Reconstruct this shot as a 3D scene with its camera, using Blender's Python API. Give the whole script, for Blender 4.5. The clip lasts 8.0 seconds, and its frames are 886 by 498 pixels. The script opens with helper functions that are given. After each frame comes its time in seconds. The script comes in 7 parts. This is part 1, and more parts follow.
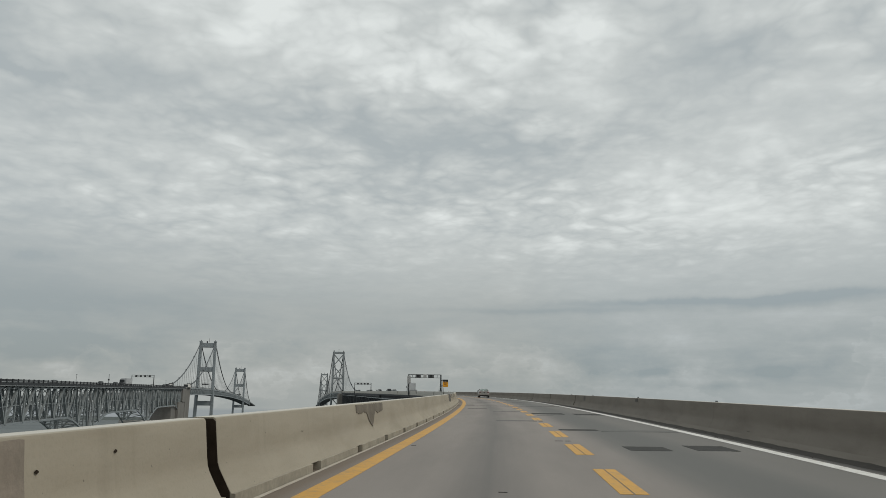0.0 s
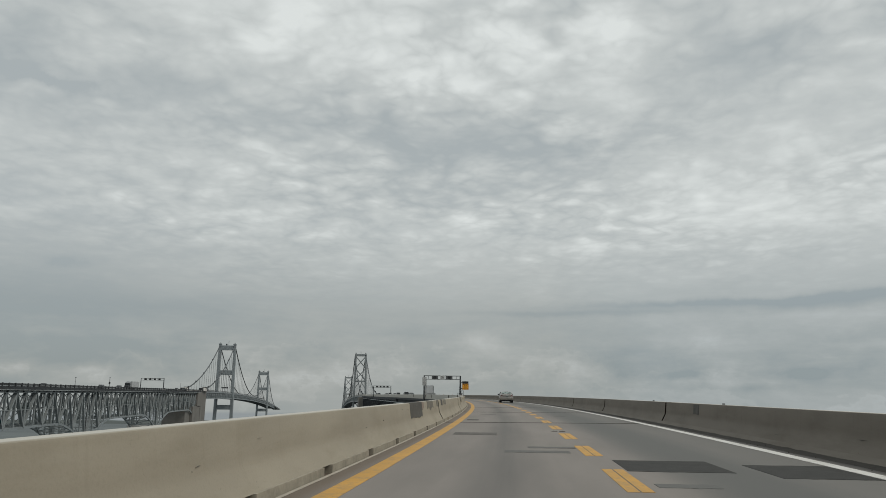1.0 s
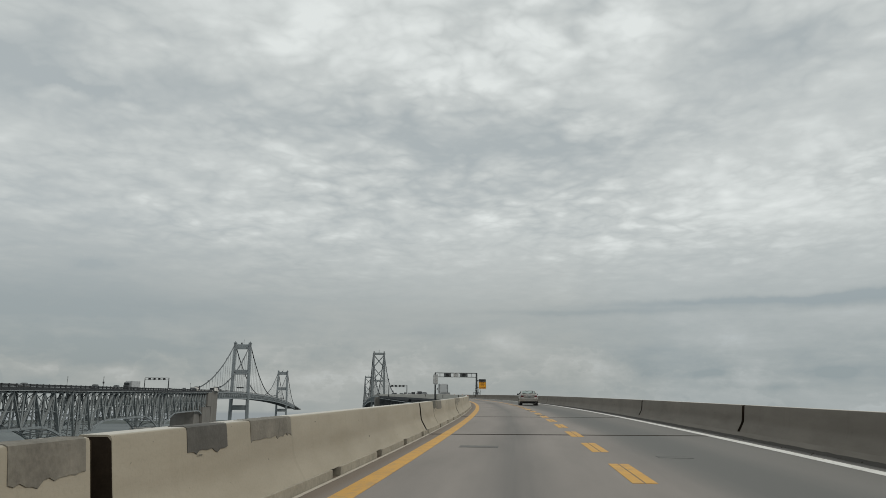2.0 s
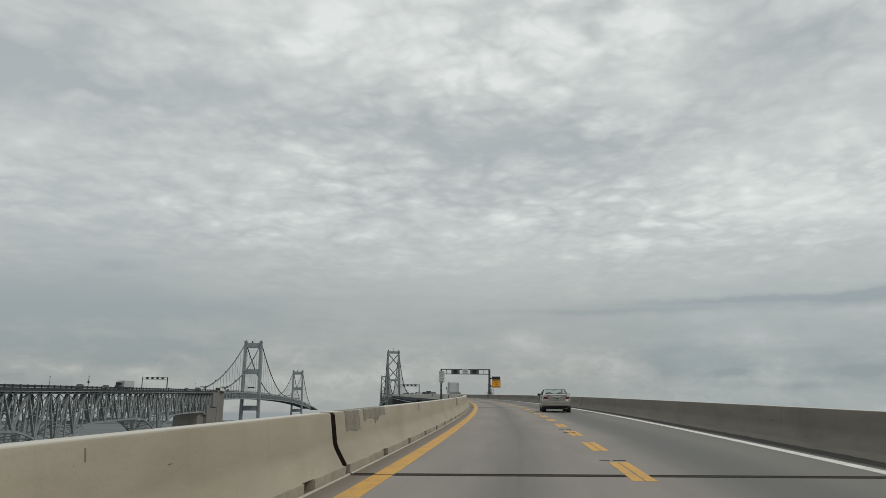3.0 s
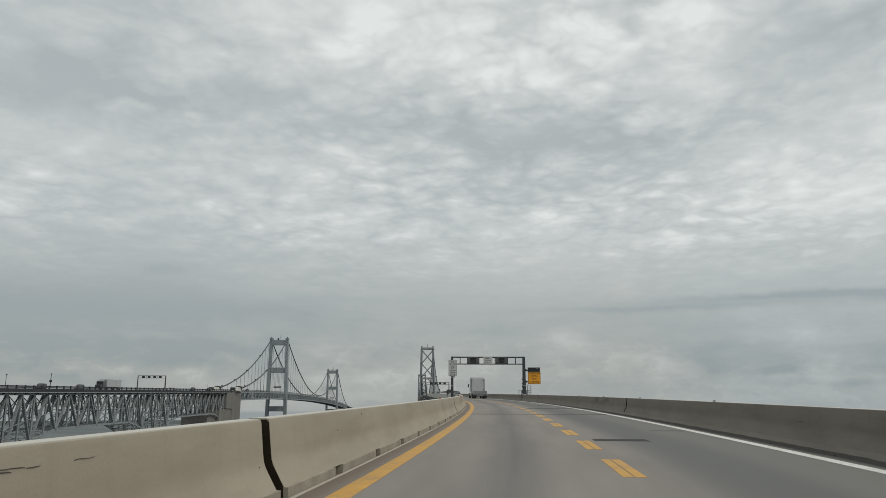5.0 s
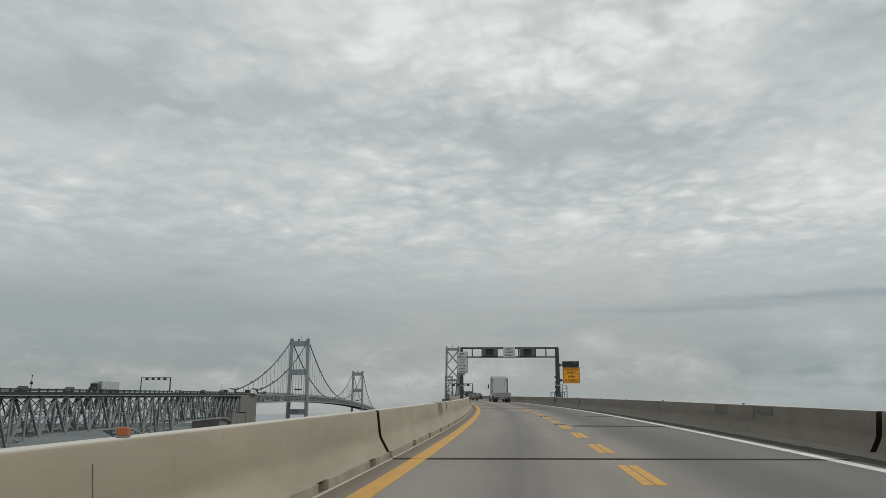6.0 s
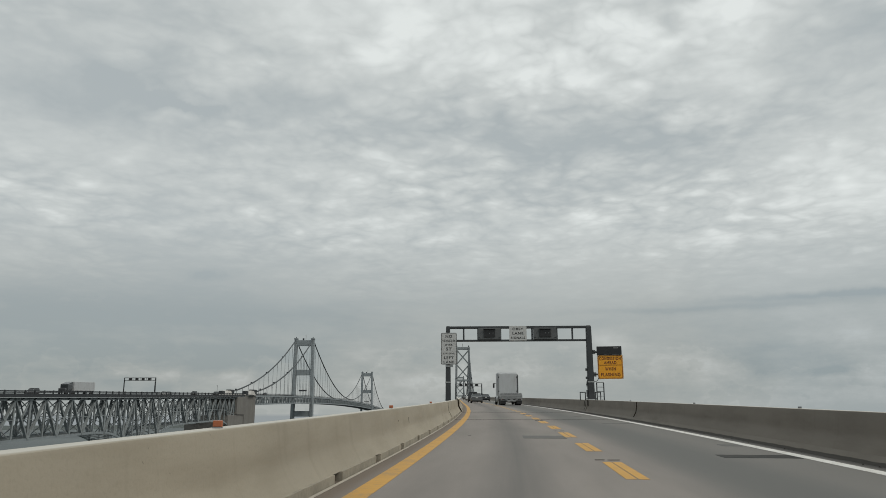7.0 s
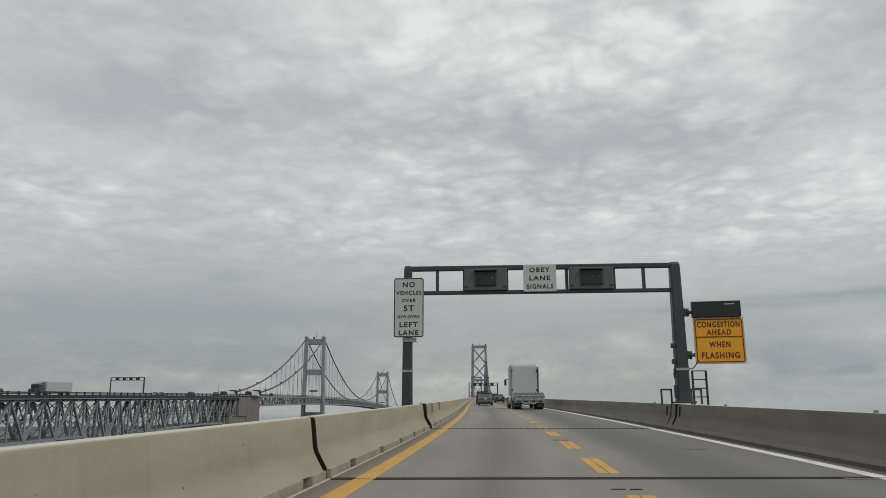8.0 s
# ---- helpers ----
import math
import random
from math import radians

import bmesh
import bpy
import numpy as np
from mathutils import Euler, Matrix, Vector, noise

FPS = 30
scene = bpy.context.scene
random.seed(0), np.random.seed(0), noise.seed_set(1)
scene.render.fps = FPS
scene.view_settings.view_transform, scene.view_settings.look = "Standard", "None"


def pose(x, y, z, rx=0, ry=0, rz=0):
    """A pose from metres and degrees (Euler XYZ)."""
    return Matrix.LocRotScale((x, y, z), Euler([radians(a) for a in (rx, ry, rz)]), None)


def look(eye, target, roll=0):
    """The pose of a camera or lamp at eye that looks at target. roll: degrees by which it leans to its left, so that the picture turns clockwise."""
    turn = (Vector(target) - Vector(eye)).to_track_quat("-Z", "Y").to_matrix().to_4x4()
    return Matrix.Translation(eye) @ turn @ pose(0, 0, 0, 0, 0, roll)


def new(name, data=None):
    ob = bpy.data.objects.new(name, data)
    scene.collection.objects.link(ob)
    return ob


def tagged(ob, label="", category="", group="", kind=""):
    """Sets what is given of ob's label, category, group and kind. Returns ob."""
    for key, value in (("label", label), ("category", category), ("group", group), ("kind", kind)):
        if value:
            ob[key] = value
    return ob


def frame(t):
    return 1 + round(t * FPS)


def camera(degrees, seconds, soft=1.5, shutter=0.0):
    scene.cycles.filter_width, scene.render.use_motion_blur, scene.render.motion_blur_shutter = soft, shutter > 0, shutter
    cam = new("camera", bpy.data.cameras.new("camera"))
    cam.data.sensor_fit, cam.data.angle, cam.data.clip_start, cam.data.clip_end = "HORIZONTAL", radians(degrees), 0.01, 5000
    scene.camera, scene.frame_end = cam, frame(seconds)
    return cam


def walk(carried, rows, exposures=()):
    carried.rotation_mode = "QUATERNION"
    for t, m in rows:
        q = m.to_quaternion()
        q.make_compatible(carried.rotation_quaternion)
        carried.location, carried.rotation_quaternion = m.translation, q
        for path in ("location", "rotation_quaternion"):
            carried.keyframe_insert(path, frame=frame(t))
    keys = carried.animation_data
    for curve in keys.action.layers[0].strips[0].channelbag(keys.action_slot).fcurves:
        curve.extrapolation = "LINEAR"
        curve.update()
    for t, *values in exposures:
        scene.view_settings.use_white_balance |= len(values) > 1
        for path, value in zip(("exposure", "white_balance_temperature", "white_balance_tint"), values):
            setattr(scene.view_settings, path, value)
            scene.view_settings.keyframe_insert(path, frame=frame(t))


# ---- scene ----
cam = camera(61.94, 8.0, soft=0.75)
PATH = [
    (0.0, 0.132, 0.0, 1.106, 102.486, -0.442, 5.246),
    (0.5, 0.089, 12.267, 1.473, 102.623, -0.404, 6.282),
    (1.0, -0.173, 24.526, 1.838, 102.703, -0.367, 7.323),
    (1.5, -0.599, 36.772, 2.201, 102.707, -0.329, 8.282),
    (2.25, -1.489, 55.117, 2.741, 102.632, -0.272, 9.478),
    (3.0, -2.704, 73.428, 3.275, 102.626, -0.216, 10.554),
    (3.5, -3.651, 85.618, 3.628, 102.814, -0.178, 11.193),
    (4.0, -4.689, 97.797, 3.978, 102.701, -0.14, 11.784),
    (4.5, -6.073, 109.934, 4.327, 102.547, -0.103, 12.69),
    (5.25, -8.486, 128.085, 4.845, 102.577, -0.046, 14.428),
    (6.0, -11.33, 146.158, 5.358, 102.697, 0.01, 15.978),
    (6.5, -13.498, 158.152, 5.697, 102.782, 0.048, 16.385),
    (7.0, -15.703, 170.131, 6.034, 102.775, 0.086, 16.956),
    (7.5, -18.08, 182.073, 6.368, 102.831, 0.124, 17.481),
    (8.0, -20.588, 193.983, 6.699, 102.803, 0.161, 18.387),
]
walk(cam, [(r[0], pose(*r[1:])) for r in PATH],
     exposures=((0.0, -0.05), (0.5, -0.12), (1.0, -0.11), (1.5, -0.05), (3.0, -0.04), (4.5, -0.02), (6.0, -0.03), (8.0, -0.03)))

# ---- sky, sun and exposure: a high, broken overcast, brighter to the right of the road ----
SUN_ELEV, SUN_ROT = radians(48), radians(105)


def node(nt, kind):
    return nt.nodes.new(kind)


def uv_of(nt):
    n = nt.nodes.new("ShaderNodeUVMap")
    n.uv_map = "UVMap"
    return n.outputs[0]


def link(nt, a, b):
    nt.links.new(a, b)


def mathn(nt, op, a, b=None, c=None, clamp=False):
    n = nt.nodes.new("ShaderNodeMath")
    n.operation = op
    n.use_clamp = clamp
    for i, v in enumerate((a, b, c)):
        if v is None:
            continue
        if isinstance(v, (int, float)):
            n.inputs[i].default_value = v
        else:
            nt.links.new(v, n.inputs[i])
    return n.outputs[0]


def mixc(nt, fac, a, b, blend="MIX"):
    n = nt.nodes.new("ShaderNodeMix")
    n.data_type, n.blend_type = "RGBA", blend
    for i, v in ((0, fac), (6, a), (7, b)):
        if isinstance(v, (int, float)):
            n.inputs[i].default_value = v
        elif isinstance(v, tuple):
            n.inputs[i].default_value = (*v, 1) if len(v) == 3 else v
        else:
            nt.links.new(v, n.inputs[i])
    return n.outputs[2]


def ramp(nt, fac, stops):
    n = nt.nodes.new("ShaderNodeValToRGB")
    el = n.color_ramp.elements
    while len(el) < len(stops):
        el.new(0.5)
    for e, (p, c) in zip(el, stops):
        e.position = p
        e.color = (c, c, c, 1) if isinstance(c, (int, float)) else (*c, 1)
    nt.links.new(fac, n.inputs[0])
    return n.outputs[0]


def noisen(nt, vec, scale, detail=4.0, rough=0.55, dist=0.0):
    n = nt.nodes.new("ShaderNodeTexNoise")
    n.inputs["Scale"].default_value, n.inputs["Detail"].default_value = scale, detail
    n.inputs["Roughness"].default_value, n.inputs["Distortion"].default_value = rough, dist
    nt.links.new(vec, n.inputs["Vector"])
    return n.outputs["Fac"]


def mapping(nt, vec, loc=(0, 0, 0), rot=(0, 0, 0), scale=(1, 1, 1)):
    n = nt.nodes.new("ShaderNodeMapping")
    n.inputs["Location"].default_value, n.inputs["Rotation"].default_value, n.inputs["Scale"].default_value = loc, rot, scale
    nt.links.new(vec, n.inputs["Vector"])
    return n.outputs[0]


world = bpy.data.worlds.new("overcast_sky")
scene.world = world
world.use_nodes = True
wt = world.node_tree
wt.nodes.clear()
sky = node(wt, "ShaderNodeTexSky")
sky.sky_type, sky.sun_disc, sky.sun_elevation, sky.sun_rotation = "NISHITA", False, SUN_ELEV, SUN_ROT
sky.altitude, sky.air_density, sky.dust_density, sky.ozone_density = 50.0, 1.0, 2.0, 1.0
direc = node(wt, "ShaderNodeTexCoord").outputs["Generated"]
sep = node(wt, "ShaderNodeSeparateXYZ")
link(wt, direc, sep.inputs[0])
up = mathn(wt, "MAXIMUM", sep.outputs[2], 0.0)
flat = mathn(wt, "ADD", up, 0.13)
comb = node(wt, "ShaderNodeCombineXYZ")
link(wt, mathn(wt, "DIVIDE", sep.outputs[0], flat), comb.inputs[0])
link(wt, mathn(wt, "DIVIDE", sep.outputs[1], flat), comb.inputs[1])
plane = comb.outputs[0]
swirl = node(wt, "ShaderNodeTexNoise")
swirl.inputs["Scale"].default_value, swirl.inputs["Detail"].default_value = 2.2, 3.0
link(wt, plane, swirl.inputs["Vector"])
bent = node(wt, "ShaderNodeVectorMath")
bent.operation = "MULTIPLY_ADD"
bent.inputs[1].default_value = (0.12, 0.12, 0.0)
link(wt, swirl.outputs["Color"], bent.inputs[0])
link(wt, plane, bent.inputs[2])
bent = bent.outputs[0]
big = noisen(wt, mapping(wt, plane, loc=(3.1, 0.4, 0), rot=(0, 0, radians(25))), 1.1, 3.0, 0.5, 0.0)
mid = noisen(wt, mapping(wt, bent, loc=(7.7, 2.0, 1), rot=(0, 0, radians(-20))), 4.5, 6.0, 0.58, 0.0)
fine = noisen(wt, mapping(wt, bent, loc=(1.2, 5.0, 3), rot=(0, 0, radians(15))), 12.0, 5.0, 0.60, 0.0)
patchy = ramp(wt, noisen(wt, mapping(wt, plane, loc=(5.0, 1.5, 2)), 1.3, 2.0, 0.5), [(0.36, 0.35), (0.60, 1.0)])


def billow(scale, loc):
    """Rounded puffs parted by soft creases."""
    n = noisen(wt, mapping(wt, bent, loc=loc), scale, 1.2, 0.5)
    return mathn(wt, "MULTIPLY", mathn(wt, "ABSOLUTE", mathn(wt, "SUBTRACT", n, 0.5)), 2.0)


heaps = mathn(wt, "ADD", mathn(wt, "MULTIPLY", billow(4.4, (0.3, 4.1, 0.7)), 0.48),
              mathn(wt, "ADD", mathn(wt, "MULTIPLY", billow(9.5, (6.2, 1.3, 2.9)), 0.35), mathn(wt, "MULTIPLY", billow(20.0, (2.8, 8.8, 5.1)), 0.17)))
# broad brighter and darker cloud masses: bearing, elevation, half widths (radians), strength
HIGH_MASSES = (
    (-0.318, 0.51, 0.199, 0.0612, 0.085),
    (-0.126, 0.461, 0.13, 0.0421, 0.075),
    (0.266, 0.282, 0.176, 0.0536, 0.07),
    (-0.578, 0.322, 0.176, 0.0459, 0.005),
    (0.116, 0.49, 0.115, 0.0459, 0.04),
    (0.07, 0.42, 0.09, 0.05, 0.06),
    (-0.335, 0.266, 0.153, 0.0306, -0.01),
    (-0.19, 0.385, 0.14, 0.035, -0.05),
    (-0.06, 0.352, 0.12, 0.028, -0.075),
    (-0.751, 0.383, 0.099, 0.0344, -0.09),
    (-0.387, 0.405, 0.13, 0.0306, -0.05),
    (0.29, 0.44, 0.107, 0.0344, -0.07),
    (0.106, 0.358, 0.115, 0.0268, -0.04),
    (-0.563, 0.399, 0.092, 0.0268, -0.05),
    (-0.695, 0.454, 0.122, 0.0459, -0.03),
    (-0.7, 0.46, 0.2, 0.1, -0.03),
    (-0.656, 0.388, 0.03, 0.006, -0.11),
    (-0.70, 0.398, 0.032, 0.006, -0.09),
    (-0.745, 0.412, 0.05, 0.013, -0.09),
)
# lower layers, small puffs and streaks towards the horizon
LOW_MASSES = (
    (0.145, 0.216, 0.23, 0.05, 0.03),
    (-0.636, 0.21, 0.199, 0.0536, -0.04),
    (0.27, 0.142, 0.199, 0.0045, -0.15),
    (0.055, 0.134, 0.16, 0.0040, -0.08),
    (-0.621, 0.181, 0.026, 0.0061, -0.09),
    (0.314, 0.052, 0.03, 0.0065, -0.22),
    (-0.087, 0.098, 0.024, 0.013, 0.07),
    (-0.06, 0.084, 0.05, 0.008, 0.05),
    (-0.665, 0.053, 0.034, 0.0107, 0.15),
    (-0.344, 0.048, 0.069, 0.0107, 0.05),
    (-0.541, 0.124, 0.23, 0.0191, -0.03),
    (0.086, 0.068, 0.046, 0.0107, -0.05),
    (0.185, 0.052, 0.03, 0.0045, -0.15),
    (0.27, 0.036, 0.02, 0.005, -0.12),
    (0.35, 0.137, 0.10, 0.009, -0.13),
    (-0.64, 0.1, 0.24, 0.07, -0.105),
    (-0.56, 0.05, 0.03, 0.008, 0.14),
    (-0.86, 0.08, 0.14, 0.05, -0.10),
)
warp = mathn(wt, "MULTIPLY", mathn(wt, "SUBTRACT", noisen(wt, direc, 9.0, 5.0, 0.6), 0.5), 0.16)
warp2 = mathn(wt, "MULTIPLY", mathn(wt, "SUBTRACT", noisen(wt, mapping(wt, direc, loc=(3, 1, 2)), 11.0, 5.0, 0.6), 0.5), 0.05)
bearing = mathn(wt, "ADD", mathn(wt, "ARCTAN2", sep.outputs[0], sep.outputs[1]), warp)
rise = mathn(wt, "ADD", mathn(wt, "ARCSINE", sep.outputs[2]), mathn(wt, "MULTIPLY", warp2, mathn(wt, "MULTIPLY", up, 3.0, clamp=True)))
masses = 0.0
for az, el, wa, we, amount in HIGH_MASSES + LOW_MASSES:
    da = mathn(wt, "MULTIPLY", mathn(wt, "SUBTRACT", bearing, az), 1.0 / wa)
    de = mathn(wt, "MULTIPLY", mathn(wt, "SUBTRACT", rise, el), 1.0 / we)
    r2 = mathn(wt, "MULTIPLY_ADD", da, da, mathn(wt, "MULTIPLY", de, de))
    masses = mathn(wt, "MULTIPLY_ADD", mathn(wt, "EXPONENT", mathn(wt, "MULTIPLY", r2, -1.0)), amount, masses)


def centred(v, k):
    return mathn(wt, "MULTIPLY", mathn(wt, "SUBTRACT", v, 0.5), k)


puffy = mathn(wt, "ADD", centred(fine, 0.11), mathn(wt, "MULTIPLY", mathn(wt, "SUBTRACT", heaps, 0.20), 0.54))
texture = mathn(wt, "ADD", centred(mid, 0.20), mathn(wt, "MULTIPLY", puffy, patchy))
texture = mathn(wt, "MULTIPLY", texture, ramp(wt, sep.outputs[2], [(0.05, 0.12), (0.16, 0.42), (0.27, 1.0)]))
cover = mathn(wt, "ADD", mathn(wt, "ADD", 0.503, mathn(wt, "MULTIPLY", masses, 1.35)), mathn(wt, "ADD", centred(big, 0.10), texture))
cloud = ramp(wt, cover, [(0.34, (0.462, 0.493, 0.490)), (0.43, (0.528, 0.553, 0.545)), (0.52, (0.626, 0.645, 0.627)), (0.64, (0.825, 0.842, 0.815))])
# a duller, bluer light towards the horizon, with long thin layers
lowv = mapping(wt, direc, loc=(0.3, 0.1, 0), scale=(2.6, 2.6, 24.0))
bands = noisen(wt, lowv, 1.0, 6.0, 0.58, 0.25)
puffs = noisen(wt, mapping(wt, direc, loc=(2.2, 0.7, 0.4), scale=(11.0, 11.0, 26.0)), 1.0, 6.0, 0.6, 0.2)
puffs = mathn(wt, "MULTIPLY", centred(puffs, 0.75), ramp(wt, sep.outputs[2], [(0.02, 0.35), (0.05, 1.0), (0.10, 0.7), (0.17, 0.15)]))
lowmix = mathn(wt, "ADD", mathn(wt, "ADD", mathn(wt, "ADD", 0.5, puffs), centred(bands, 0.45)), mathn(wt, "MULTIPLY", masses, 1.6))
# far heaps with crisp tops just over the horizon
heap_n = noisen(wt, mapping(wt, direc, loc=(0.8, 3.4, 1.6), scale=(9.0, 9.0, 13.0)), 1.0, 7.0, 0.56)
heap_n = mathn(wt, "SUBTRACT", heap_n, mathn(wt, "MULTIPLY", mathn(wt, "MAXIMUM", mathn(wt, "SUBTRACT", sep.outputs[2], 0.03), 0.0), 1.6))
heap_top = mathn(wt, "MULTIPLY", ramp(wt, heap_n, [(0.495, 0.0), (0.515, 1.0), (0.57, 0.2)]), 0.055)
lowmix = mathn(wt, "ADD", mathn(wt, "SUBTRACT", lowmix, 0.015), heap_top)
side = ramp(wt, bearing, [(-0.35, (1.0, 1.0, 1.0)), (0.15, (0.965, 1.0, 1.038))])
lowcol = ramp(wt, lowmix, [(0.30, (0.320, 0.351, 0.350)), (0.47, (0.393, 0.410, 0.394)), (0.56, (0.447, 0.457, 0.437)), (0.72, (0.560, 0.572, 0.552))])
lowfac = ramp(wt, sep.outputs[2], [(0.06, 1.0), (0.13, 0.78), (0.24, 0.0)])
lowcol = mixc(wt, 1.0, lowcol, side, "MULTIPLY")
deck_col = mixc(wt, lowfac, cloud, lowcol)
# the cloud layer is thinner and brighter overhead
gain = mathn(wt, "ADD", 1.0, mathn(wt, "MULTIPLY", mathn(wt, "MAXIMUM", mathn(wt, "SUBTRACT", sep.outputs[2], 0.5), 0.0), 1.3))
deck_col = mixc(wt, 1.0, mixc(wt, 1.0, deck_col, (0.945, 0.970, 0.982), "MULTIPLY"), gain, "MULTIPLY")
clear = mixc(wt, 1.0, sky.outputs[0], (0.12, 0.12, 0.12), "MULTIPLY")
thin = ramp(wt, cover, [(0.30, 0.92), (0.46, 0.97)])
sky_col = mixc(wt, thin, clear, deck_col)
below = ramp(wt, sep.outputs[2], [(0.0, 0.0), (0.004, 1.0)])
full = mixc(wt, below, (0.30, 0.33, 0.34), sky_col)
bg = node(wt, "ShaderNodeBackground")
bg.inputs["Strength"].default_value = 1.0
link(wt, full, bg.inputs["Color"])
out = node(wt, "ShaderNodeOutputWorld")
link(wt, bg.outputs[0], out.inputs["Surface"])

sun = new("sun", bpy.data.lights.new("sun", "SUN"))
sun.data.energy, sun.data.angle, sun.data.color = 1.3, radians(20), (1.0, 0.93, 0.82)
sun_dir = Vector((math.sin(SUN_ROT) * math.cos(SUN_ELEV), math.cos(SUN_ROT) * math.cos(SUN_ELEV), math.sin(SUN_ELEV)))
sun.matrix_basis = look(sun_dir * 300, (0, 0, 0))

# ---- materials ----


def material(name, base, rough=0.7, metal=0.0, var=0.12, scale=3.0, bump=0.0, bump_scale=40.0, coords="world", spec=None,
             dirt=None, dirt_amount=0.0, dirt_scale=(1, 1, 1), coat=0.0, alpha=None):
    """A painted, concrete or metal surface: two scales of tone, optional streaks of dirt, fine relief."""
    m = bpy.data.materials.new(name)
    m.use_nodes = True
    nt = m.node_tree
    b = nt.nodes["Principled BSDF"]
    if coords == "world":
        vec = node(nt, "ShaderNodeNewGeometry").outputs["Position"]
    elif coords == "uv":
        vec = uv_of(nt)
    else:
        vec = node(nt, "ShaderNodeTexCoord").outputs["Object"]
    a = noisen(nt, vec, scale, 4, 0.6)
    f = noisen(nt, vec, scale * 9.0, 3, 0.6)
    tone = mathn(nt, "ADD", mathn(nt, "MULTIPLY", a, 0.65), mathn(nt, "MULTIPLY", f, 0.35))
    dark = tuple(c * (1 - var) for c in base)
    lite = tuple(min(1, c * (1 + var)) for c in base)
    col = mixc(nt, ramp(nt, tone, [(0.3, 0.0), (0.7, 1.0)]), dark, lite)
    if dirt:
        d = noisen(nt, mapping(nt, vec, scale=dirt_scale), 1.0, 5, 0.6)
        col = mixc(nt, mathn(nt, "MULTIPLY", ramp(nt, d, [(0.45, 0.0), (0.72, 1.0)]), dirt_amount), col, dirt)
    link(nt, col, b.inputs["Base Color"])
    b.inputs["Roughness"].default_value, b.inputs["Metallic"].default_value = rough, metal
    b.inputs["Coat Weight"].default_value = coat
    if spec is not None:
        b.inputs["Specular IOR Level"].default_value = spec
    if alpha is not None:
        b.inputs["Alpha"].default_value = alpha
    if bump:
        bn = node(nt, "ShaderNodeBump")
        bn.inputs["Strength"].default_value, bn.inputs["Distance"].default_value = bump, 0.01
        link(nt, noisen(nt, vec, bump_scale, 3, 0.6), bn.inputs["Height"])
        link(nt, bn.outputs[0], b.inputs["Normal"])
    return m


def glass(name, tint, rough=0.03):
    """A thin pane: tinted see-through with a Fresnel gloss."""
    m = bpy.data.materials.new(name)
    m.use_nodes = True
    nt = m.node_tree
    nt.nodes.clear()
    t = node(nt, "ShaderNodeBsdfTransparent")
    t.inputs[0].default_value = (*tint, 1)
    g = node(nt, "ShaderNodeBsdfGlossy")
    g.inputs["Roughness"].default_value = rough
    lw = node(nt, "ShaderNodeLayerWeight")
    gloss = mathn(nt, "MULTIPLY_ADD", mathn(nt, "POWER", lw.outputs["Facing"], 5.0), 0.85, 0.05)
    mx = node(nt, "ShaderNodeMixShader")
    link(nt, gloss, mx.inputs[0])
    link(nt, t.outputs[0], mx.inputs[1])
    link(nt, g.outputs[0], mx.inputs[2])
    link(nt, mx.outputs[0], node(nt, "ShaderNodeOutputMaterial").inputs[0])
    return m


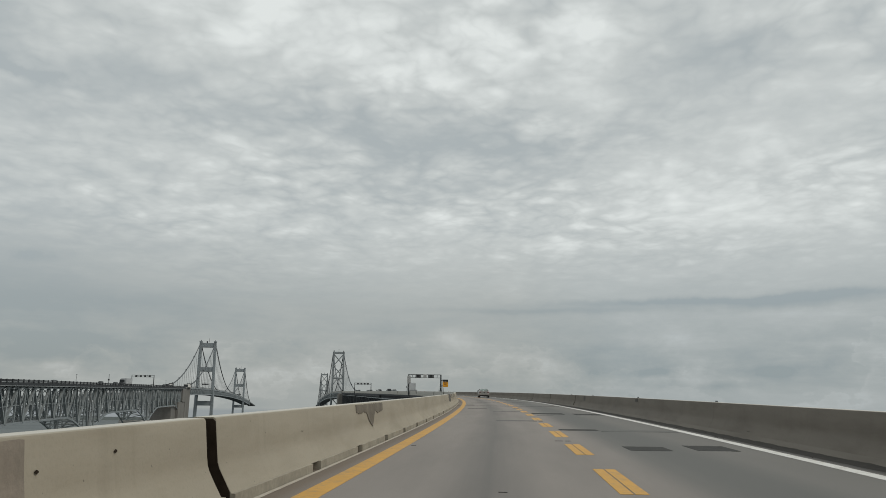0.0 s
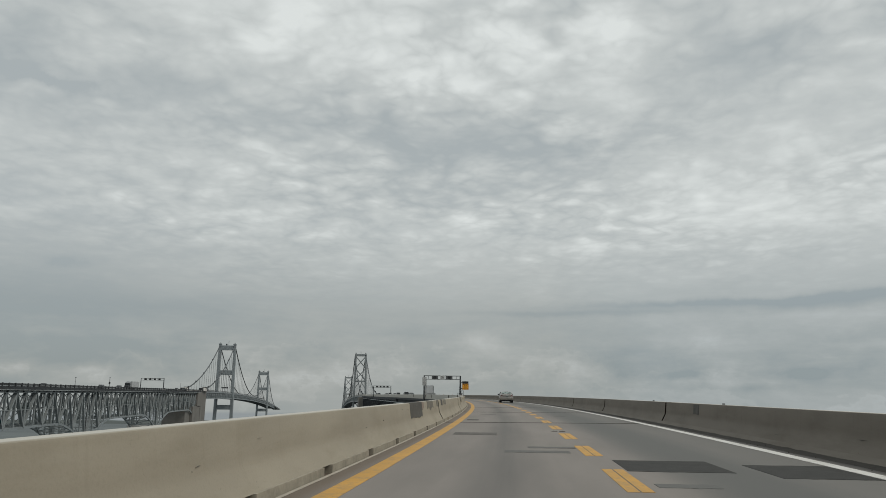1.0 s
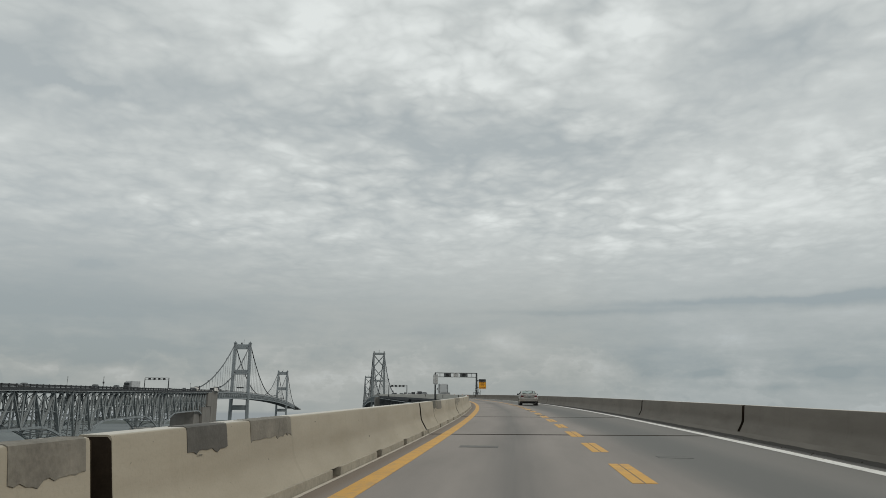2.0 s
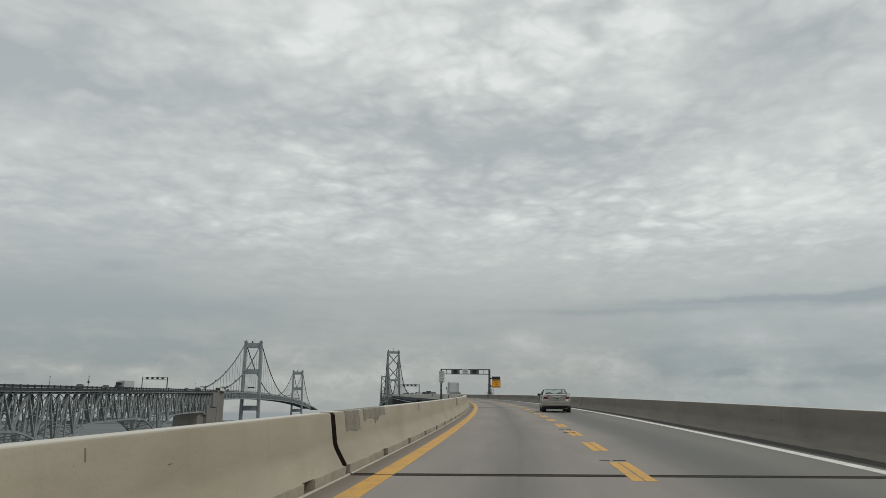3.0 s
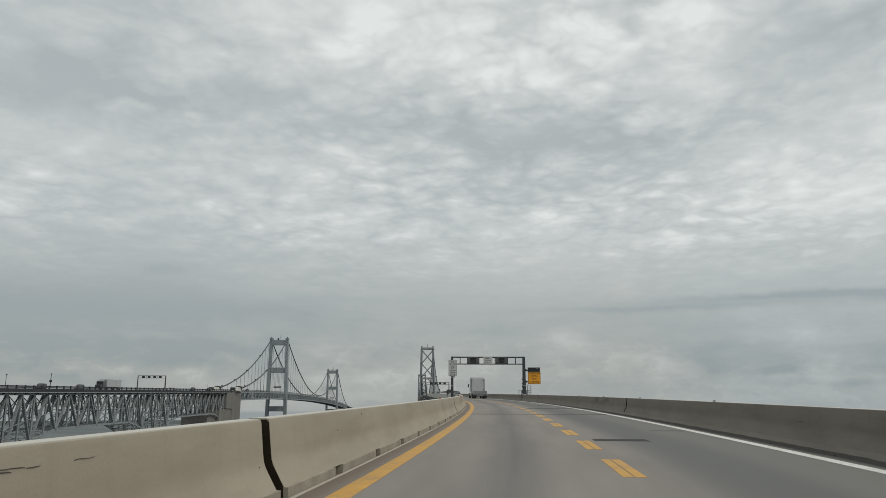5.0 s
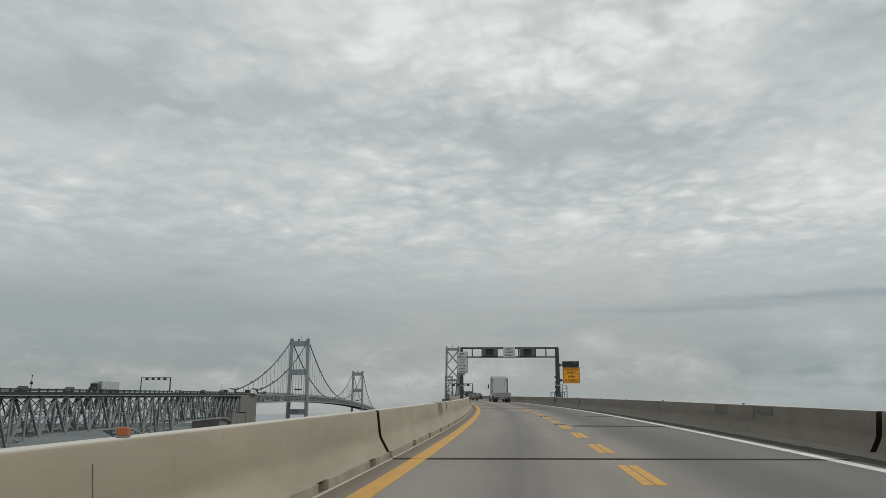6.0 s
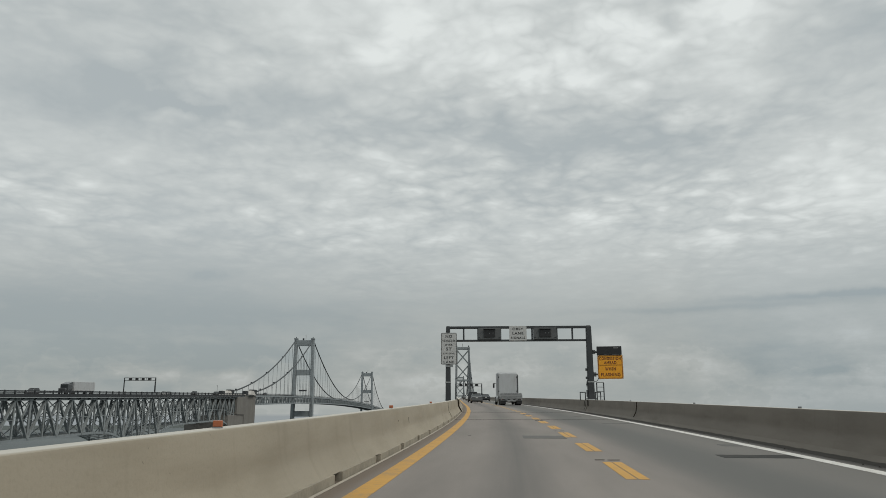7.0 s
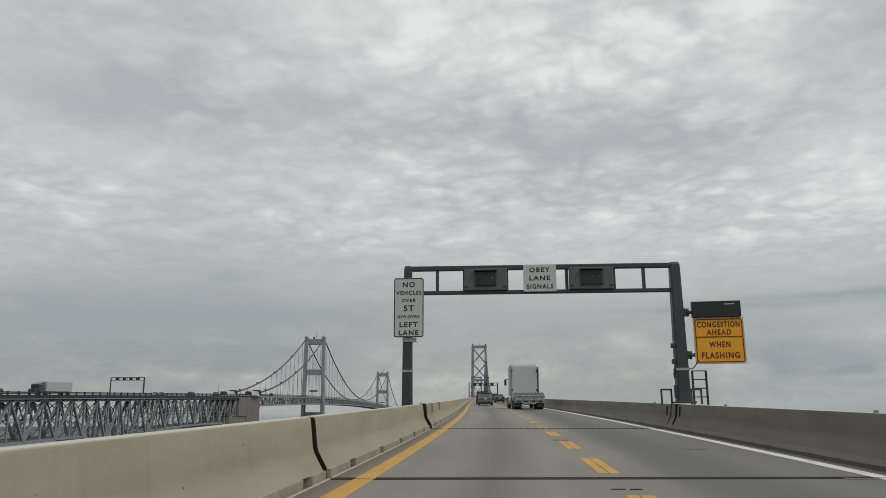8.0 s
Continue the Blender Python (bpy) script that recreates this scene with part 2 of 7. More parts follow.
def road_material():
    """Worn concrete deck. UV: u across the road, v along it, in metres."""
    m = bpy.data.materials.new("worn_concrete_deck")
    m.use_nodes = True
    nt = m.node_tree
    b = nt.nodes["Principled BSDF"]
    uv = uv_of(nt)
    s = node(nt, "ShaderNodeSeparateXYZ")
    link(nt, uv, s.inputs[0])
    u = s.outputs[0]
    blot = noisen(nt, mapping(nt, uv, scale=(0.9, 0.12, 1)), 1.0, 5, 0.6)
    grain = noisen(nt, uv, 38.0, 4, 0.7)
    streak = noisen(nt, mapping(nt, uv, scale=(5.0, 0.05, 1)), 1.0, 4, 0.6)
    wob = mathn(nt, "MULTIPLY", mathn(nt, "SUBTRACT", noisen(nt, mapping(nt, uv, scale=(0.0, 0.06, 1)), 1.0, 2, 0.5), 0.5), 0.5)
    uu = mathn(nt, "ADD", u, wob)

    def lane(c, w):
        d = mathn(nt, "DIVIDE", mathn(nt, "ABSOLUTE", mathn(nt, "SUBTRACT", uu, c)), w)
        return mathn(nt, "SUBTRACT", 1.0, mathn(nt, "MINIMUM", d, 1.0))

    oil = mathn(nt, "ADD", mathn(nt, "MULTIPLY", lane(-0.15, 0.75), 0.75), mathn(nt, "MULTIPLY", lane(3.08, 1.0), 2.0))
    oil = mathn(nt, "MULTIPLY", oil, mathn(nt, "ADD", 0.45, mathn(nt, "MULTIPLY", streak, 0.9)))
    col = mixc(nt, ramp(nt, blot, [(0.3, 0.0), (0.7, 1.0)]), (0.154, 0.136, 0.121), (0.212, 0.188, 0.168))
    col = mixc(nt, mathn(nt, "MULTIPLY", ramp(nt, grain, [(0.35, 1.0), (0.6, 0.0)]), 0.22), col, (0.15, 0.145, 0.14))
    col = mixc(nt, mathn(nt, "MULTIPLY", oil, 0.80, clamp=True), col, (0.060, 0.059, 0.056))
    right = ramp(nt, mathn(nt, "SUBTRACT", uu, 1.75), [(0.0, 0.0), (0.8, 1.0)])
    col = mixc(nt, mathn(nt, "MULTIPLY", right, 0.72), col, (0.096, 0.095, 0.087))
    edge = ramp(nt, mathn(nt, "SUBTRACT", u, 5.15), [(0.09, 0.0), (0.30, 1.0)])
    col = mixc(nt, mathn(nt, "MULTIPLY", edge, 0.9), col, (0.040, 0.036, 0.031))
    lefte = ramp(nt, mathn(nt, "MULTIPLY", mathn(nt, "ADD", u, 1.98), -1.0), [(0.0, 0.0), (0.3, 1.0)])
    col = mixc(nt, mathn(nt, "MULTIPLY", lefte, 0.9), col, (0.125, 0.096, 0.070))
    link(nt, col, b.inputs["Base Color"])
    b.inputs["Roughness"].default_value = 0.72
    bn = node(nt, "ShaderNodeBump")
    bn.inputs["Strength"].default_value, bn.inputs["Distance"].default_value = 0.25, 0.01
    link(nt, grain, bn.inputs["Height"])
    link(nt, bn.outputs[0], b.inputs["Normal"])
    return m


def barrier_material(name, base, stain, amount, pale_lit_top):
    """Cast concrete barrier. UV: u along the road, v up the face, in metres."""
    m = bpy.data.materials.new(name)
    m.use_nodes = True
    nt = m.node_tree
    b = nt.nodes["Principled BSDF"]
    uv = uv_of(nt)
    cloudy = noisen(nt, mapping(nt, uv, scale=(0.35, 1.1, 1)), 1.0, 4, 0.55)
    run = noisen(nt, mapping(nt, uv, scale=(0.45, 1.9, 1)), 1.0, 5, 0.62)
    run2 = noisen(nt, mapping(nt, uv, loc=(4, 2, 0), scale=(4.5, 0.35, 1)), 1.0, 4, 0.6)
    grain = noisen(nt, uv, 30.0, 4, 0.7)
    pits = noisen(nt, mapping(nt, uv, loc=(1, 7, 0)), 16.0, 2, 0.5)
    col = mixc(nt, ramp(nt, cloudy, [(0.3, 0.0), (0.7, 1.0)]), tuple(c * 0.90 for c in base), tuple(c * 1.08 for c in base))
    col = mixc(nt, mathn(nt, "MULTIPLY", ramp(nt, run, [(0.46, 0.0), (0.70, 1.0)]), amount), col, stain)
    col = mixc(nt, mathn(nt, "MULTIPLY", ramp(nt, run2, [(0.55, 0.0), (0.75, 1.0)]), amount * 0.4), col, tuple(c * 0.8 for c in stain))
    col = mixc(nt, mathn(nt, "MULTIPLY", ramp(nt, grain, [(0.3, 1.0), (0.5, 0.0)]), 0.16), col, tuple(c * 0.5 for c in base))
    col = mixc(nt, mathn(nt, "MULTIPLY", ramp(nt, pits, [(0.22, 1.0), (0.27, 0.0)]), 0.7), col, tuple(c * 0.3 for c in base))
    drip = noisen(nt, mapping(nt, uv, loc=(9, 3, 0), scale=(1.7, 0.16, 1)), 1.0, 4, 0.65)
    col = mixc(nt, mathn(nt, "MULTIPLY", ramp(nt, drip, [(0.60, 0.0), (0.78, 1.0)]), 0.28), col, tuple(c * 0.55 for c in stain))
    # the flat top is cleaner and paler, with some skylight put into its colour
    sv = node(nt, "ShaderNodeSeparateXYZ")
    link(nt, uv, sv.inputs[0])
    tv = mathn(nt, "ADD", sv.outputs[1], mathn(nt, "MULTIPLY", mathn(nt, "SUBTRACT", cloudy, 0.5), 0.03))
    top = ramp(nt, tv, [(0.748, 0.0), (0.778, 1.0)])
    col = mixc(nt, mathn(nt, "MULTIPLY", top, pale_lit_top), col, (0.46, 0.445, 0.405))
    link(nt, col, b.inputs["Base Color"])
    b.inputs["Roughness"].default_value = 0.85
    bn = node(nt, "ShaderNodeBump")
    bn.inputs["Strength"].default_value, bn.inputs["Distance"].default_value = 0.3, 0.008
    link(nt, mathn(nt, "ADD", grain, mathn(nt, "MULTIPLY", cloudy, 2.0)), bn.inputs["Height"])
    link(nt, bn.outputs[0], b.inputs["Normal"])
    return m


def paint_line(name, base, wear):
    """Road paint worn through to the concrete. UV in metres."""
    m = bpy.data.materials.new(name)
    m.use_nodes = True
    nt = m.node_tree
    b = nt.nodes["Principled BSDF"]
    pos = node(nt, "ShaderNodeNewGeometry").outputs["Position"]
    w = mathn(nt, "MULTIPLY_ADD", noisen(nt, pos, 2.2, 3, 0.6), 0.35, mathn(nt, "MULTIPLY", noisen(nt, pos, 11.0, 5, 0.7), 0.65))
    t = noisen(nt, pos, 1.3, 3, 0.6)
    col = mixc(nt, ramp(nt, t, [(0.3, 0.0), (0.7, 1.0)]), tuple(c * 0.85 for c in base), base)
    col = mixc(nt, mathn(nt, "MULTIPLY", ramp(nt, w, [(0.50, 0.0), (0.60, 1.0)]), wear), col, (0.20, 0.16, 0.11))
    link(nt, col, b.inputs["Base Color"])
    b.inputs["Roughness"].default_value = 0.6
    return m


def water_material():
    m = bpy.data.materials.new("bay_water")
    m.use_nodes = True
    nt = m.node_tree
    b = nt.nodes["Principled BSDF"]
    pos = node(nt, "ShaderNodeNewGeometry").outputs["Position"]
    sw = noisen(nt, mapping(nt, pos, rot=(0, 0, 0.5), scale=(0.0012, 0.004, 1)), 1.0, 4, 0.5)
    col = mixc(nt, ramp(nt, sw, [(0.35, 0.0), (0.65, 1.0)]), (0.040, 0.052, 0.055), (0.075, 0.090, 0.090))
    link(nt, col, b.inputs["Base Color"])
    b.inputs["Roughness"].default_value = 0.5
    b.inputs["Specular IOR Level"].default_value = 0.3
    bn = node(nt, "ShaderNodeBump")
    bn.inputs["Strength"].default_value, bn.inputs["Distance"].default_value = 0.7, 0.5
    link(nt, noisen(nt, mapping(nt, pos, scale=(0.5, 0.25, 1)), 1.0, 5, 0.6), bn.inputs["Height"])
    link(nt, bn.outputs[0], b.inputs["Normal"])
    return m


M_ROAD = road_material()
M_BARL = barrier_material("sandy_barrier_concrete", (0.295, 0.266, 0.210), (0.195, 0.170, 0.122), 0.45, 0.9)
# base colour darkened for the shade on the right parapet's face
M_BARR = barrier_material("shaded_barrier_concrete", (0.150, 0.133, 0.111), (0.090, 0.077, 0.060), 0.55, 0.95)
M_CURB = material("kerb_concrete", (0.285, 0.258, 0.205), 0.85, var=0.3, scale=2.0, bump=0.3)
M_PALE = material("dirty_mortar", (0.32, 0.29, 0.24), 0.85, var=0.15, scale=4.0)
M_JOINT = material("dark_joint_rubber", (0.016, 0.0145, 0.012), 0.95, var=0.3, scale=6.0, spec=0.1)
M_GAP = material("rusty_joint_filler", (0.040, 0.030, 0.021), 0.9, var=0.6, scale=9.0, spec=0.1)
M_RUST = material("rusty_joint_steel", (0.024, 0.018, 0.013), 0.9, var=0.35, scale=9.0, spec=0.08)
M_PATCH = material("repair_mortar", (0.074, 0.071, 0.064), 0.85, var=0.35, scale=3.0, bump=0.3)
M_PATCH2 = material("pale_repair_mortar", (0.145, 0.134, 0.112), 0.85, var=0.4, scale=3.0, bump=0.3)
M_PATCH3 = material("brown_stained_mortar", (0.150, 0.132, 0.104), 0.85, var=0.4, scale=2.5, bump=0.3, dirt=(0.09, 0.075, 0.055), dirt_amount=0.6, dirt_scale=(1.5, 1.5, 3.0))
M_PATCH4 = material("tan_stained_mortar", (0.215, 0.186, 0.152), 0.85, var=0.3, scale=2.0, bump=0.3, dirt=(0.12, 0.10, 0.08), dirt_amount=0.4, dirt_scale=(1.5, 1.5, 3.0))
M_PATCH8 = material("mouldy_repair_mortar", (0.098, 0.094, 0.075), 0.88, var=0.4, scale=4.0, bump=0.4, dirt=(0.026, 0.026, 0.020), dirt_amount=0.95, dirt_scale=(4.0, 4.0, 6.0))
M_PATCH7 = material("taupe_repair_mortar", (0.225, 0.178, 0.148), 0.85, var=0.3, scale=3.0, bump=0.3)
M_PATCH6 = material("weathered_repair_mortar", (0.180, 0.165, 0.135), 0.85, var=0.35, scale=3.0, bump=0.3)
M_PATCH5 = material("grey_repair_mortar", (0.102, 0.096, 0.085), 0.85, var=0.35, scale=3.0, bump=0.3)
M_ASPH = material("asphalt_patch", (0.045, 0.045, 0.043), 0.9, var=0.25, scale=5.0, bump=0.5, spec=0.2)
M_ASPH3 = material("worn_asphalt_patch", (0.112, 0.106, 0.098), 0.88, var=0.3, scale=4.0, bump=0.5, spec=0.2)
M_ASPH2 = material("faded_asphalt_patch", (0.10, 0.10, 0.094), 0.85, var=0.2, scale=5.0, bump=0.4)
M_YEL = paint_line("yellow_road_paint", (0.51, 0.268, 0.031), 0.5)
M_YELW = paint_line("faded_yellow_road_paint", (0.40, 0.25, 0.07), 0.95)
M_WHI = paint_line("white_road_paint", (0.66, 0.65, 0.62), 0.4)
M_STEEL = material("bridge_grey_paint", (0.225, 0.255, 0.27), 0.55, var=0.12, scale=0.25, dirt=(0.12, 0.10, 0.08), dirt_amount=0.25, dirt_scale=(0.8, 0.8, 0.15))
M_TRUSS = material("truss_grey_paint", (0.225, 0.250, 0.258), 0.55, var=0.15, scale=0.25, dirt=(0.07, 0.06, 0.05), dirt_amount=0.35, dirt_scale=(0.8, 0.8, 0.15))
M_STEELD = material("weathered_grey_steel", (0.028, 0.032, 0.036), 0.75, var=0.2, scale=0.3)
M_STEELL = material("light_bridge_paint", (0.38, 0.41, 0.42), 0.55, var=0.1, scale=0.25)
M_CABLE = material("cable_wrapping", (0.055, 0.062, 0.068), 0.6, var=0.15, scale=0.5)
M_PIER = material("pier_concrete", (0.175, 0.168, 0.156), 0.9, var=0.18, scale=0.12, dirt=(0.13, 0.12, 0.10), dirt_amount=0.5, dirt_scale=(0.3, 0.3, 0.03))
M_PIERL = material("pale_pier_concrete", (0.40, 0.39, 0.37), 0.9, var=0.12, scale=0.15)
M_GANT = material("gantry_dark_paint", (0.032, 0.036, 0.039), 0.45, var=0.2, scale=1.5)
M_GANTL = material("gantry_panel_grey", (0.085, 0.09, 0.092), 0.5, var=0.15, scale=2.0)
M_BLACK = material("black_plastic", (0.012, 0.012, 0.013), 0.4, var=0.2, scale=3.0)
M_SIGNW = material("white_sign_sheeting", (0.45, 0.455, 0.45), 0.5, var=0.05, scale=2.0)
M_SIGNY = material("amber_sign_sheeting", (0.78, 0.34, 0.014), 0.45, var=0.06, scale=2.0)
M_INK = material("black_sign_ink", (0.015, 0.015, 0.015), 0.5, var=0.1)
M_INKR = material("brown_sign_ink", (0.12, 0.018, 0.005), 0.5, var=0.1)
M_GALV = material("galvanised_steel", (0.35, 0.36, 0.36), 0.45, metal=0.7, var=0.12, scale=4.0)
M_WATER = water_material()
M_SHORE = material("far_wooded_shore", (0.05, 0.062, 0.058), 0.95, var=0.3, scale=0.01)
M_TYRE = material("tyre_rubber", (0.018, 0.018, 0.018), 0.8, var=0.2, scale=8.0, coords="object")
M_RIM = material("silver_wheel_cover", (0.50, 0.50, 0.49), 0.4, metal=0.15, var=0.1, scale=8.0, coords="object")
M_CHAMP = material("champagne_car_paint", (0.325, 0.305, 0.280), 0.30, metal=0.55, var=0.05, scale=2.0, coords="object", coat=0.6,
                   dirt=(0.17, 0.15, 0.12), dirt_amount=0.25, dirt_scale=(1.5, 1.5, 3.0))
M_GLASS = glass("tinted_car_glass", (0.80, 0.87, 0.84))
M_DGLASS = material("dark_car_glass", (0.02, 0.024, 0.026), 0.08, var=0.1, scale=2.0, coords="object")
M_RED = material("red_tail_lens", (0.085, 0.009, 0.014), 0.06, var=0.12, scale=14.0, coords="object", coat=0.5)
M_CLEAR = material("clear_tail_lens", (0.50, 0.45, 0.43), 0.12, var=0.15, scale=14.0, coords="object", coat=0.5)
M_CHROME = material("chrome_trim", (0.62, 0.62, 0.60), 0.18, metal=0.9, var=0.05, coords="object")
M_TRIM = material("dark_vehicle_trim", (0.022, 0.022, 0.023), 0.55, var=0.15, scale=6.0, coords="object")
M_SEAT = material("grey_seat_cloth", (0.17, 0.16, 0.145), 0.9, var=0.15, scale=12.0, coords="object")
M_PLATE = material("plate_white", (0.50, 0.51, 0.49), 0.5, var=0.06, scale=9.0, coords="object")
M_TRUCKW = material("dull_white_truck_panel", (0.42, 0.438, 0.45), 0.5, var=0.06, scale=0.9, coords="object", dirt=(0.25, 0.24, 0.22), dirt_amount=0.3, dirt_scale=(2, 2, 0.6))
M_TRUCKG = material("grey_truck_metal", (0.25, 0.26, 0.262), 0.55, metal=0.2, var=0.4, scale=3.0, coords="object")
M_DARKCAR = material("charcoal_car_paint", (0.035, 0.037, 0.04), 0.25, metal=0.3, var=0.08, coords="object", coat=0.6)
M_GREYCAR = material("grey_car_paint", (0.12, 0.125, 0.13), 0.3, metal=0.4, var=0.06, coords="object", coat=0.5)
M_WHITECAR = material("white_car_paint", (0.55, 0.56, 0.56), 0.3, var=0.05, coords="object", coat=0.5)
M_REFL = material("amber_reflector", (0.36, 0.11, 0.045), 0.35, var=0.1, scale=20.0, coords="object")
M_REFLG = material("grey_reflector_case", (0.17, 0.18, 0.19), 0.5, var=0.12, scale=20.0, coords="object")
M_DEBRIS = material("gutter_debris", (0.030, 0.026, 0.021), 0.95, var=0.4, scale=9.0)

# ---- the road's line: stations in metres along the left lane, lat to the right, h above the deck ----
BANK = -0.00435
ST = np.arange(-120.0, 2600.0, 2.0)
KAPPA = np.interp(ST, [0, 100, 200, 280, 320], [0.000894, 0.001203, 0.001342, -0.000129, 0.0])
GRADE = np.interp(ST, [0, 300, 600, 1035, 1470, 2600], [0.0300, 0.0257, 0.0262, 0.0, -0.026, -0.03])


def summed(v):
    a = np.concatenate([[0], np.cumsum((v[1:] + v[:-1]) / 2 * 2.0)])
    return a - np.interp(0, ST, a)


HEAD = summed(KAPPA)
ROADX, ROADY, ROADZ = summed(-np.sin(HEAD)), summed(np.cos(HEAD)), summed(GRADE)


def heading(s):
    return float(np.interp(s, ST, HEAD))


def P(s, lat=0.0, h=0.0):
    x, y, z, a = (float(np.interp(s, ST, v)) for v in (ROADX, ROADY, ROADZ, HEAD))
    return Vector((x + math.cos(a) * lat, y + math.sin(a) * lat, z + h + BANK * lat))


def on_road(s, lat=0.0, h=0.0, turn=0.0):
    """A pose at a station: x to the right of the road, y along it, z up, tilted with the grade."""
    g = float(np.interp(s, ST, GRADE))
    return Matrix.Translation(P(s, lat, h)) @ Matrix.Rotation(heading(s) + turn, 4, "Z") @ Matrix.Rotation(math.atan(g) * math.cos(turn), 4, "X")


# ---- mesh helpers ----


def mesh_of(name, bm, mat, smooth=False):
    me = bpy.data.meshes.new(name)
    bm.normal_update()
    bm.to_mesh(me)
    bm.free()
    if mat:
        me.materials.append(mat)
    if smooth:
        me.polygons.foreach_set("use_smooth", [True] * len(me.polygons))
    return me


def thing(name, label, category, m=None, group="", kind=""):
    ob = new(name)
    ob.empty_display_size = 0.3
    if m is not None:
        ob.matrix_basis = m
    return tagged(ob, label, category, group, kind)


def smooth_by_angle(me, deg=32):
    bm = bmesh.new()
    bm.from_mesh(me)
    lim = radians(deg)
    for f in bm.faces:
        f.smooth = True
    for e in bm.edges:
        e.smooth = len(e.link_faces) == 2 and e.calc_face_angle(0) < lim
    bm.to_mesh(me)
    bm.free()
    return me


def part(name, bm, mat, parent, label="", smooth=False, fixed=False, soft=0):
    """One bmesh as one mesh object under a thing. fixed: the mesh is in world places."""
    me = bm if isinstance(bm, bpy.types.Mesh) else mesh_of(name, bm, mat, smooth)
    if soft:
        smooth_by_angle(me, soft)
    ob = new(name, me)
    ob.parent = parent
    if fixed and parent is not None:
        m, p = Matrix.Identity(4), parent
        while p is not None:
            m = p.matrix_basis.copy() @ m if p.parent is None else p.matrix_parent_inverse @ p.matrix_basis @ m
            p = p.parent
        ob.matrix_parent_inverse = m.inverted()
    if label:
        ob["label"] = label
    return ob


def box(bm, c, size, m=None, bevel=0.0):
    mat = Matrix.Translation(c) @ Matrix.Diagonal((*size, 1))
    if m is not None:
        mat = m @ mat
    r = bmesh.ops.create_cube(bm, size=1.0, matrix=mat)
    if bevel:
        es = list({e for v in r["verts"] for e in v.link_edges})
        bmesh.ops.bevel(bm, geom=es, offset=bevel, segments=2, affect="EDGES", profile=0.6)
    return bm


def boxed(c, size, bevel=0.0, m=None):
    return box(bmesh.new(), c, size, m, bevel)


def tube(bm, p0, p1, r0, r1=None, seg=10):
    p0, p1 = Vector(p0), Vector(p1)
    d = p1 - p0
    m = Matrix.Translation((p0 + p1) / 2) @ d.to_track_quat("Z", "Y").to_matrix().to_4x4()
    bmesh.ops.create_cone(bm, cap_ends=True, segments=seg, radius1=r0, radius2=r0 if r1 is None else r1, depth=d.length, matrix=m)
    return bm


def tubed(p0, p1, r0, r1=None, seg=10):
    return tube(bmesh.new(), p0, p1, r0, r1, seg)


def hexa(bm, lo, hi):
    v = [bm.verts.new(p) for p in (*lo, *hi)]
    for f in ((3, 2, 1, 0), (4, 5, 6, 7), (0, 1, 5, 4), (1, 2, 6, 5), (2, 3, 7, 6), (3, 0, 4, 7)):
        bm.faces.new([v[i] for i in f])
    return bm


def sweep(profile, stations, uv_swap=False, closed=True, skew=0.0):
    """A profile of (lat, h) carried along the road. UV in metres: u across, v along (or swapped: u along, v up the profile)."""
    bm = bmesh.new()
    lay = bm.loops.layers.uv.new("UVMap")
    rings = [[bm.verts.new(P(s + skew * (a + 2.45), a, b)) for a, b in profile] for s in stations]
    n = len(profile)
    run = [0.0]
    for (a0, b0), (a1, b1) in zip(profile, profile[1:]):
        run.append(run[-1] + math.hypot(a1 - a0, b1 - b0))
    run.append(run[-1] + 0.3)
    span = n if closed else n - 1
    for i in range(len(stations) - 1):
        for j in range(span):
            k = (j + 1) % n
            f = bm.faces.new((rings[i][j], rings[i][k], rings[i + 1][k], rings[i + 1][j]))
            if uv_swap:
                co = ((stations[i], run[j]), (stations[i], run[j + 1]), (stations[i + 1], run[j + 1]), (stations[i + 1], run[j]))
            else:
                co = ((profile[j][0], stations[i]), (profile[k][0], stations[i]), (profile[k][0], stations[i + 1]), (profile[j][0], stations[i + 1]))
            for lp, c in zip(f.loops, co):
                lp[lay].uv = c
    if closed:
        bm.faces.new(rings[0][::-1])
        bm.faces.new(rings[-1])
    bmesh.ops.recalc_face_normals(bm, faces=bm.faces[:])
    return bm


def steps(a, b, d):
    n = max(1, math.ceil((b - a) / d))
    return [a + (b - a) * i / n for i in range(n + 1)]


UNIT = {}


def member(name, p0, p1, w, d, mat, parent, up_hint=(0, 0, 1), label=""):
    """A straight steel bar from p0 to p1; all bars of one material share a mesh."""
    if mat.name not in UNIT:
        bm = bmesh.new()
        bmesh.ops.create_cube(bm, size=1.0)
        UNIT[mat.name] = mesh_of("bar", bm, mat)
    p0, p1 = Vector(p0), Vector(p1)
    z = (p1 - p0).normalized()
    x = Vector(up_hint).cross(z)
    if x.length < 1e-3:
        x = Vector((1, 0, 0)).cross(z)
    x.normalize()
    y = z.cross(x)
    m = Matrix((x * w, y * d, z * (p1 - p0).length)).transposed().to_4x4()
    m.translation = (p0 + p1) / 2
    ob = new(name, UNIT[mat.name])
    ob.parent = parent
    ob.matrix_basis = parent.matrix_basis.inverted() @ m
    if label:
        ob["label"] = label
    return ob


# ---- water and the far shore ----
WATER_Z = -46.0
bm = bmesh.new()
bmesh.ops.create_circle(bm, cap_ends=True, segments=96, radius=4800, matrix=Matrix.Translation((-50, 250, WATER_Z)))
tagged(new("water", mesh_of("water", bm, M_WATER)), "grey bay water with faint ripples under an overcast sky", "water", kind="structure")

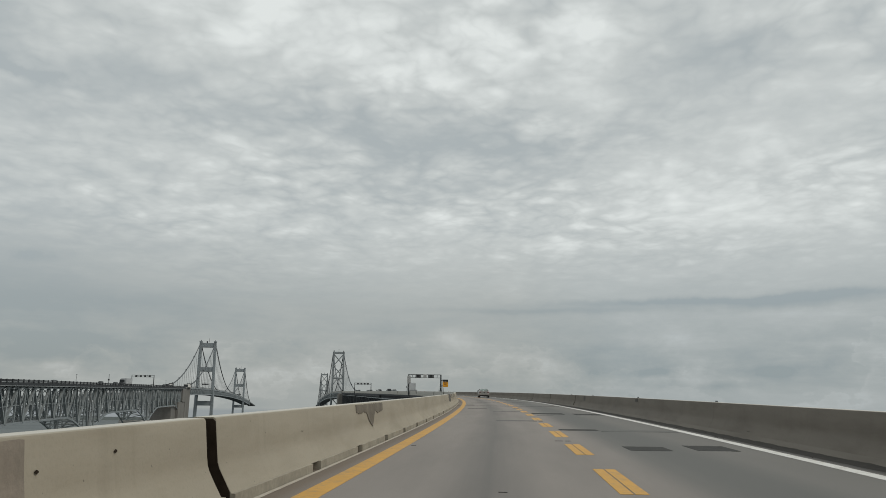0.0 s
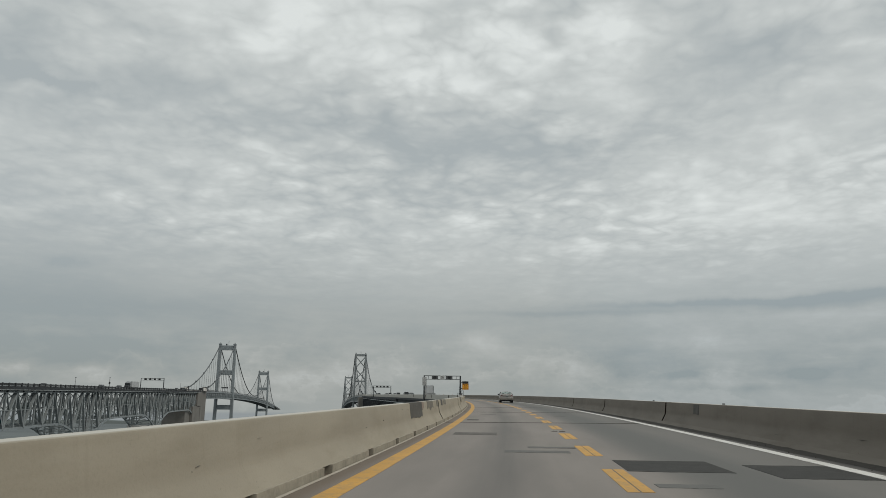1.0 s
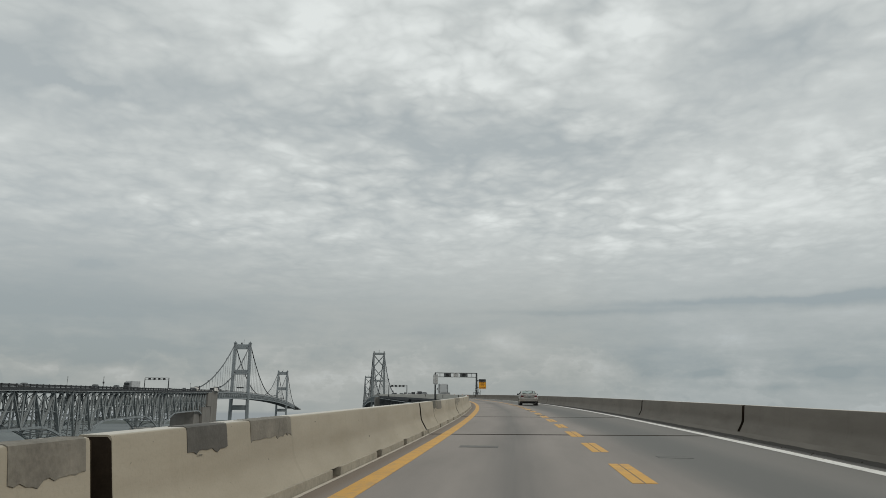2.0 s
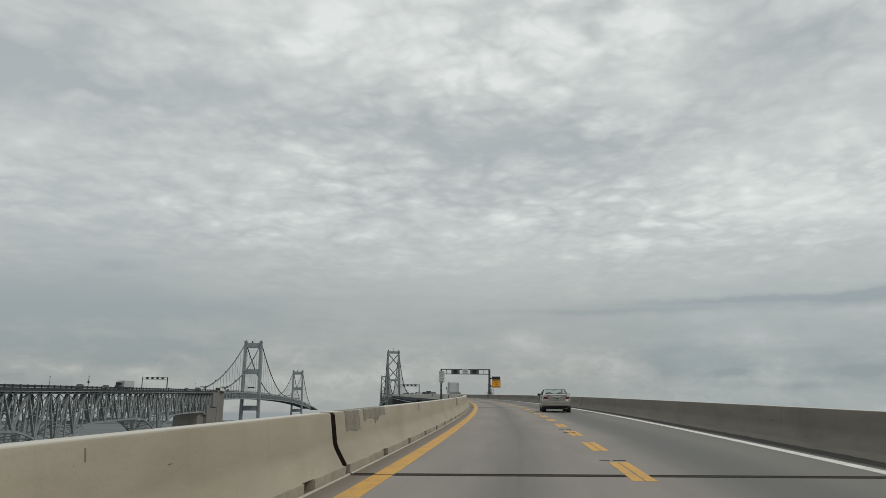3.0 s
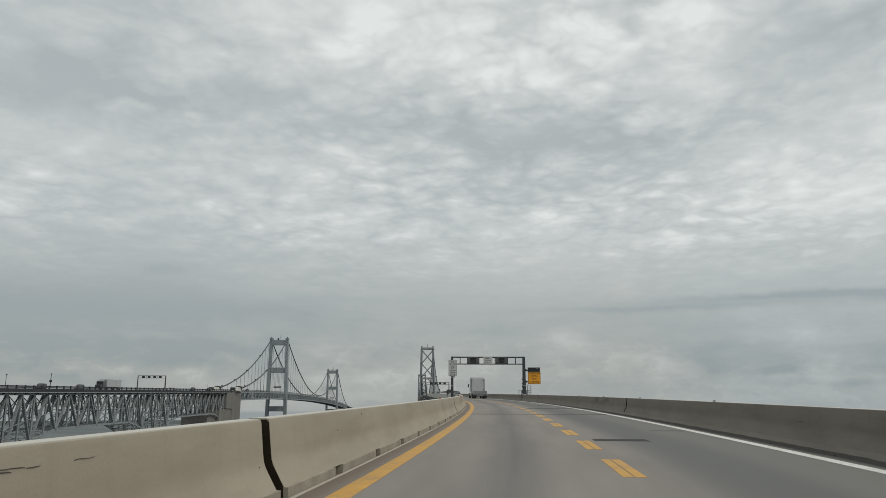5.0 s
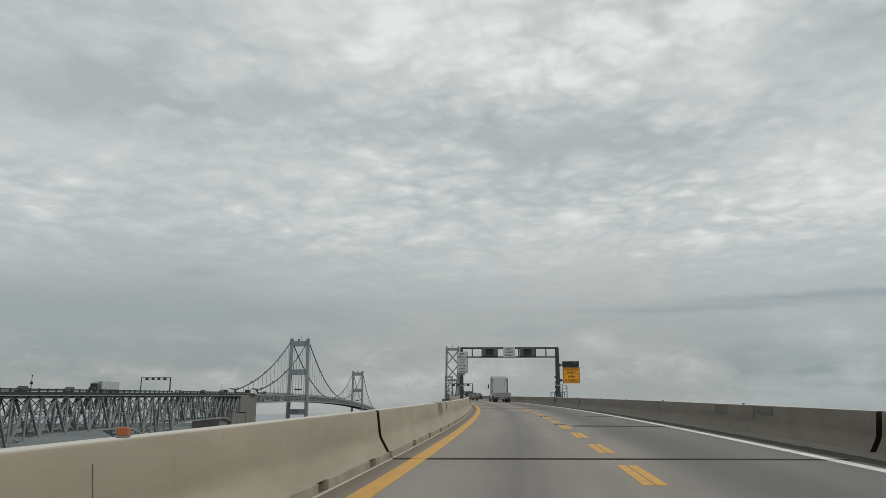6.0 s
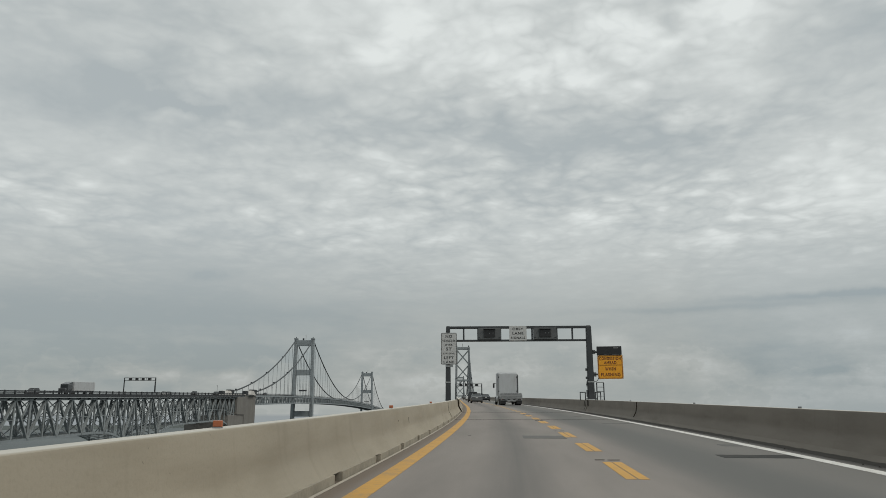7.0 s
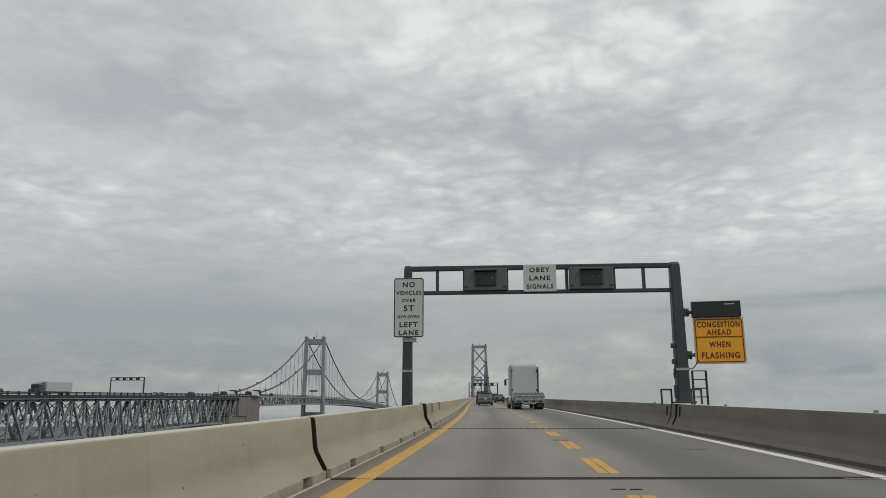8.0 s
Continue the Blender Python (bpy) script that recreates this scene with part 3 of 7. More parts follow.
# ---- the deck: slabs of one to three 15 m lengths between expansion joints ----
L_FOOT, R_FOOT, SKEW = -2.45, 5.78, 0.09
joints = [-69.0, -38.5, -8.0, 7.0, 53.3, 69.0, 83.8, 129.8, 159.9, 205.8, 221.3, 251.9]
road = thing("road", "worn grey concrete bridge deck with dark wheel stains", "road", Matrix.Translation(P(100, 1.7, -0.4)), kind="structure")
for a, b in zip(joints, joints[1:]):
    prof = [(L_FOOT - 0.5, 0.0), (L_FOOT, 0.0), (-1.0, 0.0), (0.5, 0.0), (1.7, 0.0), (3.2, 0.0), (4.6, 0.0), (R_FOOT, 0.0), (R_FOOT + 0.5, 0.0), (R_FOOT + 0.5, -0.3), (L_FOOT - 0.5, -0.3)]
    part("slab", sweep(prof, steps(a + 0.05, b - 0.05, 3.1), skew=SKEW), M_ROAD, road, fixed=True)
prof = [(L_FOOT - 0.5, 0.0), (-1.0, 0.0), (1.7, 0.0), (3.2, 0.0), (R_FOOT + 0.5, 0.0), (R_FOOT + 0.5, -0.3), (L_FOOT - 0.5, -0.3)]
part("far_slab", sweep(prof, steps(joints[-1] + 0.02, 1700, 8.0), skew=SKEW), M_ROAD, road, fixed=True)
for j in joints:
    part("expansion_joint", sweep([(L_FOOT, -0.012), (R_FOOT, -0.012), (R_FOOT, -0.2), (L_FOOT, -0.2)], [j - 0.06, j + 0.06], skew=SKEW), M_JOINT, road, fixed=True, label="dark rubber-filled expansion joint")
    for a, b in ((-0.14, -0.055), (0.055, 0.14)):
        part("joint_armour", sweep([(L_FOOT, 0.003), (R_FOOT, 0.003), (R_FOOT, -0.01), (L_FOOT, -0.01)], [j + a, j + b], skew=SKEW), M_RUST, road, fixed=True, label="rusty steel edge of the expansion joint")
# steel teeth of the finger joint near the overhead signs
for i in range(34):
    la = L_FOOT + 0.15 + i * 0.245
    s0 = 221.3
    member("joint_tooth", P(s0 - 0.02 + SKEW * (la + 2.45), la, 0.003), P(s0 + 0.17 + SKEW * (la + 2.45), la, 0.003), 0.12, 0.006, M_RUST, road)

# underside of the deck: floor beams and fascia
deck_l = [(L_FOOT - 0.62, -0.3), (L_FOOT - 0.5, -0.3), (L_FOOT - 0.5, -0.9), (L_FOOT - 0.62, -0.9)]
deck_r = [(R_FOOT + 0.5, -0.3), (R_FOOT + 0.62, -0.3), (R_FOOT + 0.62, -0.9), (R_FOOT + 0.5, -0.9)]
for pr in (deck_l, deck_r):
    part("fascia_beam", sweep(pr, steps(-60, 1700, 6.0)), M_STEELD, road, fixed=True, label="dark weathered steel edge beam")
part("deck_soffit", sweep([(L_FOOT - 0.5, -0.31), (R_FOOT + 0.5, -0.31), (R_FOOT + 0.5, -0.6), (L_FOOT - 0.5, -0.6)], steps(-60, 1700, 10.0)), M_STEELD, road, fixed=True)

# ---- barriers ----


def offs(h):
    return float(np.interp(h, [0.115, 0.37, 0.47, 0.79, 0.813], [0.055, 0.187, 0.208, 0.244, 0.254]))


def barrier_prof(side):
    pts = [(0.05, 0.115), (0.06, 0.13), (0.14, 0.272), (0.178, 0.345), (0.197, 0.40), (0.208, 0.47), (0.244, 0.79), (0.254, 0.813), (0.275, 0.821), (0.455, 0.821), (0.48, 0.80), (0.56, 0.10), (0.56, -0.3), (0.45, -0.3), (0.45, 0.115)]
    return [((L_FOOT - o) if side < 0 else (R_FOOT + o), h) for o, h in pts]


bar_l = thing("barrier_left", "sandy concrete parapet with stains, patches and a kerb full of drain slots", "barrier", Matrix.Translation(P(100, -2.8, 0)), kind="structure")
bar_r = thing("barrier_right", "grey-brown concrete parapet streaked with dirt, its shaded side put into the colour", "barrier", Matrix.Translation(P(100, 6.2, 0)), kind="structure")
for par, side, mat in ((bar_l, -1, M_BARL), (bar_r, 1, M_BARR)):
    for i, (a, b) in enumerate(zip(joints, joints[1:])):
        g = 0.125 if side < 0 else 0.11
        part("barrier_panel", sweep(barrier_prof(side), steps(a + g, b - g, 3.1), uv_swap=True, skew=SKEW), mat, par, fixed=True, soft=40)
    # thin near-black sheets over the panel ends at each joint
    cheek = [((L_FOOT - o - 0.004) if side < 0 else (R_FOOT + o + 0.004), min(h, 0.808)) for o, h in ((0.055, 0.0), (0.062, 0.13), (0.178, 0.345), (0.197, 0.40), (0.243, 0.78), (0.27, 0.81), (0.455, 0.81), (0.50, 0.0))]
    for j in joints[1:]:
        part("joint_cheek", sweep(cheek, [j + g - 0.008, j + g - 0.001], uv_swap=True, skew=SKEW), M_RUST, par, fixed=True, label="dark end of a barrier panel")
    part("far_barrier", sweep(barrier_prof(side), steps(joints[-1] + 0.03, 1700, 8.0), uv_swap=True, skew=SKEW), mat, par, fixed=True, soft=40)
    for j in joints:
        fo = L_FOOT if side < 0 else R_FOOT
        sg = -1 if side < 0 else 1
        pr = [(fo + sg * (o + 0.13), h) for o, h in ((0.05, 0.0), (0.06, 0.13), (0.185, 0.355), (0.205, 0.41), (0.243, 0.78), (0.27, 0.808), (0.455, 0.808), (0.50, 0.10))]
        part("joint_filler", sweep(pr, [j - 0.15, j + 0.15], uv_swap=True, skew=SKEW), M_GAP, par, fixed=True, label="dark rusty gap between two barrier panels")
        part("gap_strip", sweep([(fo + sg * (o + 0.10), h) for o, h in ((0.05, 0.0), (0.06, 0.13), (0.185, 0.355), (0.205, 0.41), (0.243, 0.78), (0.27, 0.806), (0.455, 0.806), (0.50, 0.10))], [j - 0.05, j + 0.01], uv_swap=True, skew=SKEW), M_JOINT, par, fixed=True, label="black sealing strip in the gap")
# rusty cover plate over the finger joint
plate_pr = [(L_FOOT - o + 0.09, h) for o, h in ((0.05, 0.0), (0.06, 0.13), (0.185, 0.355), (0.205, 0.41), (0.243, 0.78), (0.27, 0.845), (0.455, 0.845), (0.52, 0.80), (0.52, 0.0))]
part("cover_plate", sweep(plate_pr, [221.12, 221.48], uv_swap=True), M_RUST, bar_l, fixed=True, label="rusty steel plate covering the joint")
# kerb blocks under the left barrier, with a drain slot about every 3 m, set out from the joints
SLOT = 0.44
slots = [7.0 - 3.06 * k for k in range(16, 0, -1)]
for first, pitch, end in ((10.0, 3.06, 52.5), (55.3, 3.06, 68.0), (72.5, 3.06, 82.5), (86.6, 3.06, 129.0), (132.0, 2.90, 159.0), (162.8, 2.98, 205.0), (207.3, 2.90, 220.0), (223.6, 3.05, 251.0)):
    slots += [first + pitch * k for k in range(int((end - first) / pitch) + 1)]
for s, nxt in zip(slots, slots[1:]):
    cuts = [s + SLOT] + [v for j in joints if s + SLOT < j < nxt for v in (j - 0.12, j + 0.12)] + [nxt]
    for a, b in zip(cuts[::2], cuts[1::2]):
        if b - a > 0.1:
            part("kerb_block", sweep([(L_FOOT - 0.012, 0.002), (L_FOOT - 0.012, 0.118), (L_FOOT - 0.40, 0.118), (L_FOOT - 0.40, 0.002)], [a, (a + b) / 2, b], uv_swap=True), M_CURB, bar_l, fixed=True)
part("far_kerb", sweep([(L_FOOT - 0.012, 0.002), (L_FOOT - 0.012, 0.118), (L_FOOT - 0.40, 0.118), (L_FOOT - 0.40, 0.002)], steps(slots[-1] + SLOT, 1700, 12.0), uv_swap=True), M_CURB, bar_l, fixed=True)
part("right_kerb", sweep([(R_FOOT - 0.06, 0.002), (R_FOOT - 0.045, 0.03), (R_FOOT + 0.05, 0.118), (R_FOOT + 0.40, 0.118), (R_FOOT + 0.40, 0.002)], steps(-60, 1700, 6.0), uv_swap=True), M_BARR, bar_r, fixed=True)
# the slots' dark backs and the pale fillet in front
part("drain_void", sweep([(L_FOOT - 0.14, 0.004), (L_FOOT - 0.14, 0.117), (L_FOOT - 0.26, 0.117), (L_FOOT - 0.26, 0.004)], steps(-50, 252, 6.0)), M_JOINT, bar_l, fixed=True)
for a, b in zip(joints, joints[1:]):
    part("mortar_fillet", sweep([(L_FOOT + 0.04, 0.003), (L_FOOT + 0.03, 0.014), (L_FOOT + 0.015, 0.02), (L_FOOT + 0.005, 0.003)], steps(a + 0.05, b - 0.05, 3.1)), M_PALE, bar_l, fixed=True)


def barrier_patch(s0, s1, h0, h1, mat, par, side=-1, drip=0.0, jag=0.03, seed=0, teeth=0.0):
    """A repair of mortar on the barrier's face, a few millimetres proud, with an uneven outline."""
    rnd = random.Random(seed)
    bm = bmesh.new()
    n = 1 if s1 - s0 < 0.05 else max(8, int((s1 - s0) / 0.05))
    fo, sg = (L_FOOT, -1) if side < 0 else (R_FOOT, 1)
    cols, wa = [], 0.0
    for i in range(n + 1):
        s = s0 + (s1 - s0) * i / n
        u = i / n
        wa = wa * 0.8 + rnd.uniform(-jag, jag) * 0.7
        lo = h0 + wa - drip * max(0.0, 1 - abs(u - 0.5) * 6) + (abs(u - 0.5) * 1.1) ** 6 * drip * 4
        if teeth and rnd.random() < 0.3:
            lo -= rnd.uniform(0.2, 1.0) * teeth
        hi = min(h1 + rnd.uniform(-jag, jag) * 0.5, 0.80)
        ss = s + rnd.uniform(-jag, jag) * (0.6 if i in (0, n) else 0.2)
        col = []
        for h in np.linspace(min(lo, hi - 0.03), hi, 4):
            h = float(h)
            col.append(bm.verts.new(P(ss, fo + sg * (offs(h) - 0.005), h)))
        if teeth:
            # smeared over the rounded edge onto the top
            for o, h in ((0.246, 0.816), (0.270, 0.8265), (0.34, 0.8255), (0.42 + rnd.uniform(-0.02, 0.02), 0.825)):
                col.append(bm.verts.new(P(ss, fo + sg * o, h)))
        cols.append(col)
    for a, b in zip(cols, cols[1:]):
        for j in range(len(a) - 1):
            f = bm.faces.new((a[j], b[j], b[j + 1], a[j + 1]))
    bmesh.ops.recalc_face_normals(bm, faces=bm.faces[:])
    bmesh.ops.solidify(bm, geom=bm.faces[:], thickness=0.006)
    return part("repair_patch", bm, mat, par, fixed=True, label="darker repair mortar patch")


for i, (s0, s1, h0, h1, mat, drip) in enumerate((
        (13.9, 17.0, 0.62, 0.80, M_PATCH3, 0.34), (-1.6, 4.2, 0.14, 0.80, M_PATCH4, 0.0),
        (44.5, 47.3, 0.42, 0.80, M_PATCH, 0.0), (47.34, 47.9, 0.62, 0.80, M_PATCH7, 0.0), (48.9, 51.0, 0.60, 0.80, M_PATCH2, 0.05),
        (52.4, 53.1, 0.62, 0.80, M_PATCH2, 0.0), (54.5, 55.3, 0.62, 0.80, M_PATCH, 0.0), (55.9, 57.2, 0.64, 0.80, M_PATCH2, 0.0),
        (72.45, 73.58, 0.615, 0.80, M_PATCH8, 0.0), (73.70, 75.45, 0.575, 0.80, M_PATCH2, 0.0), (84.5, 85.5, 0.53, 0.80, M_PATCH6, 0.0), (85.85, 87.9, 0.66, 0.80, M_PATCH6, 0.05),
        (109.6, 110.75, 0.50, 0.80, M_PATCH2, 0.0), (170.5, 171.95, 0.50, 0.80, M_PATCH2, 0.10), (173.6, 173.95, 0.64, 0.80, M_PATCH, 0.10),
        (224.6, 225.6, 0.5, 0.80, M_PATCH2, 0.0), (229.0, 229.8, 0.5, 0.80, M_PATCH, 0.0))):
    barrier_patch(s0, s1, h0, h1, mat, bar_l, -1, drip, 0.03 if drip else 0.011, i, 0.0 if i < 2 else 0.036)
barrier_patch(93.22, 93.33, 0.60, 0.79, M_PATCH2, bar_l, -1, 0.0, 0.01, 41)
for i, (s, h0, h1, w) in enumerate(((72.42, 0.16, 0.81, 0.012), (77.79, 0.69, 0.77, 0.009), (116.94, 0.62, 0.74, 0.016), (151.02, 0.42, 0.70, 0.007), (189.42, 0.44, 0.58, 0.022))):
    barrier_patch(s, s + w, h0, h1, M_PATCH3, bar_l, -1, 0.0, 0.001, 44 + i)
for i, (s0, s1, h0) in enumerate(((32.9, 33.4, 0.66), (49.2, 49.9, 0.48), (167.42, 167.52, 0.50))):
    barrier_patch(s0, s1, h0, 0.79, M_PATCH, bar_r, 1, 0.0, 0.02, 60 + i)
for i, (s0, s1, h0) in enumerate(((169.9, 171.2, 0.54), (166.0, 167.38, 0.60))):
    barrier_patch(s0, s1, h0, 0.79, M_PATCH5, bar_r, 1, 0.0, 0.02, 64 + i)


# the gap beside the gantry's foot
for s0, s1, h0, h1 in ((222.72, 222.80, 0.14, 0.80), (221.45, 221.60, 0.42, 0.74), (223.30, 223.45, 0.42, 0.74)):
    barrier_patch(s0, s1, h0, h1, M_JOINT, bar_r, 1, 0.0, 0.008, 70)


def scuff(s, length, h, w, rise, par, side, mat, seed):
    """A thin scrape or chip on the face."""
    rnd = random.Random(seed)
    fo, sg = (L_FOOT, -1) if side < 0 else (R_FOOT, 1)
    bm = bmesh.new()
    n = max(2, int(length / 0.05))
    lo, hi = [], []
    for i in range(n + 1):
        u = i / n
        hh = h + rise * u + rnd.uniform(-0.004, 0.004)
        ww = w * (0.25 + 0.75 * math.sin(math.pi * u)) * rnd.uniform(0.4, 1.2)
        lo.append(bm.verts.new(P(s + length * u, fo + sg * (offs(hh - ww) - 0.005), hh - ww)))
        hi.append(bm.verts.new(P(s + length * u, fo + sg * (offs(hh + ww) - 0.005), hh + ww)))
    for i in range(n):
        bm.faces.new((lo[i], lo[i + 1], hi[i + 1], hi[i]))
    bmesh.ops.recalc_face_normals(bm, faces=bm.faces[:])
    bmesh.ops.solidify(bm, geom=bm.faces[:], thickness=0.006)
    return part("scuff", bm, mat, par, fixed=True)


for s, h in ((5.2, 0.65), (4.30, 0.60), (44.0, 0.66), (116.65, 0.66), (187.6, 0.55)):
    scuff(s, 0.035, h, 0.014, 0.0, bar_l, -1, M_RUST, 900)
rnd = random.Random(31)
for i in range(22):
    scuff(rnd.uniform(72.5, 75.5), rnd.uniform(0.012, 0.04), rnd.uniform(0.47, 0.60), rnd.uniform(0.003, 0.009), rnd.uniform(-0.01, 0.01), bar_l, -1, M_PATCH, 1000 + i)
rnd = random.Random(77)
for i in range(46):
    scuff(117.0 + rnd.uniform(0, 9.5), rnd.uniform(0.04, 0.24), 0.70 + rnd.uniform(-0.03, 0.02), rnd.uniform(0.001, 0.0028), rnd.uniform(-0.006, 0.006), bar_l, -1, M_PATCH, i)
for i in range(30):
    scuff(rnd.uniform(-4, 148), rnd.uniform(0.03, 0.12), rnd.uniform(0.45, 0.79), rnd.uniform(0.001, 0.002), rnd.uniform(-0.01, 0.02), bar_l, -1, M_PATCH, 200 + i)
for i in range(34):
    s = rnd.uniform(-4, 148) if i % 3 else rnd.uniform(196, 236)
    scuff(s, rnd.uniform(0.015, 0.03), rnd.uniform(0.35, 0.77), rnd.uniform(0.005, 0.010), 0.0, bar_l, -1, M_RUST, 400 + i)
for i in range(46):
    scuff(rnd.uniform(-4, 236), rnd.uniform(0.05, 0.35), rnd.uniform(0.20, 0.75), rnd.uniform(0.002, 0.005), rnd.uniform(-0.02, 0.02), bar_r, 1, M_PATCH, 600 + i)

# ---- road markings and patches ----
def ribbon(lat0, lat1, s0, s1, h=0.004, d=3.0):
    return sweep([(lat0, h), (lat1, h), (lat1, h - 0.006), (lat0, h - 0.006)], steps(s0, s1, d))


mark = thing("road_markings", "yellow and white painted lane lines, worn", "road marking", Matrix.Translation(P(100, 1.7, 0)), kind="structure")
for a, b in zip(joints, joints[1:]):
    part("edge_line", ribbon(-2.105, -1.835, a + 0.04, b - 0.04), M_YEL, mark, fixed=True, label="worn yellow edge line")
    part("edge_line", ribbon(4.99, 5.23, a + 0.04 + 7.6 * SKEW, b - 0.04 + 7.6 * SKEW), M_WHI, mark, fixed=True, label="white edge line")
part("far_edge_line", ribbon(-2.105, -1.835, joints[-1], 1000, d=8.0), M_YEL, mark, fixed=True)
part("far_edge_line", ribbon(4.99, 5.23, joints[-1], 1000, d=8.0), M_WHI, mark, fixed=True)
starts = [8.55 + 5.0 * k for k in range(-7, 20)] + [108.3 + 4.82 * k for k in range(10)] + [156.5 + 5.03 * k for k in range(13)] + [221.8 + 4.9 * k for k in range(50)]
for s in starts:
    drift = float(np.interp(s, [60, 80, 125, 150], [0.06, 0.04, 0.06, 0.02]))
    for la in (1.262 + drift, 1.43 + drift):
        part("lane_dash", ribbon(la, la + 0.148, s, s + 2.6, d=1.3), M_YEL if s < 221 else M_YELW, mark, fixed=True)
    if s < 260:
        part("dash_seam", ribbon(1.411 + drift, 1.429 + drift, s + 0.03, s + 2.57, h=0.003, d=1.3), M_ASPH2, mark, fixed=True)


def road_patch(lat0, lat1, s0, s1, mat, seed):
    rnd = random.Random(seed)
    bm = bmesh.new()
    n = 10
    lo = [bm.verts.new(P(s0 + rnd.uniform(-0.03, 0.03), lat0 + (lat1 - lat0) * i / n, 0.005)) for i in range(n + 1)]
    hi = [bm.verts.new(P(s1 + rnd.uniform(-0.03, 0.03), lat0 + (lat1 - lat0) * i / n, 0.005)) for i in range(n + 1)]
    for i in range(n):
        bm.faces.new((lo[i], lo[i + 1], hi[i + 1], hi[i]))
    bmesh.ops.recalc_face_normals(bm, faces=bm.faces[:])
    r = bmesh.ops.extrude_face_region(bm, geom=bm.faces[:])
    bmesh.ops.translate(bm, verts=[v for v in r["geom"] if isinstance(v, bmesh.types.BMVert)], vec=(0, 0, -0.01))
    bmesh.ops.recalc_face_normals(bm, faces=bm.faces[:])
    return part("asphalt_patch", bm, mat, road, fixed=True, label="dark asphalt repair patch")


for i, (a, b, s0, s1, mat) in enumerate((
        (2.45, 3.25, 14.7, 15.7, M_ASPH), (3.75, 4.55, 14.9, 16.2, M_ASPH), (1.68, 2.75, 21.6, 22.3, M_ASPH), (2.80, 4.9, 21.3, 22.1, M_ASPH2), (-0.1, 1.28, 27.6, 28.3, M_ASPH2),
        (1.77, 2.52, 34.0, 34.4, M_ASPH2), (1.68, 3.2, 35.9, 37.7, M_ASPH), (3.65, 4.95, 35.3, 37.2, M_ASPH), (-0.15, 1.1, 39.1, 39.6, M_ASPH2), (0.32, 1.3, 40.3, 40.7, M_ASPH2),
        (-1.57, -0.4, 44.9, 46.0, M_ASPH3), (-1.7, -1.22, 55.6, 56.4, M_ASPH), (-1.3, -0.5, 64.3, 64.8, M_ASPH2), (2.36, 2.95, 62.4, 62.8, M_ASPH2), (4.3, 4.95, 117.9, 118.2, M_ASPH),
        (1.75, 3.0, 139.8, 140.5, M_ASPH), (3.94, 4.87, 144.5, 145.0, M_ASPH2), (1.8, 2.78, 173.4, 174.2, M_ASPH), (2.82, 4.92, 173.4, 174.1, M_ASPH), (4.1, 4.75, 176.7, 177.1, M_ASPH),
        (4.3, 4.95, 180.1, 180.4, M_ASPH), (3.6, 4.95, 185.3, 186.0, M_ASPH), (4.5, 4.9, 188.5, 189.1, M_ASPH2), (0.15, 1.27, 191.1, 192.4, M_ASPH2), (3.7, 4.9, 201.6, 202.0, M_ASPH2),
        (4.5, 4.95, 206.2, 206.4, M_ASPH2), (3.7, 4.15, 211.8, 212.1, M_ASPH2))):
    road_patch(a, b, s0, s1, mat, i)
# short dark scars where things were set in the lane line, and a few in the lane
for i, s in enumerate((17.05, 27.6, 47.2, 86.45, 95.1, 97.0, 107.3, 117.05, 126.4, 160.2, 174.8, 184.6, 195.2, 204.9, 214.9)):
    for la, w in ((1.20, 0.17), (1.42, 0.12 + 0.03 * (i % 4))):
        member("lane_scar", P(s, la, 0.005), P(s + 0.02, la + w, 0.005), 0.008 + 0.003 * (i % 3), 0.010, M_RUST, road, up_hint=P(s + 1, la) - P(s, la))
for s, la in ((8.5, 0.0), (15.1, -1.78), (108.1, -0.91), (192.4, -1.36)):
    member("lane_scar", P(s, la, 0.003), P(s, la + 0.10, 0.003), 0.008, 0.008, M_ASPH, road, up_hint=P(s + 1, la) - P(s, la))

# gutter dirt along the right barrier: a low bank of silt and loose grit
rnd = random.Random(5)
bank = bmesh.new()
rows = []
wide = 0.0
for s in np.arange(-20.0, 300.0, 0.35):
    wide = 0.85 * wide + rnd.uniform(-0.03, 0.03)
    rows.append([bank.verts.new(P(float(s), la, h)) for la, h in ((5.46 + wide, 0.0025), (5.56 + wide * 0.7, 0.008 + rnd.uniform(0, 0.008)), (5.66, 0.016 + rnd.uniform(0, 0.012)), (5.72, 0.022 + rnd.uniform(0, 0.014)), (5.76, 0.026 + rnd.uniform(0, 0.016)))])
for r0, r1 in zip(rows, rows[1:]):
    for k in range(4):
        bank.faces.new((r0[k], r0[k + 1], r1[k + 1], r1[k]))
bmesh.ops.recalc_face_normals(bank, faces=bank.faces[:])
part("gutter_silt", bank, M_DEBRIS, road, fixed=True, label="dark silt banked along the parapet", smooth=True)
verts, faces = [], []
for i in range(2600):
    s = rnd.uniform(-20, 260)
    c = P(s, 5.72 - abs(rnd.gauss(0, 0.14)), 0.0)
    r = rnd.uniform(0.006, 0.02) * (1.8 if rnd.random() < 0.06 else 1.0)
    k = len(verts)
    for a in range(5):
        verts.append(c + Vector((math.cos(a * 1.257) * r * rnd.uniform(0.7, 1.3), math.sin(a * 1.257) * r * rnd.uniform(0.7, 1.3), 0.0)))
    verts.append(c + Vector((0, 0, r * rnd.uniform(0.6, 1.4))))
    faces += [(k + a, k + (a + 1) % 5, k + 5) for a in range(5)]
me = bpy.data.meshes.new("gutter_debris")
me.from_pydata(verts, [], faces)
me.materials.append(M_DEBRIS)
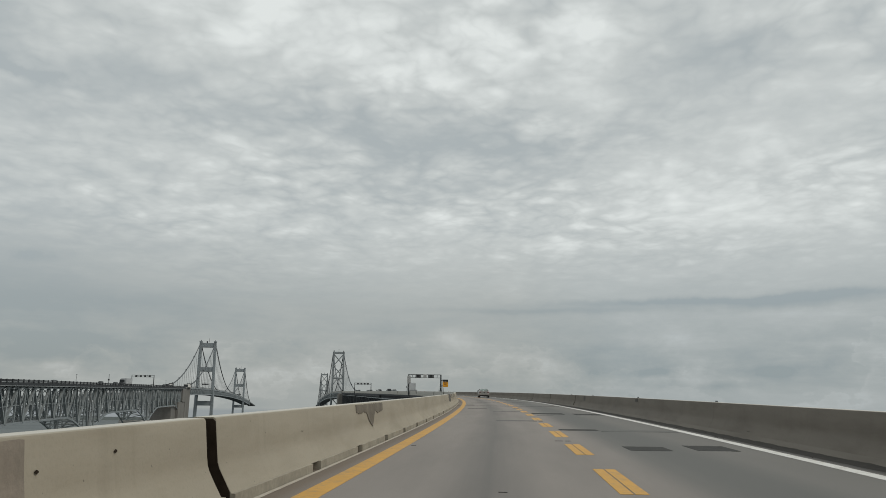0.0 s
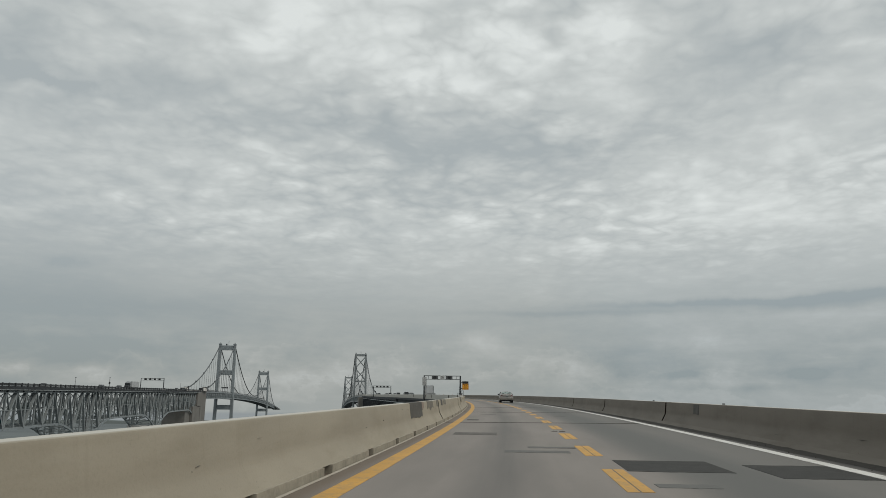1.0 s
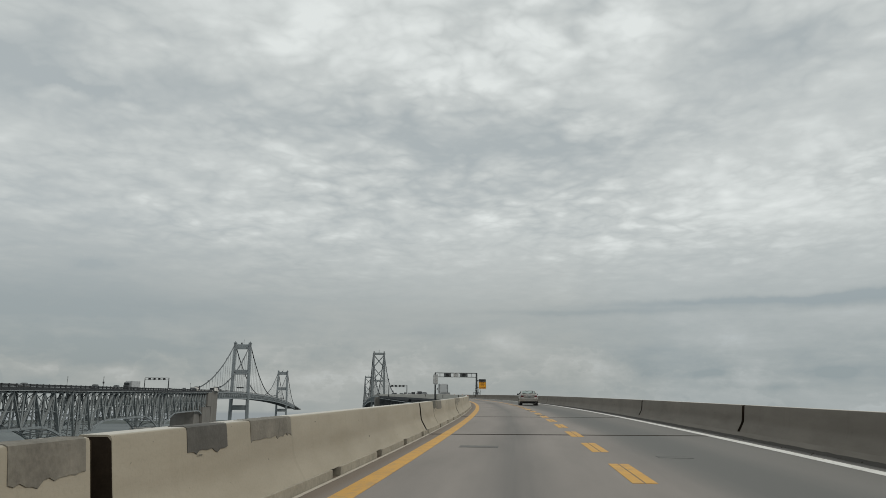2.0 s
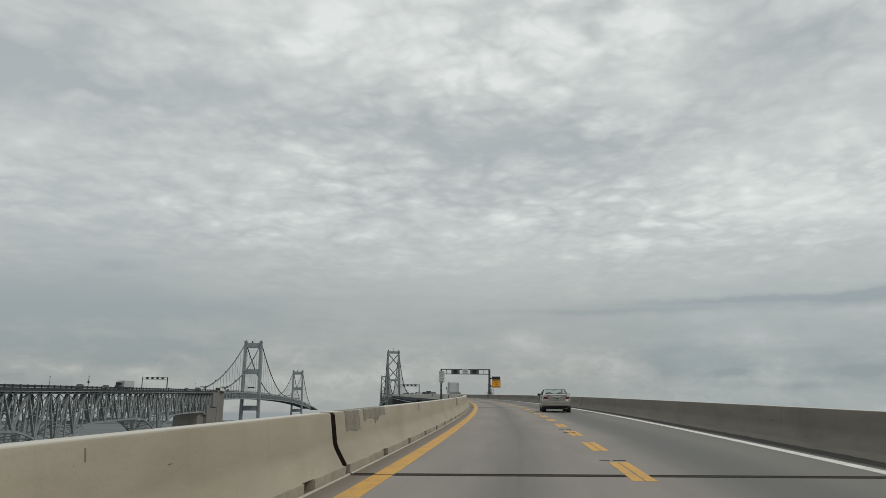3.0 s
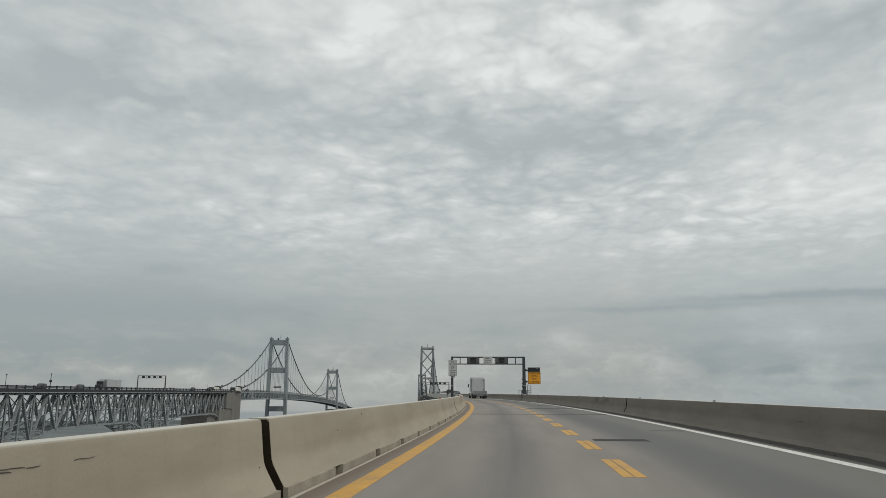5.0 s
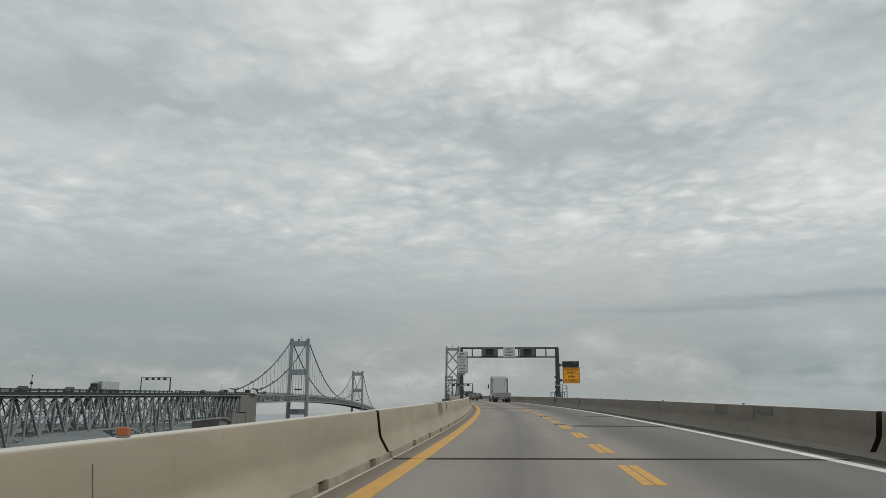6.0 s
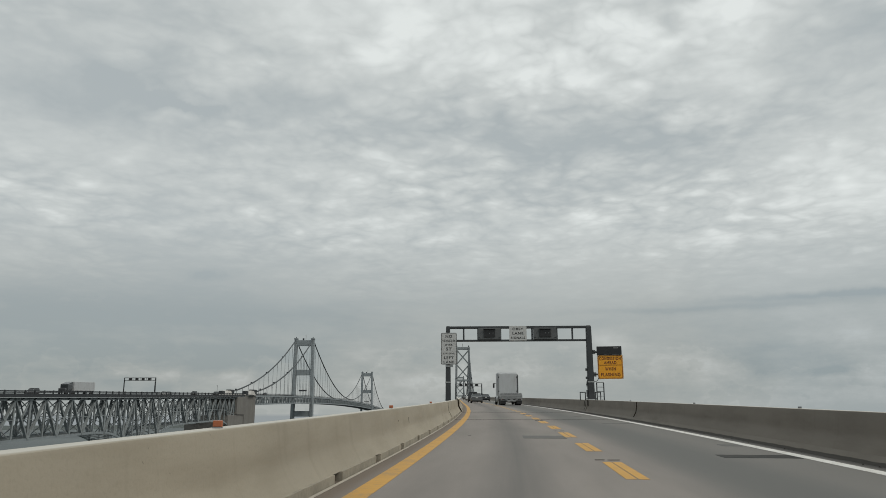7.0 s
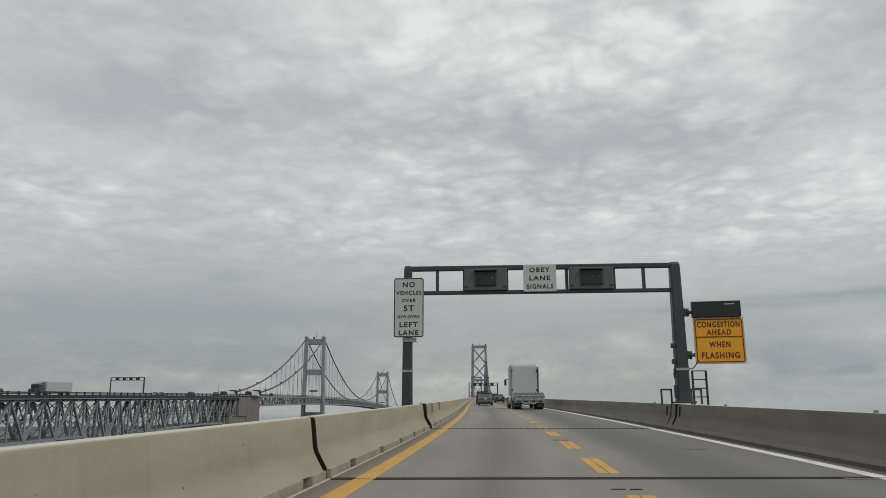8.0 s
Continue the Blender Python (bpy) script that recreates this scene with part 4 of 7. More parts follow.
tagged(new("gutter_debris", me), "dark grit and litter along the foot of the parapet", "debris", kind="stuff")


# reflectors on the tops of both barriers
def reflector(s, lat, mat, label, w, h):
    ob = thing("reflector", label, "reflector", on_road(s, lat, 0.821), group="reflectors on the parapets")
    part("base", boxed((0, 0, 0.007), (0.072, 0.07, 0.010), 0.003), M_REFLG, ob)
    part("lens", boxed((0, 0, 0.011 + h / 2), (w, 0.03, h), 0.008), mat, ob)
    return ob


for s in (115.95, 151.55, 177.6, 187.42, 197.0):
    reflector(s, -2.80, M_REFL, "small amber reflector standing on the sandy parapet", 0.085, 0.056)
for s in (22.0, 33.5, 47.0, 57.0, 188.4, 197.3, 208.7, 217.0, 226.1, 179.5, 168.8, 158.0, 146.0):
    reflector(s, 6.16, M_REFLG, "small grey reflector standing on the grey parapet", 0.075, 0.034)

# ---- bridges ----


def west_lat(s):
    return float(np.interp(s, [0, 560, 790, 1276, 1700], [-123.9, -123.9, -130.0, -135.0, -139.0]))


def truss_span(s0, s1, lat_fn, near, far, mat, depth=10.5, haunch=8.5, top=-0.1, panels=8, name="truss_span", label=""):
    """A deck truss between two piers: top chords, arched bottom chords, diagonals, posts, sub-struts and cross frames."""
    mid = (s0 + s1) / 2
    ob = thing(name, label, "bridge span", Matrix.Translation(P(mid, lat_fn(mid), -depth)), group="deck truss spans")
    n = panels * 2
    S_ = [s0 + (s1 - s0) * i / n for i in range(n + 1)]

    def bot(s):
        d = min(s - s0, s1 - s)
        return top - depth - haunch * max(0.0, 1 - d / 32.0) ** 1.6

    for side in (near, far):
        T = [P(s, lat_fn(s) + side, top) for s in S_]
        B = [P(s, lat_fn(s) + side, bot(s)) for s in S_]
        for i in range(n):
            member("top_chord", T[i], T[i + 1], 0.5, 0.6, mat, ob)
            q = [P(a, lat_fn(a) + side, bot(a)) for a in np.linspace(S_[i], S_[i + 1], 4 if min(S_[i] - s0, s1 - S_[i + 1]) < 27 else 2)]
            for a, b in zip(q, q[1:]):
                member("bottom_chord", a, b + (b - a).normalized() * 0.06, 0.55, 0.65, M_STEEL if mat is M_TRUSS else mat, ob)
            w = 0.72
            if i % 2 == 0:
                member("diagonal", B[i], T[i + 1], w, 0.5, mat, ob)
                m_ = (B[i] + T[i + 1]) / 2
                member("sub_strut", m_, T[i], 0.32, 0.32, mat, ob)
            else:
                member("diagonal", T[i], B[i + 1], w, 0.5, mat, ob)
                m_ = (T[i] + B[i + 1]) / 2
                member("sub_strut", m_, T[i + 1], 0.32, 0.32, mat, ob)
        for i in range(n + 1):
            member("post", B[i], T[i], 0.55 if i % 2 == 0 else 0.40, 0.42, mat, ob)
            if i < n:
                a, b = (T[i] + B[i]) / 2, (T[i + 1] + B[i + 1]) / 2
                member("mid_strut", a, b, 0.18, 0.18, mat, ob)
    for i in range(n + 1):
        a, b = P(S_[i], lat_fn(S_[i]) + near, top), P(S_[i], lat_fn(S_[i]) + far, top)
        c, d = P(S_[i], lat_fn(S_[i]) + near, bot(S_[i])), P(S_[i], lat_fn(S_[i]) + far, bot(S_[i]))
        member("floor_beam", a + Vector((0, 0, 0.2)), b + Vector((0, 0, 0.2)), 0.3, 0.9, M_STEELD, ob)
        member("bottom_strut", c, d, 0.3, 0.3, mat, ob)
        member("sway_brace", a, d, 0.2, 0.2, mat, ob)
        member("sway_brace", b, c, 0.2, 0.2, mat, ob)
        if i < n:
            e = P(S_[i + 1], lat_fn(S_[i + 1]) + far, bot(S_[i + 1]))
            f = P(S_[i + 1], lat_fn(S_[i + 1]) + near, bot(S_[i + 1]))
            member("bottom_lateral", c, e, 0.22, 0.22, mat, ob)
            member("bottom_lateral", d, f, 0.22, 0.22, mat, ob)
    return ob


def pier(s, lat, w, top, label):
    ob = thing("bridge_pier", label, "pier", Matrix.Translation((*P(s, lat).xy, WATER_Z)), group="bridge piers")
    m = Matrix.Rotation(heading(s), 4, "Z")
    h = P(s, lat, top).z - WATER_Z
    for sg in (-1, 1):
        bm = bmesh.new()
        r = bmesh.ops.create_cone(bm, cap_ends=True, segments=20, radius1=2.3, radius2=1.7, depth=h - 2, matrix=m @ Matrix.Translation((sg * w / 2, 0, (h - 2) / 2)))
        part("column", bm, M_PIER, ob, smooth=False)
    part("cap_beam", boxed((0, 0, h - 1.0), (w + 4.5, 3.8, 2.0), 0.15, m), M_PIERL, ob)
    part("web_wall", boxed((0, 0, h * 0.3), (w, 1.6, h * 0.6), 0.1, m), M_PIER, ob)
    return ob


# west bridge: deck trusses up to the anchorage
NEAR, FAR = 5.9, -5.9
for k, (a, b) in enumerate(((-28.0, 91.0), (91.0, 210.0), (210.0, 329.0), (329.0, 446.0), (446.0, 566.0))):
    truss_span(a, b, west_lat, NEAR, FAR, M_TRUSS, label="grey-painted steel deck truss with arched lower chords over the bay")
for s in (91.0, 210.0, 329.0, 446.0):
    pier(s, west_lat(s), 11.8, -17.0, "tall grey concrete pier under the truss bridge")


def sweep_on(pts, lat_fn, stations):
    bm = bmesh.new()
    rings = [[bm.verts.new(P(s, lat_fn(s) + a, h)) for a, h in pts] for s in stations]
    n = len(pts)
    for r0, r1 in zip(rings, rings[1:]):
        for j in range(n):
            bm.faces.new((r0[j], r0[(j + 1) % n], r1[(j + 1) % n], r1[j]))
    bm.faces.new(rings[0][::-1])
    bm.faces.new(rings[-1])
    bmesh.ops.recalc_face_normals(bm, faces=bm.faces[:])
    return bm


wdeck = thing("west_bridge_deck", "dark-edged deck of the neighbouring bridge with a steel railing", "bridge deck", Matrix.Translation(P(400, -123.9, 0)), kind="structure")
WST = steps(-40, 1700, 12.0)
part("deck_slab", sweep_on([(-6.9, 1.25), (6.9, 1.25), (6.9, 0.75), (-6.9, 0.75)], west_lat, WST), M_ROAD, wdeck, fixed=True)
for sg in (-1, 1):
    part("edge_girder", sweep_on([(sg * 6.9, 1.26), (sg * 7.15, 1.26), (sg * 7.15, 0.50), (sg * 6.9, 0.50)], west_lat, WST), M_STEELD, wdeck, fixed=True, label="dark steel edge girder")
    part("parapet", sweep_on([(sg * 6.75, 1.26), (sg * 7.0, 1.26), (sg * 7.0, 1.50), (sg * 6.75, 1.50)], west_lat, WST), M_STEELD, wdeck, fixed=True)
    part("top_rail", sweep_on([(sg * 6.82, 2.06), (sg * 6.98, 2.06), (sg * 6.98, 2.30), (sg * 6.82, 2.30)], west_lat, WST), M_STEELD, wdeck, fixed=True)
    part("mid_rail", sweep_on([(sg * 6.84, 1.72), (sg * 6.95, 1.72), (sg * 6.95, 1.88), (sg * 6.84, 1.88)], west_lat, WST), M_STEELD, wdeck, fixed=True)
part("lower_flange", sweep_on([(7.05, 0.34), (7.25, 0.34), (7.25, 0.48), (7.05, 0.48)], west_lat, WST), M_STEELL, wdeck, fixed=True, label="paler lower flange of the edge girder")
for i in range(94):
    s = 170 + i * 4.6
    member("rail_post", P(s, west_lat(s) + 7.06, 0.62), P(s, west_lat(s) + 7.06, 2.40), 0.40, 0.24, M_STEELD, wdeck)
for i in range(60):
    s = 200 + i * 6.0
    member("bracket", P(s, west_lat(s) + 7.0, 0.3), P(s, west_lat(s) + 5.9, -0.3), 0.2, 0.2, M_STEELD, wdeck)

# anchorage at the end of the trusses
anch = thing("anchorage", "massive stepped concrete anchorage holding the suspension cables", "anchorage", Matrix.Translation((*P(580, -123).xy, WATER_Z)))


def anchor_block(name, s0, s1, la0, la1, h0, h1, mat, label=""):
    c = P((s0 + s1) / 2, (la0 + la1) / 2, (h0 + h1) / 2)
    m = Matrix.Translation(c) @ Matrix.Rotation(heading((s0 + s1) / 2), 4, "Z")
    return part(name, boxed((0, 0, 0), (abs(la1 - la0), s1 - s0, h1 - h0), 0.25, m), mat, anch, label, fixed=True)


anchor_block("main_block", 575, 597, -133, -117.0, -64, 0.9, M_PIER)
anchor_block("upper_block", 561, 574.6, -132, -116.8, -8.8, 0.5, M_PIER)
anchor_block("rear_block", 548, 574.5, -131.5, -117.2, -64, -8.9, M_PIER)
anchor_block("slab_edge", 531, 547.7, -133.1, -118.8, -11.88, -11.3, M_PIERL, "pale weathered edge slab")
anchor_block("base_slab", 531, 547.7, -133, -119.0, -64, -11.9, M_PIER, "dark lower concrete base")
anchor_block("capping", 574.5, 597.4, -133.2, -116.6, 0.92, 1.5, M_PIERL, "pale weathered capping slab")
for la in (-130.5, -117.6):
    c = P(585, la, 1.5)
    bm = bmesh.new()
    hexa(bm, [(-2.2, -5.0, 0), (2.2, -5.0, 0), (2.2, 6.0, 0), (-2.2, 6.0, 0)], [(-1.5, -2.0, 2.3), (1.5, -2.0, 2.3), (1.5, 4.0, 2.3), (-1.5, 4.0, 2.3)])
    bmesh.ops.transform(bm, matrix=Matrix.Translation(c) @ Matrix.Rotation(heading(585), 4, "Z"), verts=bm.verts[:])
    bmesh.ops.recalc_face_normals(bm, faces=bm.faces[:])
    part("saddle_block", bm, M_PIERL, anch, "pale tapered block under the cable", fixed=True)
    anchor_block("splay_house", 589.5, 596, la - 1.4, la + 1.4, 1.52, 4.4, M_STEELD, "dark cabin over the cable")
    anchor_block("splay_house", 575.5, 579.5, la - 1.2, la + 1.2, 1.52, 3.6, M_STEELD, "dark cabin over the cable")


# suspension spans
def catenary(sA, hA, sB, hB, sag, n=40):
    """Points of a hanging cable (station, height over the sea level of the towers)."""
    out_ = []
    for i in range(n + 1):
        u = i / n
        out_.append((sA + (sB - sA) * u, hA + (hB - hA) * u - 4 * sag * u * (1 - u)))
    return out_


def world_at(s, lat, z):
    p = P(s, lat, 0)
    return Vector((p.x, p.y, z))


def cable_mesh(pts, r):
    bm = bmesh.new()
    rings = []
    for i, p in enumerate(pts):
        a, b = pts[max(0, i - 1)], pts[min(len(pts) - 1, i + 1)]
        d = (b - a).normalized()
        x = d.cross(Vector((0, 0, 1))).normalized()
        y = x.cross(d)
        rings.append([bm.verts.new(p + x * (r * math.cos(k * math.pi / 4)) + y * (r * math.sin(k * math.pi / 4))) for k in range(8)])
    for r0, r1 in zip(rings, rings[1:]):
        for k in range(8):
            bm.faces.new((r0[k], r0[(k + 1) % 8], r1[(k + 1) % 8], r1[k]))
    bmesh.ops.recalc_face_normals(bm, faces=bm.faces[:])
    return bm


def suspension(name, label, lat_fn, half, s_anchor, s1, s2, top1, deck_top, truss_depth, mat, rc):
    ob = thing(name, label, "suspension bridge", Matrix.Translation((*P(s1, lat_fn(s1)).xy, WATER_Z)))
    s_end = s2 + (s1 - s_anchor)
    for sg in (-1, 1):
        la = lambda s: lat_fn(s) + sg * half
        zA, zB = P(s_anchor, 0, deck_top + 1.6).z, P(s_end, 0, deck_top + 1.6).z
        low = P((s1 + s2) / 2, 0, deck_top + 2.2).z
        side1 = catenary(s_anchor, zA, s1, top1, 8.5)
        mainp = catenary(s1, top1, s2, top1, top1 - low, 60)
        side2 = catenary(s2, top1, s_end, zB, 8.5)
        for pts in (side1, mainp, side2):
            part("main_cable", cable_mesh([world_at(s, la(s), z) for s, z in pts], rc), M_CABLE, ob, fixed=True, smooth=True)
        for pts in (side1, mainp, side2):
            sa, sb = pts[0][0], pts[-1][0]
            xs = [q[0] for q in pts]
            zs = [q[1] for q in pts]
            k = int((sb - sa) / 13.5)
            for i in range(1, k):
                s = sa + (sb - sa) * i / k
                z = float(np.interp(s, xs, zs))
                zd = P(s, 0, deck_top - 0.3).z
                if z - zd > 1.0:
                    member("hanger", world_at(s, la(s), zd), world_at(s, la(s), z), 0.14, 0.14, M_CABLE, ob)
        # stiffening truss
        S_ = steps(s_anchor + 12, s_end, 6.4)
        for i, (a, b) in enumerate(zip(S_, S_[1:])):
            Ta, Tb = P(a, la(a), deck_top - 0.4), P(b, la(b), deck_top - 0.4)
            Ba, Bb = P(a, la(a), deck_top - 0.4 - truss_depth), P(b, la(b), deck_top - 0.4 - truss_depth)
            if i % 2 == 0:
                member("stiffening_diagonal", Ba, Tb, 0.4, 0.4, mat, ob)
            else:
                member("stiffening_diagonal", Ta, Bb, 0.4, 0.4, mat, ob)
            member("stiffening_post", Ba, Ta, 0.4, 0.5, mat, ob)
        for hh in (deck_top - 0.4, deck_top - 0.4 - truss_depth):
            part("stiffening_chord", sweep_on([(sg * half - 0.35, hh - 0.45), (sg * half + 0.35, hh - 0.45), (sg * half + 0.35, hh + 0.45), (sg * half - 0.35, hh + 0.45)], lat_fn, steps(s_anchor + 12, s_end, 12.0)), mat, ob, fixed=True)
        # cable bands with maintenance boxes
        for i in (5, 12, 20, 30):
            s, z = side1[i]
            member("cable_clamp", world_at(s, la(s), z - 0.3), world_at(s, la(s), z + 1.0), 0.7, 0.7, M_STEELD, ob)
    part("lateral_plate", sweep_on([(-half, deck_top - truss_depth - 0.5), (half, deck_top - truss_depth - 0.5), (half, deck_top - truss_depth - 0.8), (-half, deck_top - truss_depth - 0.8)], lat_fn, steps(s_anchor + 12, s_end, 14.0)), M_STEELD, ob, fixed=True)
    return ob


def leg(p0, p1, w0, w1, d, s):
    bm = bmesh.new()
    a = heading(s)
    ex, ey = Vector((math.cos(a), math.sin(a), 0)), Vector((-math.sin(a), math.cos(a), 0))
    rings = []
    for i in range(5):
        c = p0.lerp(p1, i / 4)
        w = w0 + (w1 - w0) * i / 4
        rings.append([bm.verts.new(c + ex * (x * w / 2) + ey * (y * d / 2)) for x, y in ((-1, -0.8), (-0.8, -1), (0.8, -1), (1, -0.8), (1, 0.8), (0.8, 1), (-0.8, 1), (-1, 0.8))])
    for r0, r1 in zip(rings, rings[1:]):
        for k in range(8):
            bm.faces.new((r0[k], r0[(k + 1) % 8], r1[(k + 1) % 8], r1[k]))
    bm.faces.new(rings[0][::-1])
    bm.faces.new(rings[-1])
    bmesh.ops.recalc_face_normals(bm, faces=bm.faces[:])
    return bm


def west_tower(s, top_z):
    la = west_lat(s)
    ob = thing("bridge_tower", "grey steel portal tower of the wider suspension bridge", "bridge tower", Matrix.Translation((*P(s, la).xy, WATER_Z)), group="suspension towers")
    base_z = WATER_Z + 8
    for sg in (-1, 1):
        part("leg", leg(world_at(s, la + sg * 8.4, base_z), world_at(s, la + sg * 7.0, top_z), 3.2, 2.4, 4.5, s), M_STEEL, ob, fixed=True)
        part("saddle", boxed((0, 0, 0), (2.8, 5.0, 1.2), 0.2, Matrix.Translation(world_at(s, la + sg * 7.0, top_z + 0.6)) @ Matrix.Rotation(heading(s), 4, "Z")), M_STEEL, ob, fixed=True)
        member("finial", world_at(s, la + sg * 7.0, top_z + 1.0), world_at(s, la + sg * 7.0, top_z + 2.2), 0.5, 0.5, M_STEELD, ob)

    def strut(z0, z1, spread):
        c = world_at(s, la, (z0 + z1) / 2)
        return part("portal_strut", boxed((0, 0, 0), (2 * spread, 3.4, z1 - z0), 0.15, Matrix.Translation(c) @ Matrix.Rotation(heading(s), 4, "Z")), M_STEEL, ob, fixed=True)

    strut(top_z - 5.2, top_z - 0.6, 6.4)
    strut(top_z - 29.5, top_z - 25.0, 6.7)
    strut(top_z - 63.0, top_z - 58.5, 7.0)
    strut(base_z, base_z + 4, 7.4)
    member("sign_strut", world_at(s, la - 3.2, top_z - 42), world_at(s, la + 3.2, top_z - 42), 0.5, 1.2, M_STEELD, ob)
    member("mast", world_at(s, la + 1, top_z), world_at(s, la + 1, top_z + 4.2), 0.18, 0.18, M_STEELD, ob)
    part("beacon", boxed((0, 0, 0), (1.2, 1.2, 1.6), 0.3, Matrix.Translation(world_at(s, la - 1, top_z + 0.4))), M_STEELD, ob, fixed=True)
    for sg in (-1, 1):
        part("plinth", boxed((0, 0, 0), (6, 9, 9), 0.4, Matrix.Translation(world_at(s, la + sg * 8.4, WATER_Z + 3.9)) @ Matrix.Rotation(heading(s), 4, "Z")), M_PIERL, ob, fixed=True)
    return ob


def east_tower(s, top_z):
    la = 2.5
    ob = thing("bridge_tower", "slender grey steel tower with crossed bracing over the roadway", "bridge tower", Matrix.Translation((*P(s, la).xy, WATER_Z)), group="suspension towers")
    deck = P(s, la).z
    half_t, half_d, half_b = 5.0, 5.9, 7.6

    def hw(z):
        return half_t + (half_d - half_t) * (top_z - z) / (top_z - deck) if z > deck else half_d + (half_b - half_d) * (deck - z) / (deck - WATER_Z)

    base_z = WATER_Z + 7
    for sg in (-1, 1):
        part("upper_leg", leg(world_at(s, la + sg * half_d, deck - 4), world_at(s, la + sg * half_t, top_z), 1.9, 1.6, 3.4, s), M_TRUSS, ob, fixed=True)
        part("lower_leg", leg(world_at(s, la + sg * half_b, base_z), world_at(s, la + sg * half_d, deck - 4), 2.6, 1.9, 3.6, s), M_TRUSS, ob, fixed=True)
        part("plinth", boxed((0, 0, 0), (6, 9, 8), 0.4, Matrix.Translation(world_at(s, la + sg * half_b, WATER_Z + 3.5)) @ Matrix.Rotation(heading(s), 4, "Z")), M_PIERL, ob, fixed=True)
    part("cap_strut", boxed((0, 0, 0), (2 * half_t + 2.2, 3.0, 2.2), 0.2, Matrix.Translation(world_at(s, la, top_z - 0.8)) @ Matrix.Rotation(heading(s), 4, "Z")), M_TRUSS, ob, fixed=True)
    zs = [top_z - 2.2, top_z - 14.2, top_z - 26.4]
    for z1, z0 in zip(zs, zs[1:]):
        for sg in (-1, 1):
            member("cross_brace", world_at(s, la - sg * hw(z0), z0), world_at(s, la + sg * hw(z1), z1), 1.1, 0.9, M_TRUSS, ob)
    part("portal_strut", boxed((0, 0, 0), (2 * half_d, 2.6, 1.6), 0.15, Matrix.Translation(world_at(s, la, top_z - 27.2)) @ Matrix.Rotation(heading(s), 4, "Z")), M_TRUSS, ob, fixed=True)
    for sg in (-1, 1):
        member("knee_brace", world_at(s, la + sg * half_d, top_z - 35), world_at(s, la + sg * 1.0, top_z - 28), 0.7, 0.6, M_TRUSS, ob)
    z1 = deck - 5
    for z0 in (deck - 19, deck - 33):
        for sg in (-1, 1):
            member("cross_brace", world_at(s, la - sg * hw(z0), z0), world_at(s, la + sg * hw(z1), z1), 0.9, 0.8, M_TRUSS, ob)
        z1 = z0
    member("mast", world_at(s, la, top_z), world_at(s, la, top_z + 3.2), 0.25, 0.25, M_STEELD, ob)
    for sg in (-1, 1):
        member("finial", world_at(s, la + sg * half_t, top_z), world_at(s, la + sg * half_t, top_z + 1.6), 0.8, 0.8, M_STEELD, ob)
    return ob


TOWER1, TOWER2 = 790.0, 1277.0
west_tower(TOWER1, 69.0)
west_tower(TOWER2, 69.2)
east_tower(TOWER1 + 3, 62.3)
east_tower(TOWER2, 62.5)
suspension("west_suspension_bridge", "grey steel suspension bridge with paired cables and a deep stiffening truss", west_lat, 7.2, 584.0, TOWER1, TOWER2, 69.0, 1.2, 4.6, M_STEEL, 0.46)
suspension("own_suspension_bridge", "older grey suspension bridge carrying this roadway ahead", lambda s: 2.2, 5.4, 590.0, TOWER1 + 3, TOWER2, 62.3, -0.3, 4.2, M_TRUSS, 0.40)

# own bridge: trusses and piers under the approach
for a, b in ((310.0, 405.0), (405.0, 500.0), (500.0, 595.0)):
    truss_span(a, b, lambda s: 1.7, -4.6, 4.6, M_STEELD, depth=8.5, haunch=4.0, top=-1.2, panels=7, label="dark steel deck truss under the roadway ahead")
for s in (-35.0, 60.0, 155.0, 250.0):
    pier(s, 1.7, 8.0, -3.0, "tall concrete pier under this roadway")
for s in (310.0, 405.0, 500.0):
    pier(s, 1.7, 9.2, -14.6, "tall concrete pier under this roadway")
own = thing("girder_span", "steel plate girders under the approach roadway", "bridge span", Matrix.Translation(P(130, 1.7, -1)), group="girder spans")
for la in (-2.2, 1.7, 5.6):
    part("girder", sweep([(la - 0.2, -0.62), (la + 0.2, -0.62), (la + 0.2, -3.0), (la - 0.2, -3.0)], steps(-60, 310, 8.0)), M_STEELD, own, fixed=True)
part("flange", sweep([(-3.25, -1.9), (-2.9, -1.9), (-2.9, -2.15), (-3.25, -2.15)], steps(-60, 600, 8.0)), M_STEELL, own, fixed=True, label="pale utility pipe along the edge")
an2 = thing("anchorage", "concrete anchorage under the older bridge", "anchorage", Matrix.Translation((*P(600, 1.7).xy, WATER_Z)))
part("main_block", boxed((0, 0, 0), (16, 26, P(600, 1.7, -1.3).z - WATER_Z + 15), 0.3, Matrix.Translation((*P(600, 1.7).xy, (P(600, 1.7, -1.3).z + WATER_Z - 15) / 2)) @ Matrix.Rotation(heading(600), 4, "Z")), M_PIER, an2, fixed=True)

# far shore on the horizon
shore = bmesh.new()
rnd = random.Random(11)
top, bot_ = [], []
for i in range(260):
    a = radians(10 + i * 0.42)
    r = 4500 + 120 * math.sin(i * 0.13)
    hgt = 9 + 4 * noise.noise((i * 0.09, 0, 0)) + rnd.uniform(-0.8, 0.8)
    x, y = -50 - math.sin(a) * r, 250 + math.cos(a) * r
    top.append(shore.verts.new((x, y, WATER_Z + max(3, hgt))))
    bot_.append(shore.verts.new((x + math.sin(a) * 900, y - math.cos(a) * 900, WATER_Z + 0.4)))
for i in range(259):
    shore.faces.new((bot_[i], bot_[i + 1], top[i + 1], top[i]))
bmesh.ops.recalc_face_normals(shore, faces=shore.faces[:])
